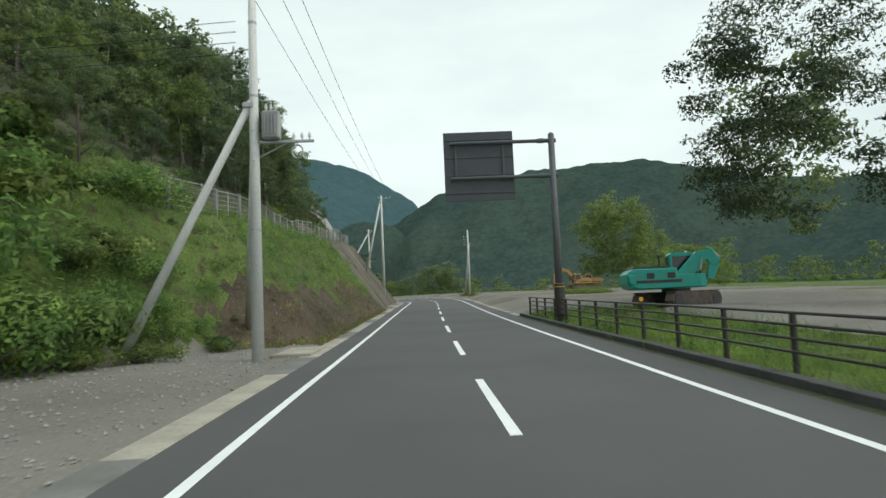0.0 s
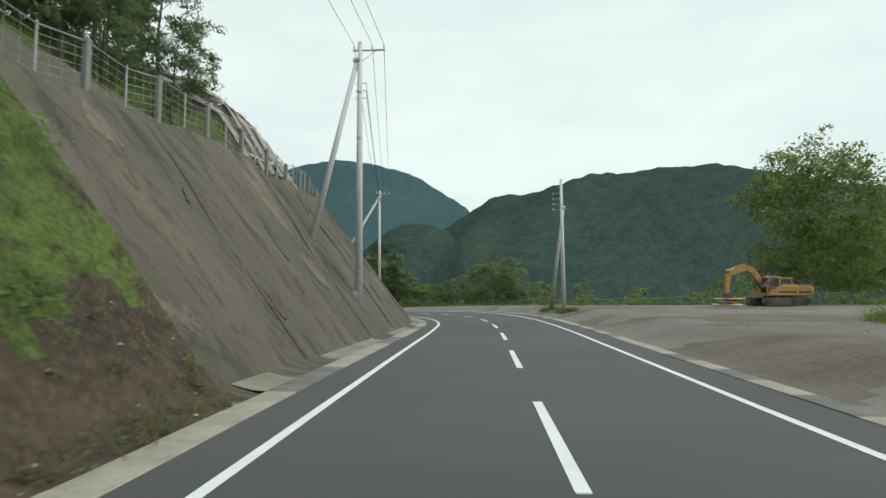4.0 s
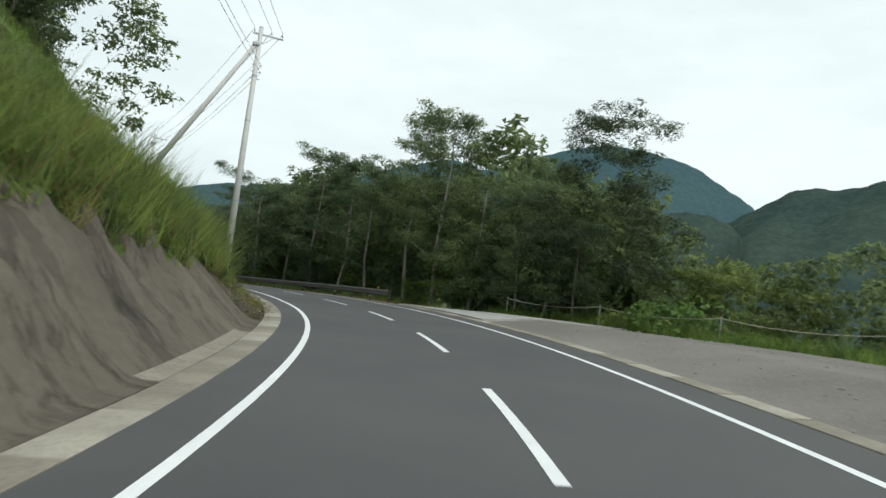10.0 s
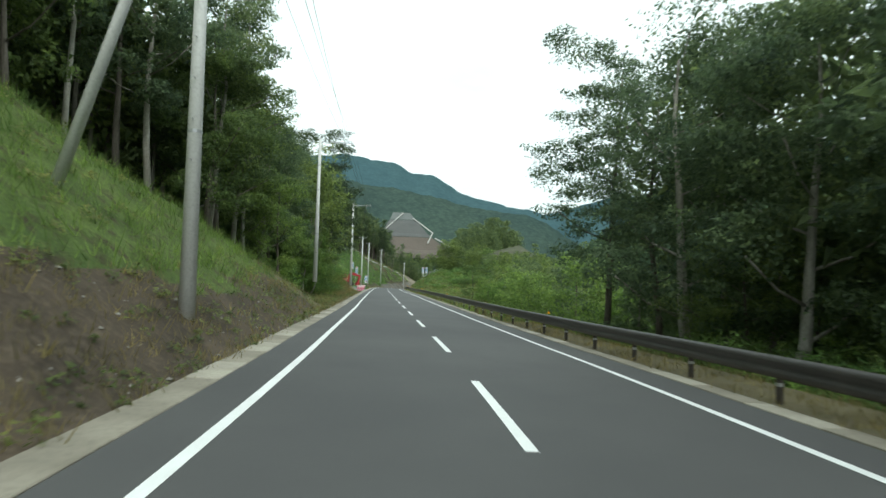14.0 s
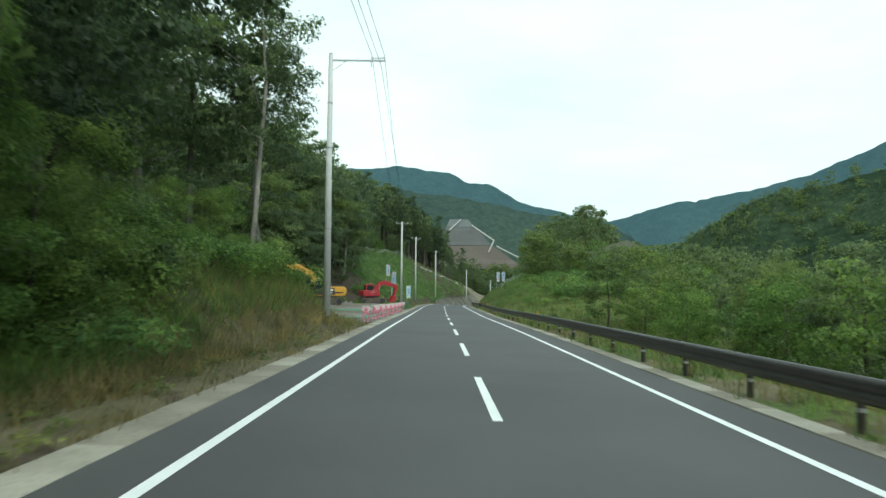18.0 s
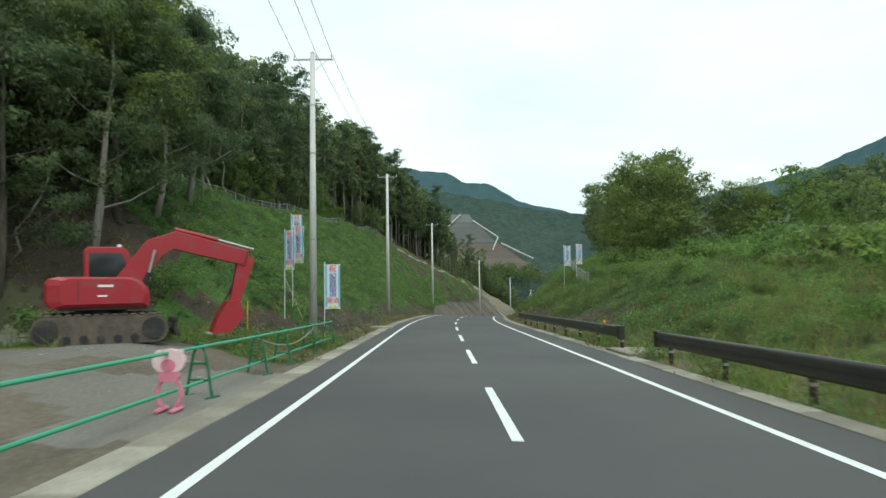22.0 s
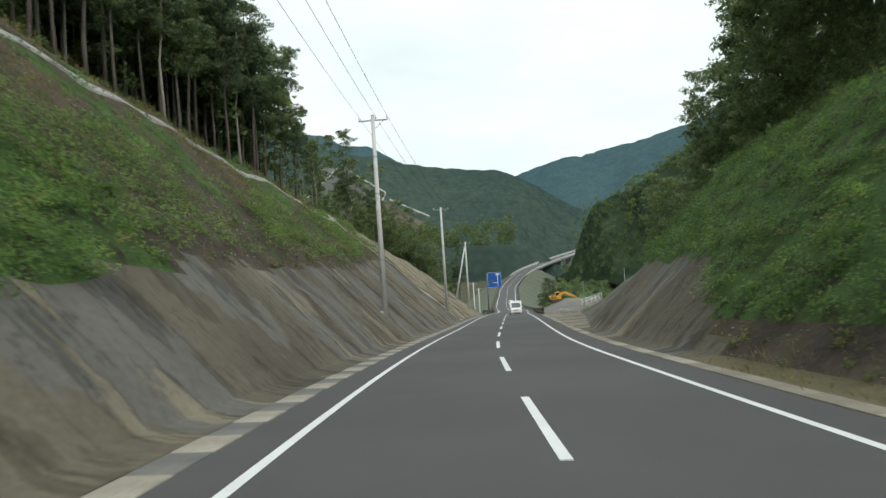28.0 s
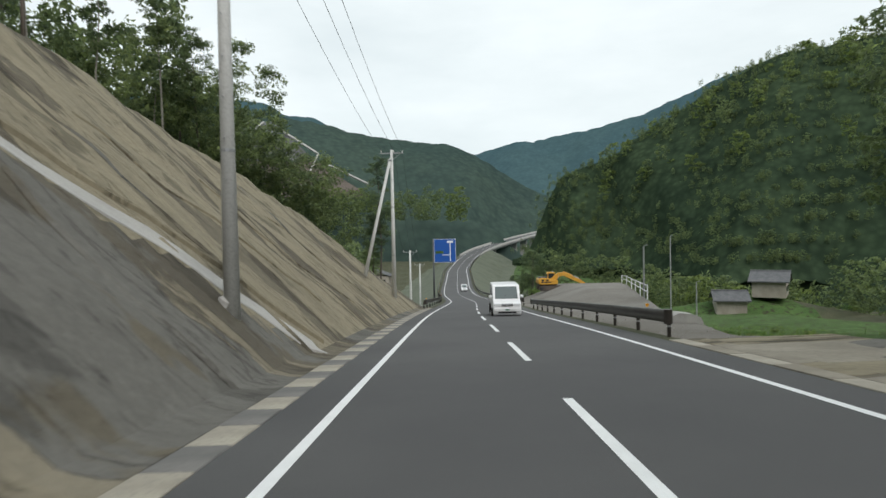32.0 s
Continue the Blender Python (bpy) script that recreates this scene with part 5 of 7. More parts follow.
def bare_stem(s, lat, height, lean, along, seed):
    """A slender pale trunk that wanders upward, with a few thin limbs."""
    r = np.random.default_rng(seed)
    g = ground(s, lat)
    t = thing("bare_tree", "slender pale trunk with thin bare limbs at the wood's edge", "tree", "slender pale trunks")
    t.matrix_basis = pose(*g, 0, 0, heading(s))
    pts, p = [], Vector((0, 0, -.15))
    for k in range(11):
        pts.append(p.copy())
        f = k / 10
        p = p + Vector((lean * (1 - .5 * f) + .24 * r.normal(), along * (1 - .5 * f) + .24 * r.normal(), 1.0)) * (height / 10)
    part("trunk", MB().tube(pts, [.058 * (1 - .07 * k) for k in range(11)], 8), PALE_BARK, t, "", True)
    for k in (5, 6, 7, 8):
        d = Vector((r.normal(), r.normal(), 1.1 + .4 * r.random())).normalized()
        q = pts[k]
        limb = [q + d * (height * .24 * f) + Vector((0, 0, .25 * f * f)) + Vector((.08 * r.normal(), .08 * r.normal(), 0)) * f for f in (0, .25, .5, .75, 1)]
        part("limb", MB().tube(limb, [.034, .028, .022, .016, .009], 6), PALE_BARK, t, "", True)


for row in ((254.5, -9.2, 8.5, -.05, .02, 1), (255.5, -9.6, 7.5, .12, .05, 2), (258.0, -9.0, 8.0, .22, .0, 3), (262.5, -9.1, 9.5, .10, .10, 4), (265.5, -9.4, 6.0, .2, .1, 5), (352.8, -17.2, 7.0, .28, .05, 6), (371, -16.5, 5.5, .05, 0, 7), (374, -16.8, 6.5, .1, 0, 8), (377, -17.0, 6.0, -.05, 0, 9)):
    bare_stem(*row)
for k, s in enumerate((312, 317, 321, 326, 330, 334, 339, 343)):
    bare_stem(s, foot(s) - 2.2 - .5 * (k % 3), 9.5 + 1.1 * (k % 4), .04 * (k % 3 - 1), .05, 20 + k)


def clothe(ob, kinds, count, lo, hi, up=0.0):
    """Trees over a hill's slope."""
    co = np.empty(len(ob.data.vertices) * 3, np.float32)
    ob.data.vertices.foreach_get("co", co)
    co = co.reshape(-1, 3)
    co = co[co[:, 2] > up]
    for i in rng.choice(len(co), count):
        far_plant(kinds[int(rng.integers(len(kinds)))], 0, 0, lo + (hi - lo) * rng.random(), rng.random() * 360, co[i] + np.array([rng.normal() * 3, rng.normal() * 3, -1.0]), 28)


some = [BROAD[0], BROAD[1], BROAD[2], BROAD[4]]
clothe(bpy.data.objects["hill_side"], [BROAD[0], BROAD[2], TALL[2]], 2500, .22, .36, -20)
clothe(bpy.data.objects["hill_right"], some, 300, .7, 1.1, 0)
for _ in range(170):
    a, z = rng.uniform(-75, 110), rng.uniform(0, 17)
    far_plant(some[int(rng.integers(4))], 0, 0, .8 + .5 * rng.random(), rng.random() * 360, np.array(on_cut(a, z, rng.uniform(3, 40))) + np.array([0, 0, -4.0 - z * .3]))
for o in BROAD + TALL + CEDAR + BUSH + [GREAT, ROUND, FLAT, LIME]:
    for c in (*o.children, o):
        bpy.data.objects.remove(c)
for mat in (LEAF_DARK, LEAF_DEEP, LEAF_MID, LEAF_LIGHT, LEAF_BUSH):
    if far_parts[mat.name]:
        me = leaf_sheet("forest", np.concatenate([f[0] for f in far_parts[mat.name]]), np.concatenate([f[1] for f in far_parts[mat.name]]), mat)
        tagged(new("forest", me), "dense wood of broadleaf and cypress crowns on the slopes", "forest", kind="stuff")
stems = MB()
for p, h, r in far_parts["trunks"]:
    stems.tube([(p[0], p[1], p[2] - 0.3), (p[0] + 0.1, p[1], p[2] + h * 1.2)], [r, r * 0.4], 5, False)
tagged(part("forest_trunks", stems, MID_BARK), "pale trunks standing inside the wood", "forest", kind="stuff")


# ---- gutters and kerbs ----
def kerb_run(name, label, lat, width, height, s0, s1, length, mats, lift=0.02):
    """A row of concrete blocks, each a piece of its own."""
    run_ob = thing(name, label, "kerb", kind="structure")
    meshes = [MB().box((0, 0, 0), (width, length - 0.015, height), ch=0.012).mesh("kerb_stone", m) for m in mats]
    k, s = 0, s0
    while s < s1:
        ob = new("kerb_stone", meshes[(k * 7 + (k // 3 if len(meshes) > 2 else 0)) % len(meshes)])
        ob.parent = run_ob
        ob.matrix_basis = slab_pose(s + length / 2, lat, lift - height / 2 + 0.004 * math.sin(k * 2.3))
        k, s = k + 1, s + length
    return run_ob


kerb_run("gutter_left", "pale concrete gutter blocks along the asphalt edge", -4.47, 0.56, 0.22, -14, 106, 2.0, [KERB, KERB, KERB_DARK, KERB])
kerb_run("gutter_bend", "evenly pale concrete gutter blocks along the bend and straight", -4.47, 0.56, 0.22, 106, 424, 2.0, [KERB_DUN, KERB_DUN, KERB])
kerb_run("gutter_lower", "alternating pale and stained concrete gutter blocks", -4.47, 0.56, 0.22, 424, 552, 1.1, [KERB, KERB_DARK])
kerb_run("gutter_right", "grey concrete edging blocks along the asphalt", 4.60, 0.46, 0.22, 38, 118, 2.0, [KERB, KERB, KERB_DARK])
kerb_run("gutter_outer", "dusty concrete edging blocks along the outer asphalt edge", 4.60, 0.46, 0.22, 118, 510, 2.0, [KERB_DUN, KERB_DUN, KERB])
kerb_run("kerb_fence", "low dark kerb under the pipe fence", 4.72, 0.26, 0.34, -20, 38, 2.0, [KERB_BLACK], 0.14)
drain_l = thing("drain_pan", "stained concrete drain pan at the foot of the mortar slope", "drain", kind="structure")
for s0, s1 in ((62, 152), (424, 556)):
    n = int((s1 - s0) / 2)
    for k in range(n):
        s = s0 + 2 * k
        part("slab", strip("slab", [-4.76, -5.0, -5.5], [0.015, 0.03, 0.16], s + 0.01, s + 1.99, ((KERB_DUN, KERB_DUN, SHOT)[(k * 5 + k // 2) % 3] if s < 400 else SHOT_OLD), 1.0), None, drain_l)
apron = thing("ditch_apron", "pale concrete ditch apron at the foot of the cut", "drain", kind="structure")
for k in range(20):
    s = 470 + 2 * k
    w = float(np.interp(s, [470, 488, 508], [5.6, 7.4, 8.9]))
    part("slab", strip("slab", [4.84, 5.3, 5.34, w], [0.02, 0.05, 0.02, 0.10], s + 0.01, s + 1.99, (KERB_DUN, SHOT_PALE, KERB_DUN)[k % 3], 1.0), None, apron)
ramp = thing("driveway", "pale concrete driveway slab at the roadside", "driveway", kind="structure")
ds, dl = np.meshgrid(np.linspace(159.5, 172.5, 14), [4.86, 5.6, 6.6, 8.0, 9.5, 11.0, 12.5], indexing="ij")
for k in range(0, 12, 4):
    top_p = ground(ds[k:k + 5], dl[k:k + 5]) + np.array([0, 0, .09])
    edge_p = np.concatenate([top_p[:, :1] - np.array([0, 0, .3]), top_p, top_p[:, -1:] - np.array([0, 0, .3])], 1)
    part("slab", grid_mesh("slab", np.concatenate([edge_p[:1] - np.array([0, 0, .3]), edge_p, edge_p[-1:] - np.array([0, 0, .3])], 0), [CONCRETE], None, False), None, ramp)
for s, lat, wide, deep in ((19.7, -4.98, 1.1, 2.62), (369.9, -4.68, 1.3, 1.0), (349.0, 5.3, 1.1, 2.62)):
    pad = thing("drain_cover", "flat concrete drain cover beside the gutter", "drain cover", "drain covers")
    pad.matrix_basis = slab_pose(s, lat, 0.03)
    for k in (-1, 1) if deep > 2 else (0,):
        part("cover_slab", MB().box((0, k * (deep / 4 + .005), 0), (wide, deep / (1 + abs(k)), 0.16), ch=0.02), KERB, pad)
    part("rim", MB().box((-wide / 2 - .07, 0, -.03), (.12, deep + .08, 0.2), ch=0.02), KERB_DUN, pad)

# an open crack that runs down the sprayed mortar
wander = np.random.default_rng(15)
crack_lat = np.linspace(-12.6, -5.9, 30)
crack_s = np.interp(crack_lat, [-12.6, -9.2, -7.2, -5.9], [491.2, 489.7, 489.2, 489.4]) + np.cumsum(wander.normal(size=30)) * .03
tagged(part("mortar_crack", MB().tube([tuple(q) for q in ground(crack_s, crack_lat) + np.array([0, 0, .03])], [.022 + .022 * w for w in wander.random(30)], 5), DIRT_DARK), "dark open crack running down the sprayed mortar", "crack", kind="structure")


# ---- poles and wires ----
def insulator(b, p, r=0.045, h=0.20):
    b.tube([p, p + Vector((0, 0, h * .3)), p + Vector((0, 0, h * .35)), p + Vector((0, 0, h * .7)), p + Vector((0, 0, h * .75)), p + Vector((0, 0, h))], [r * .5, r * .5, r, r, r * .6, r * .5], 7)


TOPS = []


def utility_pole(s, lat, height, arm="even", brace=None, base=None, extra=(), reach=.93):
    t = thing("utility_pole", "grey concrete utility pole" + (" with a leaning brace pole" if brace else " with a steel crossarm"), "utility pole", "utility poles")
    g = ground(s, lat)
    if base is not None:
        g = at(s, lat, base)
    t.matrix_basis = pose(g[0], g[1], g[2], 0, 0, heading(s))
    b = MB().tube([(0, 0, -0.5), (0, 0, height)], [0.185, 0.105], 14)
    part("shaft", b, POLE, t, smooth=True)
    part("cap", MB().tube([(0, 0, height), (0, 0, height + 0.05)], [0.11, 0.06], 12), GREY_STEEL, t)
    for z in (height * .30, height * .62, height * .80):
        part("band", MB().tube([(0, 0, z), (0, 0, z + 0.07)], 0.19 - 0.075 * z / height, 12), GALV, t)
    for k in range(12):
        z, sx = height * .25 + k * 0.45, (1 if k % 2 else -1)
        if z < height - .8:
            part("step_bolt", MB().tube([(0, sx * .12, z), (0, sx * .30, z)], 0.012, 5), GALV, t)
    ends = []
    if arm == "even":
        x0, x1, z = -0.9, 0.9, height - 0.25
    elif arm == "right":
        x0, x1, z = -0.35, 1.15, height - 0.30
    elif arm == "long":
        x0, x1, z = -0.05, 2.6, height - 0.25
    else:
        x0 = None
    if x0 is not None:
        part("crossarm", MB().box(((x0 + x1) / 2, 0.13, z), (x1 - x0, 0.075, 0.075), ch=0.008), GALV, t)
        part("arm_stay", MB().tube([(min(x1, 1.0) * .75, 0.13, z), (0.04, 0.12, z - 0.55)], 0.016, 5), GALV, t)
        xs = (x0 + .05, (x0 + x1) / 2 + .15, x1 - .05) if arm != "long" else (x1 - .65, x1 - .05)
        for x in xs:
            b = MB()
            insulator(b, Vector((x, 0.13, z + 0.04)))
            part("insulator", b, PORCELAIN, t)
            ends.append(Vector((x, 0.13, z + 0.26)))
        if arm == "long":
            part("hook_frame", MB().tube([(x1 - .65, .13, z - .3), (x1 - .7, .13, z - .1), (x1 - .65, .13, z + .12), (x1, .13, z + .14)], .025, 6), GALV, t)
            ends.append(Vector((x1 - .2, .13, z - .25)))
    if arm == "side":
        for k in range(4):
            z = height - 1.0 - 0.42 * k
            part("side_bracket", MB().tube([(-.62, .2, z - .1), (0, .13, z)], .022, 5), GALV, t)
            b = MB()
            insulator(b, Vector((-.62, .2, z - .1)), .04, .16)
            part("insulator", b, PORCELAIN, t)
    for k in range(3 if arm in ("right",) else 0):
        z = height - 1.9 - 0.35 * k
        part("bracket", MB().tube([(-.22, .1, z), (.30, .1, z)], .022, 5), GALV, t)
        ends.append(Vector((.28, .1, z)))
    if brace:
        bs, bl = brace
        w = Vector(ground(bs, bl))
        f = t.matrix_basis.inverted() @ w
        top_p = Vector((-0.14 if f.x < 0 else 0.14, 0, height * reach))
        d = (f - top_p).normalized()
        part("brace", MB().tube([top_p - d * .15, f + d * .6], [.105, .155], 12), POLE, t, "leaning concrete brace pole", True)
        part("brace_clamp", MB().box(top_p, (.34, .30, .16), ch=.02), GALV, t)
    for nm, mb, mat, lb in extra:
        part(nm, mb, mat, t, lb)
    TOPS.append([t.matrix_basis @ e for e in ends])
    return t


PALE_PAINT = paint_mat("pale_grey_transformer_paint", (0.27, 0.28, 0.28))
fins = MB()
for x in (.36, .46, .56, .66):
    fins.box((x, -.245, 6.92), (.03, .05, .6), ch=.008)
bushing = MB()
for x in (.36, .50, .64):
    insulator(bushing, Vector((x, 0, 7.36)), .05, .24)
extra_a = [("transformer", MB().box((.51, 0, 6.93), (.50, .44, .84), ch=.04), PALE_PAINT, "pale grey pole-mounted transformer box"), ("cooling_fins", fins, PALE_PAINT, ""), ("bushings", bushing, PORCELAIN, ""),
           ("lower_arm", MB().box((.80, .1, 6.46), (1.9, .08, .08), ch=.01), GALV, ""), ("arm_stay", MB().tube([(.1, .1, 6.0), (.95, .1, 6.42)], .022, 6), GALV, ""),
           ("cable_coil", MB().tube([(1.25 + .16 * math.cos(a), .1, 6.15 + .2 * math.sin(a)) for a in np.linspace(0, 12, 40)], .025, 5), GALV, "")]
for x in (1.15, 1.4, 1.62):
    drop = MB()
    insulator(drop, Vector((x, .1, 6.5)), .05, .22)
    extra_a.append(("arm_insulator", drop, PORCELAIN, ""))
for k in range(4):
    extra_a.append(("wire_bracket", MB().tube([(-.62, .1, 8.4 + .30 * k), (.0, .1, 8.45 + .30 * k)], .02, 5), GALV, ""))
    knob = MB()
    insulator(knob, Vector((-.60, .1, 8.40 + .30 * k)), .045, .16)
    extra_a.append(("side_insulator", knob, PORCELAIN, ""))
utility_pole(17.8, -5.85, 12.6, "even", (18.6, -10.2), 0.0, extra_a, .60)
pa = bpy.data.objects["utility_pole"]
w2 = pa.matrix_basis.inverted() @ Vector(ground(24.0, -7.75))
part("brace", MB().tube([(-.05, .25, 7.3), tuple(w2 + (w2 - Vector((-.05, .25, 7.3))).normalized() * .5)], [.10, .15], 12), POLE, pa, "leaning concrete brace pole", True)
utility_pole(79.7, -6.4, 12.0, "right", (79.2, -8.4), 1.5)
utility_pole(122.9, -6.4, 12.8, "right", (124.0, -10.6), 0.8)
utility_pole(166.2, -6.3, 12.7, "right", (167.6, -10.9), 0.9)
utility_pole(204.3, -6.0, 12.1, "right", (205.8, -9.6), 1.1)
utility_pole(244.4, -7.1, 11.3, "long", None, 2.0)
utility_pole(288.1, -6.1, 12.0, "long", None, 1.1)
utility_pole(357.6, -6.6, 12.2, "even", None, 0.8)
utility_pole(388.2, -6.3, 12.2, "even", None, 1.1)
utility_pole(427.4, -7.0, 12.3, "even", None, 1.7)
utility_pole(468.3, -6.7, 12.4, "even", None, 1.1)
utility_pole(506.1, -6.6, 12.2, "even", None, 1.2)
utility_pole(544.0, -6.6, 12.0, "even", (542.0, -8.6), 0.9)
utility_pole(578.0, -8.5, 11.5, "even", None, -4.5)
utility_pole(612.0, -8.5, 11.5, "even", None, -5.0)
TOPS_MAIN = TOPS[:]
utility_pole(101.0, 6.4, 10.1, "side", (106.5, 6.75), 0.5, (), .78)


def cable(a, b, sag, r=0.011):
    pts = [a.lerp(b, k / 10) - Vector((0, 0, sag * 4 * (k / 10) * (1 - k / 10))) for k in range(11)]
    return tagged(part("power_cable", MB().tube(pts, r, 4, False), CABLE), "thin black overhead power cable between poles", "cable", "overhead cables")


for p, q in zip(TOPS_MAIN, TOPS_MAIN[1:]):
    for k in range(min(len(p), len(q), 5)):
        cable(p[k], q[k], 0.55)
first = TOPS_MAIN[0]
for k, e in enumerate(first):
    cable(Vector(at(-45, -6.5 + k * .9, 12.2)), e, .6)
for k in range(4):
    w = Vector(at(17.8, -6.35, 9.2 + .33 * k))
    cable(w, Vector(at(24, -48, 12 + .4 * k)), .8)
    cable(Vector(at(101.0, 5.8, 9.4 - .42 * k)), Vector(at(124, -6.1, 9.5 - .3 * k)), .5, .004)

for s, lat in ((79.7, -6.4), (122.9, -6.4), (468.3, -6.7), (506.1, -6.6)):
    g = Vector(ground(s, lat - .2))
    foot_ob = tagged(part("pole_footing", MB().box((0, 0, 0), (.40, .40, .7), ch=.12), CONCRETE), "small mortar collar round the foot of a pole", "footing", "pole footings")
    foot_ob.matrix_basis = pose(g.x, g.y, g.z - .15, 0, 30, heading(s))


# ---- road signs ----
sign = thing("road_sign", "overhung direction sign on a dark post, seen from behind", "road sign")
sign.matrix_basis = stand(27.6, 5.0, 0.0)
part("post", MB().tube([(0, 0, -.5), (0, 0, 8.55)], [.19, .14], 14), GREY_STEEL, sign, smooth=True)
part("post_cap", MB().tube([(0, 0, 8.55), (0, 0, 8.62)], [.13, .05], 12), GREY_STEEL, sign)
part("post_wrap", MB().tube([(0, 0, .35), (0, 0, .4), (0, 0, 1.75), (0, 0, 1.8)], [.20, .25, .24, .20], 14), BROWN_STEEL, sign, "dark cover wrapped round the post")
part("wrap_tie", MB().tube([(0, 0, 1.62), (0, 0, 1.65)], .25, 14), AMBER, sign, "yellow band")
for z in (8.25, 6.65):
    part("arm", MB().tube([(.2, 0, z), (-.1, 0, z), (-.6, 0, z), (-4.6, 0, z)], [.10, .10, .085, .08], 10), GREY_STEEL, sign)
    part("flange", MB().tube([(-.62, 0, z), (-.38, 0, z)], .12, 12), GREY_STEEL, sign)
panel = part("panel", MB().box((-3.3, .16, 7.22), (3.15, .03, 3.15), ch=.01), SIGN_BACK, sign, "dark grey back of the sign panel")
part("sign_face", MB().box((-3.3, .18, 7.22), (3.12, .008, 3.12)), SIGN_BLUE, panel)
for k in range(4):
    part("rib", MB().box((-3.3, .13, 6.0 + .81 * k), (3.08, .035, .045), ch=.006), SIGN_BACK, panel)
for x in (-4.35, -2.2):
    part("upright", MB().box((x, .08, 7.45), (.09, .06, 1.9), ch=.008), GREY_STEEL, panel)

blue = thing("direction_sign", "blue and white overhead direction sign above the road edge", "road sign")
blue.matrix_basis = stand(601, -6.0, 0.6)
part("post", MB().tube([(0, 0, -2), (0, 0, 9.6)], [.17, .13], 12), GREY_STEEL, blue, smooth=True)
for z in (6.6, 8.8):
    part("arm", MB().tube([(0, -.1, z), (2.2, -.1, z)], .07, 8), GREY_STEEL, blue)
bp = part("panel", MB().box((1.9, -.2, 7.6), (3.6, .05, 3.9), ch=.02), SIGN_BLUE, blue, "blue sign face with white border")
for c, sz in (((1.9, 9.5), (3.5, .05)), ((1.9, 5.7), (3.5, .05)), ((.14, 7.6), (.05, 3.8)), ((3.66, 7.6), (.05, 3.8)), ((2.75, 7.4), (.14, 3.0)), ((2.1, 6.9), (1.4, .12)), ((2.75, 9.05), (1.0, .35))):
    part("marking", MB().box((c[0], -.232, c[1]), (sz[0], .006, sz[1])), SIGN_WHITE, bp)
part("marking", MB().box((1.0, -.232, 7.35), (1.3, .006, .4)), LEAF_LIGHT, bp, "green route bar")


# ---- rails and fences ----
def post_rail_fence():
    f = thing("pipe_fence", "low dark brown pipe fence with three rails", "fence")
    s = -16.0
    while s < 38.5:
        p = part("post", MB().tube([(0, 0, -.3), (0, 0, .92), (0, 0, .96)], [.057, .057, .03], 10), BROWN_STEEL, f)
        p.matrix_basis = stand(s, 5.02, 0.15)
        s += 2.5
    for z in (.30, .52, .74, .94):
        ss = np.arange(-16, 38.6, 2.5)
        part("rail", MB().tube([tuple(q) for q in at(ss, 4.98, z + .15)], .027, 8), BROWN_STEEL, f)
    r = part("reflector", MB().tube([(0, -.03, 1.06), (0, .03, 1.06)], .06, 12), AMBER, f, "round amber reflector")
    r.matrix_basis = stand(16.5, 5.0, .15)


def guardrail(s0, s1, lat, label, gap=3.3, back=0.12):
    f = thing("guardrail", label, "guardrail", "guardrails")
    post = MB().tube([(0, 0, -.5), (0, 0, .66), (0, 0, .70)], [.062, .062, .03], 10).mesh("post", BROWN_STEEL)
    bandm = MB().tube([(0, 0, .30), (0, 0, .36)], .065, 10).mesh("band", GALV)
    s = s0 + .2
    while s < s1:
        g = rise(s, lat + back)
        p = new("post", post)
        p.parent = f
        p.matrix_basis = stand(s, lat + back, float(g))
        q = new("band", bandm)
        q.parent = p
        s += gap
    prof = [(0, .80), (-.015, .83), (-.045, .82), (-.055, .77), (-.075, .74), (-.075, .70), (-.04, .66), (-.04, .60), (-.075, .56), (-.075, .52), (-.055, .49), (-.03, .45), (0, .46)]
    sc = 1.0
    a = s0
    while a < s1:
        b = min(a + 4.0, s1)
        part("beam", strip("beam", [lat + p[0] for p in prof], [p[1] for p in prof], a, b, BROWN_STEEL, 1.0), None, f)
        a = b
    for s in (s0, s1):
        e = part("end_piece", MB().tube([(0, -.03, .42), (0, -.03, .84)], .13, 12), BROWN_STEEL, f)
        e.matrix_basis = stand(s, lat + .02)
    for s in np.arange(s0 + 2, s1, 40.0):
        r = part("reflector", MB().tube([(0, -.02, 0), (0, .02, 0)], .055, 12), AMBER, f, "round amber reflector")
        r.matrix_basis = stand(float(s), lat, .92)
    return f


post_rail_fence()
guardrail(173.5, 346.0, 4.95, "dark brown steel guardrail along the curve and straight")
guardrail(349.8, 379.0, 4.95, "short dark brown steel guardrail by a grassy mound")
guardrail(511.0, 548.0, 4.65, "dark brown steel guardrail beside the gravel yard")
guardrail(560.0, 840.0, 4.75, "dark guardrail along the embankment and bridge", 4.0)
guardrail(552.0, 840.0, -4.75, "dark guardrail on the outer side of the embankment", 4.0, -.12)


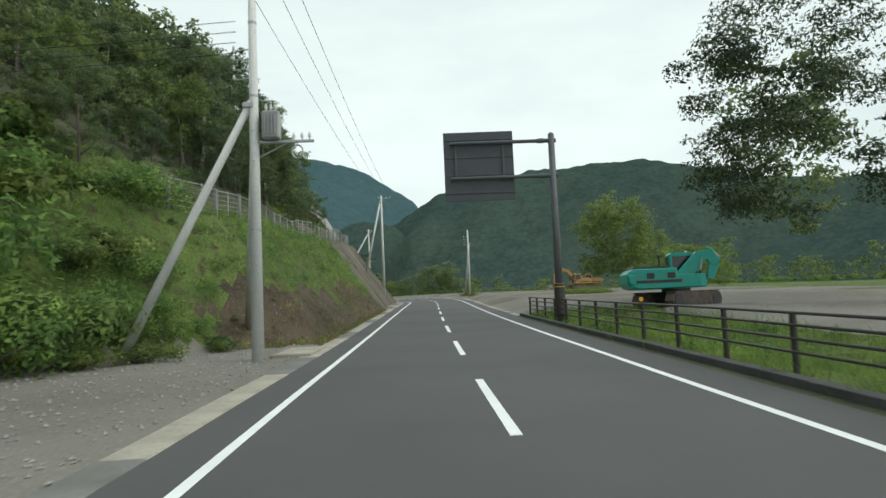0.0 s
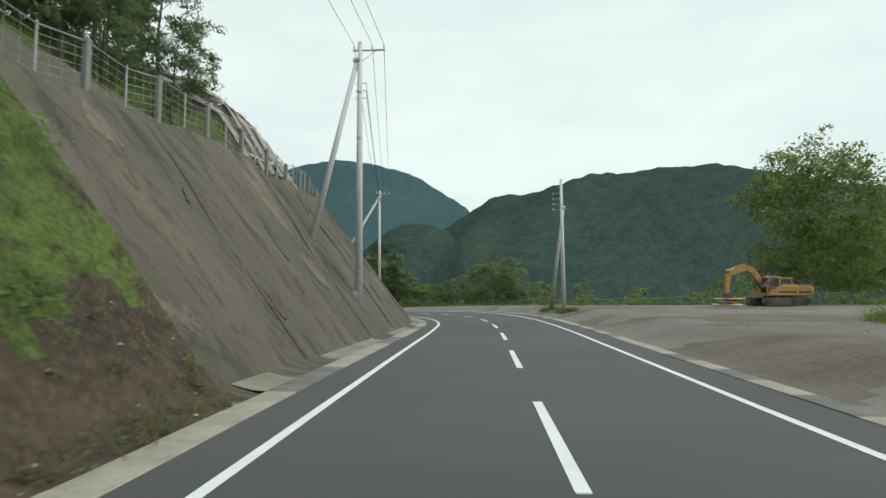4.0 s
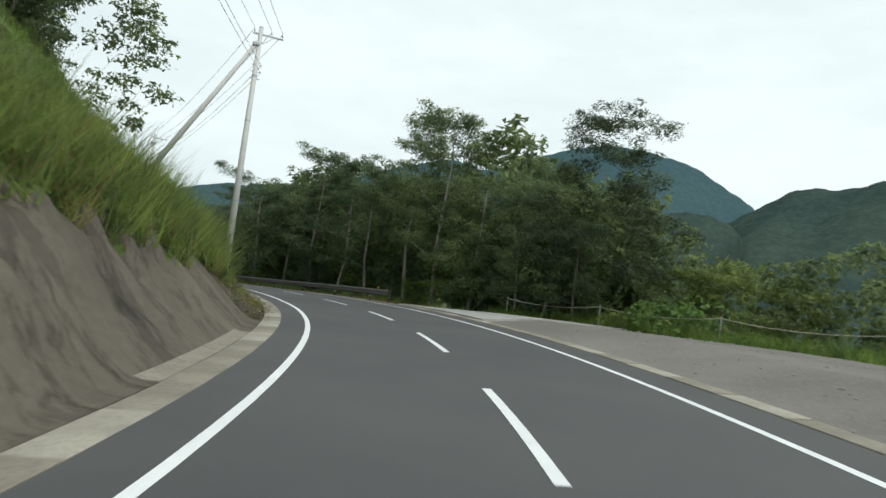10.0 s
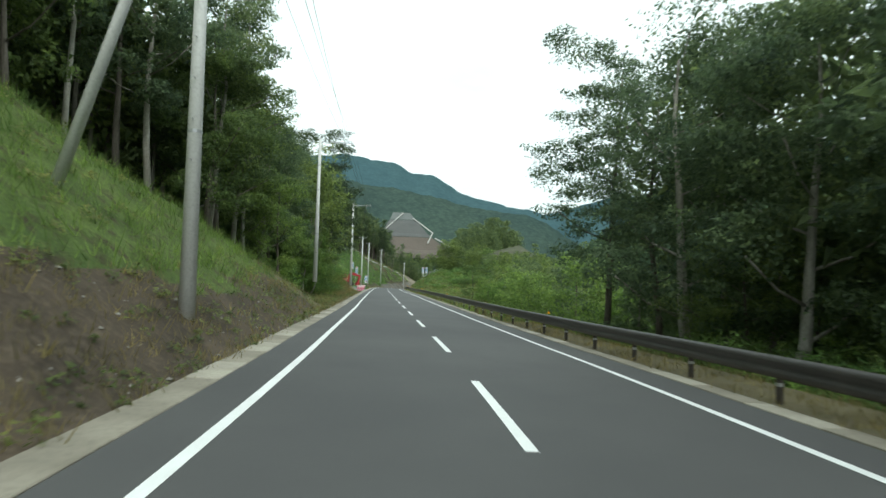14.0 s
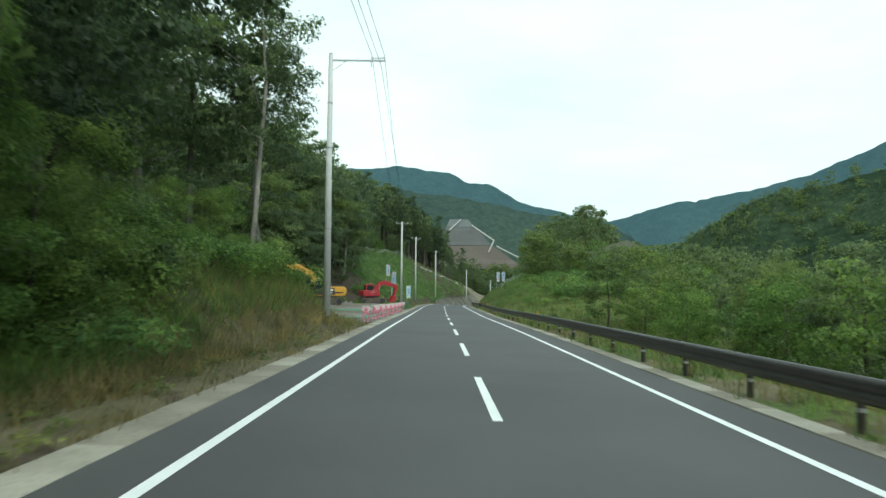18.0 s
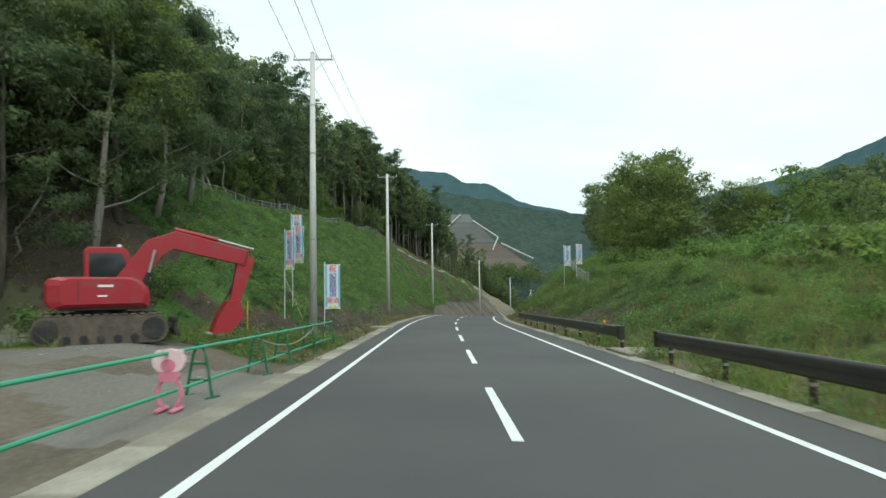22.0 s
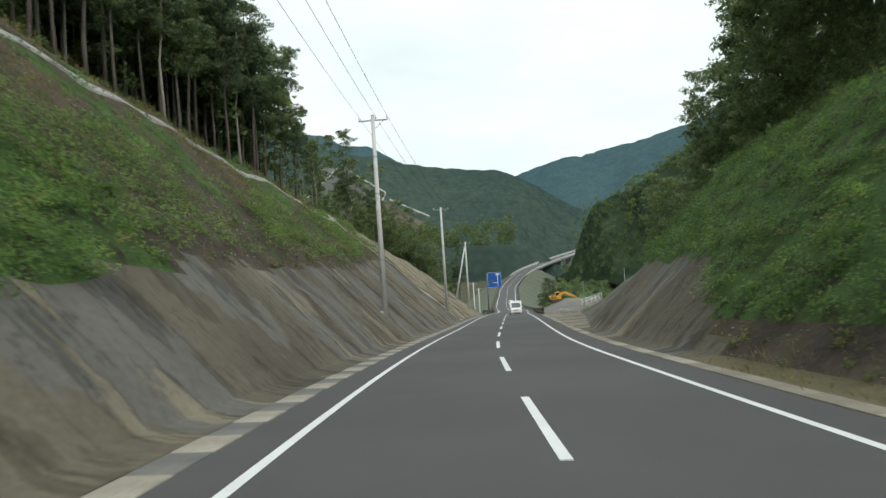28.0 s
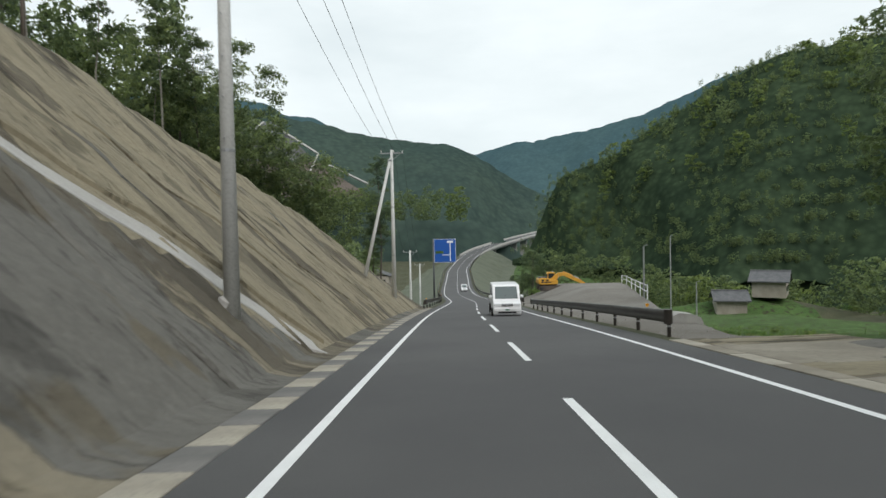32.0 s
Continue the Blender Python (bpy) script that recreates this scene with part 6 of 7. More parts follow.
def mesh_fence(s0, s1, off, height, label, wide, line=None):
    f = thing("mesh_fence", label, "fence", "slope fences")
    k, s = 0, s0
    last = []
    while s <= s1:
        lat = line(s) if line else crest(s) - off
        if wide and k % 2 == 0:
            b, m = MB().box((0, 0, height / 2 - .2), (.16, .22, height + .4), ch=.02), FENCE_POST
        else:
            b, m = MB().tube([(0, 0, -.3), (0, 0, height)], .032, 7), GALV
        p = part("post", b, m, f)
        g = ground(s, lat)
        p.matrix_basis = pose(*g, 0, 0, heading(s))
        last.append(Vector(g))
        k, s = k + 1, s + 2.0
    rows = 7 if wide else 4
    for j in range(rows):
        z = Vector((0, 0, .12 + (height - .2) * j / (rows - 1)))
        part("wire", MB().tube([p + z for p in last], .010 if j < rows - 1 else .022, 4, False), GALV, f)
    n = len(last) * 3
    b = MB()
    for i in range(len(last) - 1):
        for j in range(1, 4):
            p = last[i].lerp(last[i + 1], j / 4)
            b.tube([p + Vector((0, 0, .1)), p + Vector((0, 0, height - .1))], .006, 3, False)
    m = part("netting", b, GALV, f, "thin steel mesh")
    tagged(m, kind="stuff")


mesh_fence(26, 112, .7, 1.55, "steel mesh fence with concrete posts along the slope top", True)
mesh_fence(362, 450, .9, 1.0, "thin steel wire fence along the wood's edge", False)
mesh_fence(380, 440, 0, 1.1, "steel mesh fence along the top of the outer grass bank", False, lambda s: float(np.interp(s, [378, 390, 404, 420, 440], [10.2, 11.2, 12.3, 13.3, 15.2])))

lattice = thing("concrete_lattice", "concrete lattice frame on the upper slope", "slope frame", kind="structure")
for k in range(12):
    s = 84 + 2.2 * k
    c = crest(s)
    pts = [Vector(ground(s, c - 2.0 - .9 * j)) + Vector((0, 0, .12)) for j in range(10)]
    part("beam", MB().tube(pts, .19, 4), CONCRETE, lattice)
for j in range(5):
    pts = [Vector(ground(s, crest(s) - 2.4 - 2.0 * j)) + Vector((0, 0, .12)) for s in np.arange(84, 109, 2.0)]
    part("beam", MB().tube(pts, .19, 4), CONCRETE, lattice)

# ribs and joints of the mortar slopes
for s0, s1, lo, hi, nm in ((63, 110, .2, 8.2, "s"), (470, 552, .2, 9.5, "t")):
    rib_ob = thing("mortar_ribs", "raised joints running down the mortar slope", "slope", kind="structure")
    for k in range(int((s1 - s0) / 9)):
        s = s0 + 4 + 9 * k + 1.5 * math.sin(k * 2.7)
        pts = [Vector(ground(s + .02 * j, -5.35 - .42 * j)) + Vector((0, 0, .0)) for j in range(22) if float(rise(s, -5.35 - .42 * j)) < min(hi, float(np.interp(s, [421, 440, 475, 500, 552], [9, 5, 8, 11, 5])) if s > 400 else hi)]
        if len(pts) > 3:
            part("rib", MB().tube([p - Vector((0, 0, .05)) for p in pts], [.09 + .03 * math.sin(j) for j in range(len(pts))], 5), SHOT if s < 400 else SHOT_OLD, rib_ob)
drain2 = thing("slope_channel", "pale concrete channel climbing the mortar slope", "drain", kind="structure")


def band(line, wide, thick):
    """A flat strip of that width laid along a line of (s, lat) on the ground, its rim sunk in."""
    b, rows = MB(), []
    for k, (s, l) in enumerate(line):
        a, c = line[max(k - 1, 0)], line[min(k + 1, len(line) - 1)]
        d = Vector((c[0] - a[0], c[1] - a[1])).normalized()
        w = wide * (1 + .16 * math.sin(1.7 * k) + .1 * math.sin(3.1 * k + 1))
        rows.append([Vector(ground(s - d.y * e * w, l + d.x * e * w)) + Vector((0, 0, z)) for e, z in ((-.52, -.2), (-.5, thick), (-.2, thick * .8), (.2, thick * .8), (.5, thick), (.52, -.2))])
    for k in range(len(rows) - 1):
        b.add(rows[k] + rows[k + 1], [(i, i + 1, i + 7, i + 6) for i in range(5)])
    return b


part("channel", band([(509.4 - .55 * j, -5.3 - .5 * j) for j in range(25)], .75, .03), CONCRETE, drain2)
part("mortar_lip", band([(510.6 - .52 * j, -5.5 - .5 * j) for j in range(25)], .16, .13), SHOT_PALE, drain2, "dark broken lip of the sprayed mortar")
chips = thing("mortar_chips", "broken ledges and chips in the sprayed mortar slope", "slope", kind="structure")
chip_rng = np.random.default_rng(77)
for k in range(26):
    s0, l0, n = chip_rng.uniform(66, 132), chip_rng.uniform(-10.2, -5.9), int(chip_rng.integers(4, 9))
    a = chip_rng.normal(0, .5)
    part("chip", band([(s0 + .16 * j * math.sin(a) + .05 * math.sin(2.3 * j), l0 - .13 * j * math.cos(a)) for j in range(n)], float(chip_rng.uniform(.07, .2)), float(chip_rng.uniform(.035, .08))), SHOT, chips)
grid = thing("slope_frame", "grid of sprayed concrete beams over the upper slope", "slope frame", kind="structure")
for k in range(17):
    s0 = 84.0 + 1.6 * k
    part("beam", band([(s0 + .05 * j, crest(s0) - 1.5 - .42 * j) for j in range(9)], .34, .24), SHOT, grid)
for k in range(4):
    part("beam", band([(84.0 + .8 * j, crest(84.0 + .8 * j) - 1.6 - .95 * k) for j in range(34)], .34, .26), SHOT, grid)
for s0, l0, n in ((516.0, -6.6, 13), (523.0, -6.4, 12), (529.5, -6.6, 10), (535.5, -6.4, 7)):
    part("mortar_lip", band([(s0 - .45 * j + .25 * math.sin(j * 1.3), l0 - .5 * j) for j in range(n)], .10, .075), SHOT_PALE, drain2, "dark broken lip of the sprayed mortar")
part("channel", band([(441 + 2.0 * j, crest(441 + 2.0 * j) + 1.5) for j in range(29)], .26, .12), CONCRETE, drain2)

# rope fence round the gravel yard
rope = thing("rope_fence", "thin posts with a sagging pale rope round the yard", "fence")
pp = []
for s in np.arange(112, 168, 5.5):
    lat = float(np.interp(s, [84, 110, 130, 150, 168], [45, 38, 27, 17, 9.5]))
    g = Vector(ground(s, lat))
    p = part("post", MB().tube([(0, 0, -.2), (0, 0, 1.15)], .035, 6), GALV, rope)
    p.matrix_basis = pose(*g)
    pp.append(g + Vector((0, 0, 1.05)))
for a, b in zip(pp, pp[1:]):
    part("rope", MB().tube([a.lerp(b, k / 6) - Vector((0, 0, .9 * (k / 6) * (1 - k / 6))) for k in range(7)], .022, 5), ROPE, rope)


# ---- machines ----
def excavator(label, colour, m, size=1.0, boom=((0.3, 1.55), (1.9, 3.6), (2.7, 3.9), (4.6, 3.3)), stick=((4.6, 3.3), (4.9, 1.2)), tail=1.0, cab_mat=None, turn=0.0, bucket=True, back=0.0, panel=False, compact=False):
    """A crawler excavator: x ahead, 3 m high at size 1. turn: degrees by which the upper body is swung."""
    t = thing("excavator", label, "excavator", "excavators")
    t.matrix_basis = m @ Matrix.Scale(size, 4)
    up = Matrix.Rotation(radians(turn), 4, "Z")
    cab_mat = cab_mat or colour

    def rot(mb):
        mb.v = [tuple(up @ Vector(p)) for p in mb.v]
        return mb

    for y in (-1.15, 1.15):
        prof = [(-1.75, .12), (-1.55, 0), (1.55, 0), (1.75, .12), (1.85, .40), (1.72, .72), (1.5, .84), (-1.5, .84), (-1.72, .72), (-1.85, .40)]
        tr_ob = part("track", MB().prism(prof, y - .28, y + .28), TRACK, t, "muddy steel crawler track")
        for k in range(14):
            x = -1.6 + 3.2 * k / 13
            part("shoe", MB().box((x, y, .86), (.16, .60, .05), ch=.01), TRACK, tr_ob)
        sy = y + (.29 if y > 0 else -.29)
        for x in (-1.42, 1.42):
            part("sprocket", MB().tube([(x, sy - .03, .43), (x, sy + .03, .43)], .33, 14), BLACK, tr_ob)
        for x in (-.9, -.45, 0, .45, .9):
            part("roller", MB().tube([(x, sy - .02, .16), (x, sy + .03, .16)], .12, 10), BLACK, tr_ob)
    part("undercarriage", MB().box((0, 0, .62), (1.5, 1.9, .5), ch=.05), BLACK, t)
    part("turntable", MB().tube([(0, 0, .85), (0, 0, 1.02)], .75, 20), BLACK, t)
    if compact:
        curve = [(1.32 - .62 + .62 * math.sin(q * .157), 1.36 + .62 * math.cos(q * .157)) for q in range(11)]
        housing = [(-1.30, 1.06), (-1.42, 1.22), (-1.44, 1.75), (-1.34, 1.93), (-1.15, 2.0)] + curve + [(1.30, 1.08)]
        body = part("body", rot(MB().prism(housing, -1.24, -.02, ch=.09)), colour, t, "rounded red engine housing")
        part("rear_housing", rot(MB().prism([(-1.38, 1.08), (-1.5, 1.24), (-1.5, 1.82), (-1.38, 1.97), (-.35, 1.97), (-.35, 1.08)], -1.1, 1.14, ch=.16)), colour, body)
        part("floor_frame", rot(MB().box((.05, 0, 1.04), (2.4, 2.2, .1), ch=.02)), BLACK, body)
        part("badge", rot(MB().box((.1, -1.245, 1.72), (.42, .012, .07))), SIGN_WHITE, body, "small white badge")
        part("badge", rot(MB().box((.02, -1.245, 1.42), (.26, .012, .05))), SIGN_WHITE, body, "small white badge")
        part("hood_seam", rot(MB().box((-.62, -1.243, 1.52), (.02, .01, .72))), BLACK, body)
        part("dozer_blade", MB().prism([(2.12, .12), (2.02, .32), (2.06, .62), (2.14, .66), (2.12, .36), (2.2, .14)], -1.2, 1.2), BLACK, t, "black dozer blade before the tracks")
        for y in (-.5, .5):
            part("blade_arm", MB().box((1.6, y, .42), (1.0, .14, .16), ch=.02), BLACK, t)
    else:
        body = part("body", rot(MB().prism([(-1.2 - tail, 1.12), (-1.25 - tail, 1.3), (-1.22 - tail, 1.95), (-1.0 - tail, 2.12), (-.2, 2.1), (-.1, 1.75), (1.25, 1.75), (1.3, 1.05), (-.8 - tail, 1.02)], -1.25, 1.25, ch=.07)), colour, t)
        part("counterweight", rot(MB().prism([(-1.28 - tail, 1.25), (-1.36 - tail, 1.4), (-1.34 - tail, 1.85), (-1.2 - tail, 2.0), (-.75 - tail, 2.0), (-.75 - tail, 1.1), (-1.15 - tail, 1.1)], -1.28, 1.28, ch=.16)), colour, body)
        part("engine_hood", rot(MB().box((-.75 - tail * .5, .1, 2.16), (1.0 + tail * .6, 1.9, .18), ch=.06)), BLACK, body)
        part("exhaust", rot(MB().tube([(-.9, -.5, 2.25), (-.9, -.5, 2.75), (-1.0, -.5, 2.85)], .05, 8)), BLACK, body)
        part("side_stripe", rot(MB().box((-.5 - tail * .5, 0, 1.42), (1.6 + tail * .6, 2.515, .16))), BLACK, body, "dark stripe along the body")
        for x in (-1.0 - tail * .4, -.5):
            part("grille", rot(MB().box((x, -1.255, 1.72), (.4, .02, .3))), BLACK, body)
    if panel:
        for y in (-1.258, 1.258):
            side = part("side_panel", rot(MB().prism([(-1.0, 1.18), (-.9, 1.95), (.35, 1.95), (.7, 1.7), (1.2, 1.7), (1.2, 1.18)], y - .006, y + .006)), BLACK, body, "black side panel")
            part("badge", rot(MB().box((-.55, y * 1.006, 1.72), (.42, .012, .2))), SIGN_WHITE, side, "plain white badge")
            part("plate", rot(MB().box((-.5, y * 1.006, 1.42), (.34, .012, .09))), SIGN_WHITE, side)
    cab = part("cab", rot(MB().prism([(-.15, 1.2), (-.18, 2.85), (-.05, 2.98), (.95, 2.98), (1.1, 2.85), (1.38, 1.9), (1.38, 1.2)], .25, 1.22, ch=.04)), cab_mat, t)
    part("side_window", rot(MB().prism([(-.02, 1.95), (-.02, 2.78), (.92, 2.78), (1.22, 1.95)], 1.223, 1.235)), GLASS, cab)
    part("door_window", rot(MB().prism([(.42, 1.4), (.42, 1.88), (1.24, 1.88), (1.28, 1.4)], 1.223, 1.235)), GLASS, cab)
    part("side_window", rot(MB().prism([(-.02, 1.95), (-.02, 2.78), (.92, 2.78), (1.22, 1.95)], .235, .247)), GLASS, cab)
    part("windscreen", rot(MB().add([(1.39, .33, 1.35), (1.39, 1.14, 1.35), (1.395, 1.14, 1.9), (1.395, .33, 1.9)], [(0, 1, 2, 3)]).add([(1.395, .33, 1.92), (1.395, 1.14, 1.92), (1.13, 1.14, 2.82), (1.13, .33, 2.82)], [(0, 1, 2, 3)])), GLASS, cab)
    part("rear_window", rot(MB().box((-.19, .73, 2.4), (.015, .75, .7))), GLASS, cab)
    part("pillar", rot(MB().box((.38, 1.238, 2.35), (.07, .02, .95))), BLACK, cab)
    part("mirror", rot(MB().box((1.3, 1.38, 2.3), (.05, .16, .28), ch=.02)), BLACK, cab)
    part("work_lamp", rot(MB().box((.85, .73, 3.03), (.14, .2, .1), ch=.02)), LAMP_GLASS, cab)

    cab.location = up @ Vector((-back, 0, 0))

    def arm_profile(pts, w0, w1):
        pts = [Vector((x, 0, z)) for x, z in pts]
        a, b = [], []
        for i, p in enumerate(pts):
            d = (pts[min(i + 1, len(pts) - 1)] - pts[max(i - 1, 0)]).normalized()
            nn = Vector((-d.z, 0, d.x))
            w = w0 + (w1 - w0) * i / (len(pts) - 1)
            a.append(((p + nn * w).x, (p + nn * w).z))
            b.append(((p - nn * w).x, (p - nn * w).z))
        return a + b[::-1]

    bm_ob = part("boom", rot(MB().prism(arm_profile(boom, .36, .25), -.44, 0.0, ch=.03)), colour, t)
    part("stick", rot(MB().prism(arm_profile(stick, .28, .16), -.38, -.06)), colour, t)
    k = Vector((boom[1][0], -.22, boom[1][1]))
    for y in (-.55, .11):
        part("boom_cylinder", rot(MB().tube([(1.0, y, 1.2), (boom[1][0] * .72 + .25, y, boom[1][1] * .72)], .075, 8)), BLACK, bm_ob)
        part("piston", rot(MB().tube([(boom[1][0] * .72 + .25, y, boom[1][1] * .72), (boom[1][0], y, boom[1][1] - .1)], .045, 8)), GALV, bm_ob, "bright steel piston rod")
    e = Vector((boom[-1][0], -.22, boom[-1][1]))
    mid_b = Vector((boom[2][0], -.22, boom[2][1] + .35)) if len(boom) > 2 else k
    part("stick_cylinder", rot(MB().tube([mid_b, mid_b.lerp(e + Vector((.2, 0, .35)), .55)], .075, 8)), colour, bm_ob)
    part("piston", rot(MB().tube([mid_b.lerp(e + Vector((.2, 0, .35)), .55), e + Vector((.25, 0, .3))], .045, 8)), GALV, bm_ob, "bright steel piston rod")
    if bucket:
        q = stick[-1]
        part("bucket", rot(MB().prism([(q[0] + .12, q[1] + .12), (q[0] + .25, q[1] - .45), (q[0] - .15, q[1] - .95), (q[0] - .75, q[1] - .98), (q[0] - .62, q[1] - .55), (q[0] - .28, q[1] + .05)], -.68, .24)), colour if compact else TRACK, t, "worn steel digging bucket")
        part("bucket_link", rot(MB().tube([(stick[0][0] * .4 + q[0] * .6 - .2, -.22, stick[0][1] * .4 + q[1] * .6), (q[0] - .3, -.22, q[1] + .1)], .05, 6)), BLACK, t)
        for j in range(5):
            part("tooth", rot(MB().box((q[0] - .80, -.58 + .18 * j, q[1] - .98), (.16, .07, .05))), GALV, t)
    return t


def yard(s, lat, turn):
    g = ground(s, lat)
    return pose(g[0], g[1], g[2], 0, 0, heading(s) + 90 + turn)


excavator("teal crawler excavator parked on the gravel yard", TEAL, yard(37.2, 13.8, 118), 1.1, ((.3, 1.6), (1.3, 2.7), (1.75, 2.8), (2.1, 2.3)), ((2.0, 2.35), (1.75, 1.5)), 1.4, None, 146, False)
excavator("old rusty yellow excavator with its arm folded out on gravel", OLD_YELLOW, yard(105, 25.5, 98), .85)
excavator("rusty yellow digger with a folded arm", OLD_YELLOW, yard(107.5, 29.0, 80), .85, ((.3, 1.5), (1.2, 2.4), (1.8, 2.2), (2.2, 1.6)), ((2.2, 1.6), (1.9, .9)))
excavator("small teal excavator standing before the wood", TEAL, yard(329.5, -23.5, 150), .9, ((.3, 1.5), (1.3, 3.2), (2.0, 3.5), (3.4, 3.1)), ((3.4, 3.1), (3.7, 1.4)), .35, BLACK)
excavator("yellow excavator with a long raised boom", YELLOW, yard(336.5, -19.2, 112), 1.0, ((.3, 1.6), (1.6, 3.2), (2.6, 3.7), (6.2, 4.0)), ((6.2, 4.0), (5.9, 1.6)), .5, BLACK)
excavator("yellow and black excavator parked on gravel", YELLOW, yard(337.0, -14.6, 110), 1.05, ((.3, 1.6), (1.6, 3.6), (2.6, 4.1), (6.6, 5.0)), ((6.6, 5.0), (6.2, 2.2)), 1.0, BLACK, 0.0, True, 0.0, True)
excavator("red compact excavator with a folded arm", RED, yard(346.0, -10.1, -63), .86, ((.6, 1.65), (1.5, 2.95), (2.1, 3.2), (4.4, 2.62)), ((4.4, 2.68), (4.0, 1.1)), .2, None, 0.0, True, .35, False, True)
excavator("yellow excavator with its arm stretched out at the lower yard", YELLOW, yard(580, 9.8, -86), .8, ((.3, 1.5), (1.6, 2.6), (2.4, 2.7), (5.0, 1.5)), ((5.0, 1.5), (6.1, .9)), .6)

# scrap pile by the yard
scrap = thing("scrap_pile", "pile of bent yellow and grey scrap pipes", "scrap")
r7 = np.random.default_rng(5)
for k in range(9):
    a = r7.random() * 3.1
    part("pipe", MB().tube([(-1.4 * math.cos(a) + r7.normal() * .4, -1.2 * math.sin(a), .15 + .08 * k), (1.2 * math.cos(a), 1.2 * math.sin(a) + r7.normal() * .4, .12 + .1 * r7.random() + .08 * k)], .06, 6), (AMBER, GALV, TRACK)[k % 3], scrap)
g = ground(104, 21)
scrap.matrix_basis = pose(*g)


# ---- barrier along the left yard ----
def pink_stand(s, lat=-5.25):
    t = thing("barrier_stand", "pink plastic barrier stand holding green pipes", "barrier", "pink barrier stands")
    part("feet", MB().box((-.12, 0, .04), (.10, .44, .08), ch=.03).box((.12, 0, .04), (.10, .44, .08), ch=.03), PINK, t)
    part("leg_loop", MB().tube([(.19 * math.cos(a), 0, .30 + .26 * math.sin(a)) for a in np.linspace(-1.0, 4.14, 14)], .035, 7), PINK, t)
    part("body", MB().prism([(-.13, .48), (-.17, .56), (-.12, .64), (.12, .64), (.17, .56), (.13, .48)], -.05, .05), PINK, t)
    part("head_plate", MB().prism([(.26 * math.cos(a), .80 + .20 * math.sin(a)) for a in np.linspace(0, 6.283, 17)[:-1]], -.045, .045), PINK_PALE, t, "pale pink rounded top plate")
    part("front_plate", MB().prism([(.12 * math.cos(a), .74 + .10 * math.sin(a)) for a in np.linspace(0, 6.283, 13)[:-1]], -.055, .055), PINK, t)
    for x in (-.17, .17):
        part("clamp", MB().tube([(x, -.05, .93), (x, .05, .93)], .05, 8), PINK_PALE, t)
    t.matrix_basis = stand(s, lat, float(rise(s, lat)))
    return t


def green_stand(s, lat=-5.35):
    t = thing("barrier_trestle", "dark green steel barrier trestle holding pipes", "barrier", "green barrier trestles")
    for y in (-.26, .26):
        part("leg", MB().tube([(0, y * 1.1, 0), (0, y * .55, .75), (0, y * .2, .95)], .028, 7), GREEN_DARK, t)
        part("foot", MB().box((0, y * 1.1, .02), (.40, .05, .04), ch=.01), GREEN_DARK, t)
    part("top_bar", MB().tube([(0, -.08, .95), (0, 0, .99), (0, .08, .95)], .028, 7), GREEN_DARK, t)
    for z in (.32, .62):
        part("crossbar", MB().tube([(0, -.25 + .12 * z, z), (0, .25 - .12 * z, z)], .022, 6), GREEN_DARK, t)
    t.matrix_basis = stand(s, lat, float(rise(s, lat)), 72)
    return t


stands = [297.6, 302.7, 304.3, 307.9, 309.0, 313.4, 314.6, 318.8, 320.4, 324.7, 326.0, 330.2, 331.6, 338.6]
for s in stands:
    pink_stand(s)
for s in (340.2, 344.1, 346.6, 350.4, 354.2):
    green_stand(s)
for z in (.30, .93):
    run_s = [297.6, 303.5, 308.4, 314, 319.6, 325.4, 330.9, 338.6, 340.2, 344.1, 350.4, 354.2]
    for a, b in zip(run_s, run_s[1:]):
        tagged(part("barrier_pipe", MB().tube([Vector(at(a - .25, -5.27, z + float(rise(a, -5.27)))), Vector(at(b + .25, -5.27, z + float(rise(b, -5.27))))], .03, 8), GREEN_PIPE), "green and white steel barrier pipe", "pipe", "barrier pipes")
for a, b in zip((297.6, 304.3, 309.0, 314.6, 344.1), (302.7, 307.9, 313.4, 318.8, 351.0)):
    p, q = Vector(at(a, -5.3, .86)), Vector(at(b, -5.3, .86))
    tagged(part("barrier_rope", MB().tube([p.lerp(q, k / 8) - Vector((0, 0, 1.4 * (k / 8) * (1 - k / 8))) for k in range(9)], .016, 5), ROPE), "sagging pale rope tied between barrier stands", "rope", "barrier ropes")
for s, lat in ((296.5, -7.5), (296.0, -11.0), (295.6, -16)):
    stk = tagged(part("white_post", MB().tube([(0, 0, -.2), (0, 0, .8)], .06, 8), CONCRETE), "short white wooden post at the yard's edge", "post", "white posts")
    stk.matrix_basis = stand(s, lat, float(rise(s, lat)))
for z in (.3, .75):
    tagged(part("barrier_pipe", MB().tube([tuple(ground(296.4, -5.4) + np.array([0, 0, z])), tuple(ground(295.6, -16) + np.array([0, 0, z]))], .03, 8), GREEN_PIPE), "green and white steel barrier pipe", "pipe", "barrier pipes")


for s, lat, h, m, lb in ((350.5, -8.4, .5, CONCRETE, "small pale concrete marker post in the grass"), (356.5, -9.2, 1.6, AMBER, "thin yellow survey stake on the bank")):
    mk = tagged(part("marker_post", MB().box((0, 0, h / 2 - .1), ((.24, .2, h + .2) if h < 1 else (.04, .04, h + .2)), ch=.008), m), lb, "post")
    mk.matrix_basis = stand(s, lat, float(rise(s, lat)))


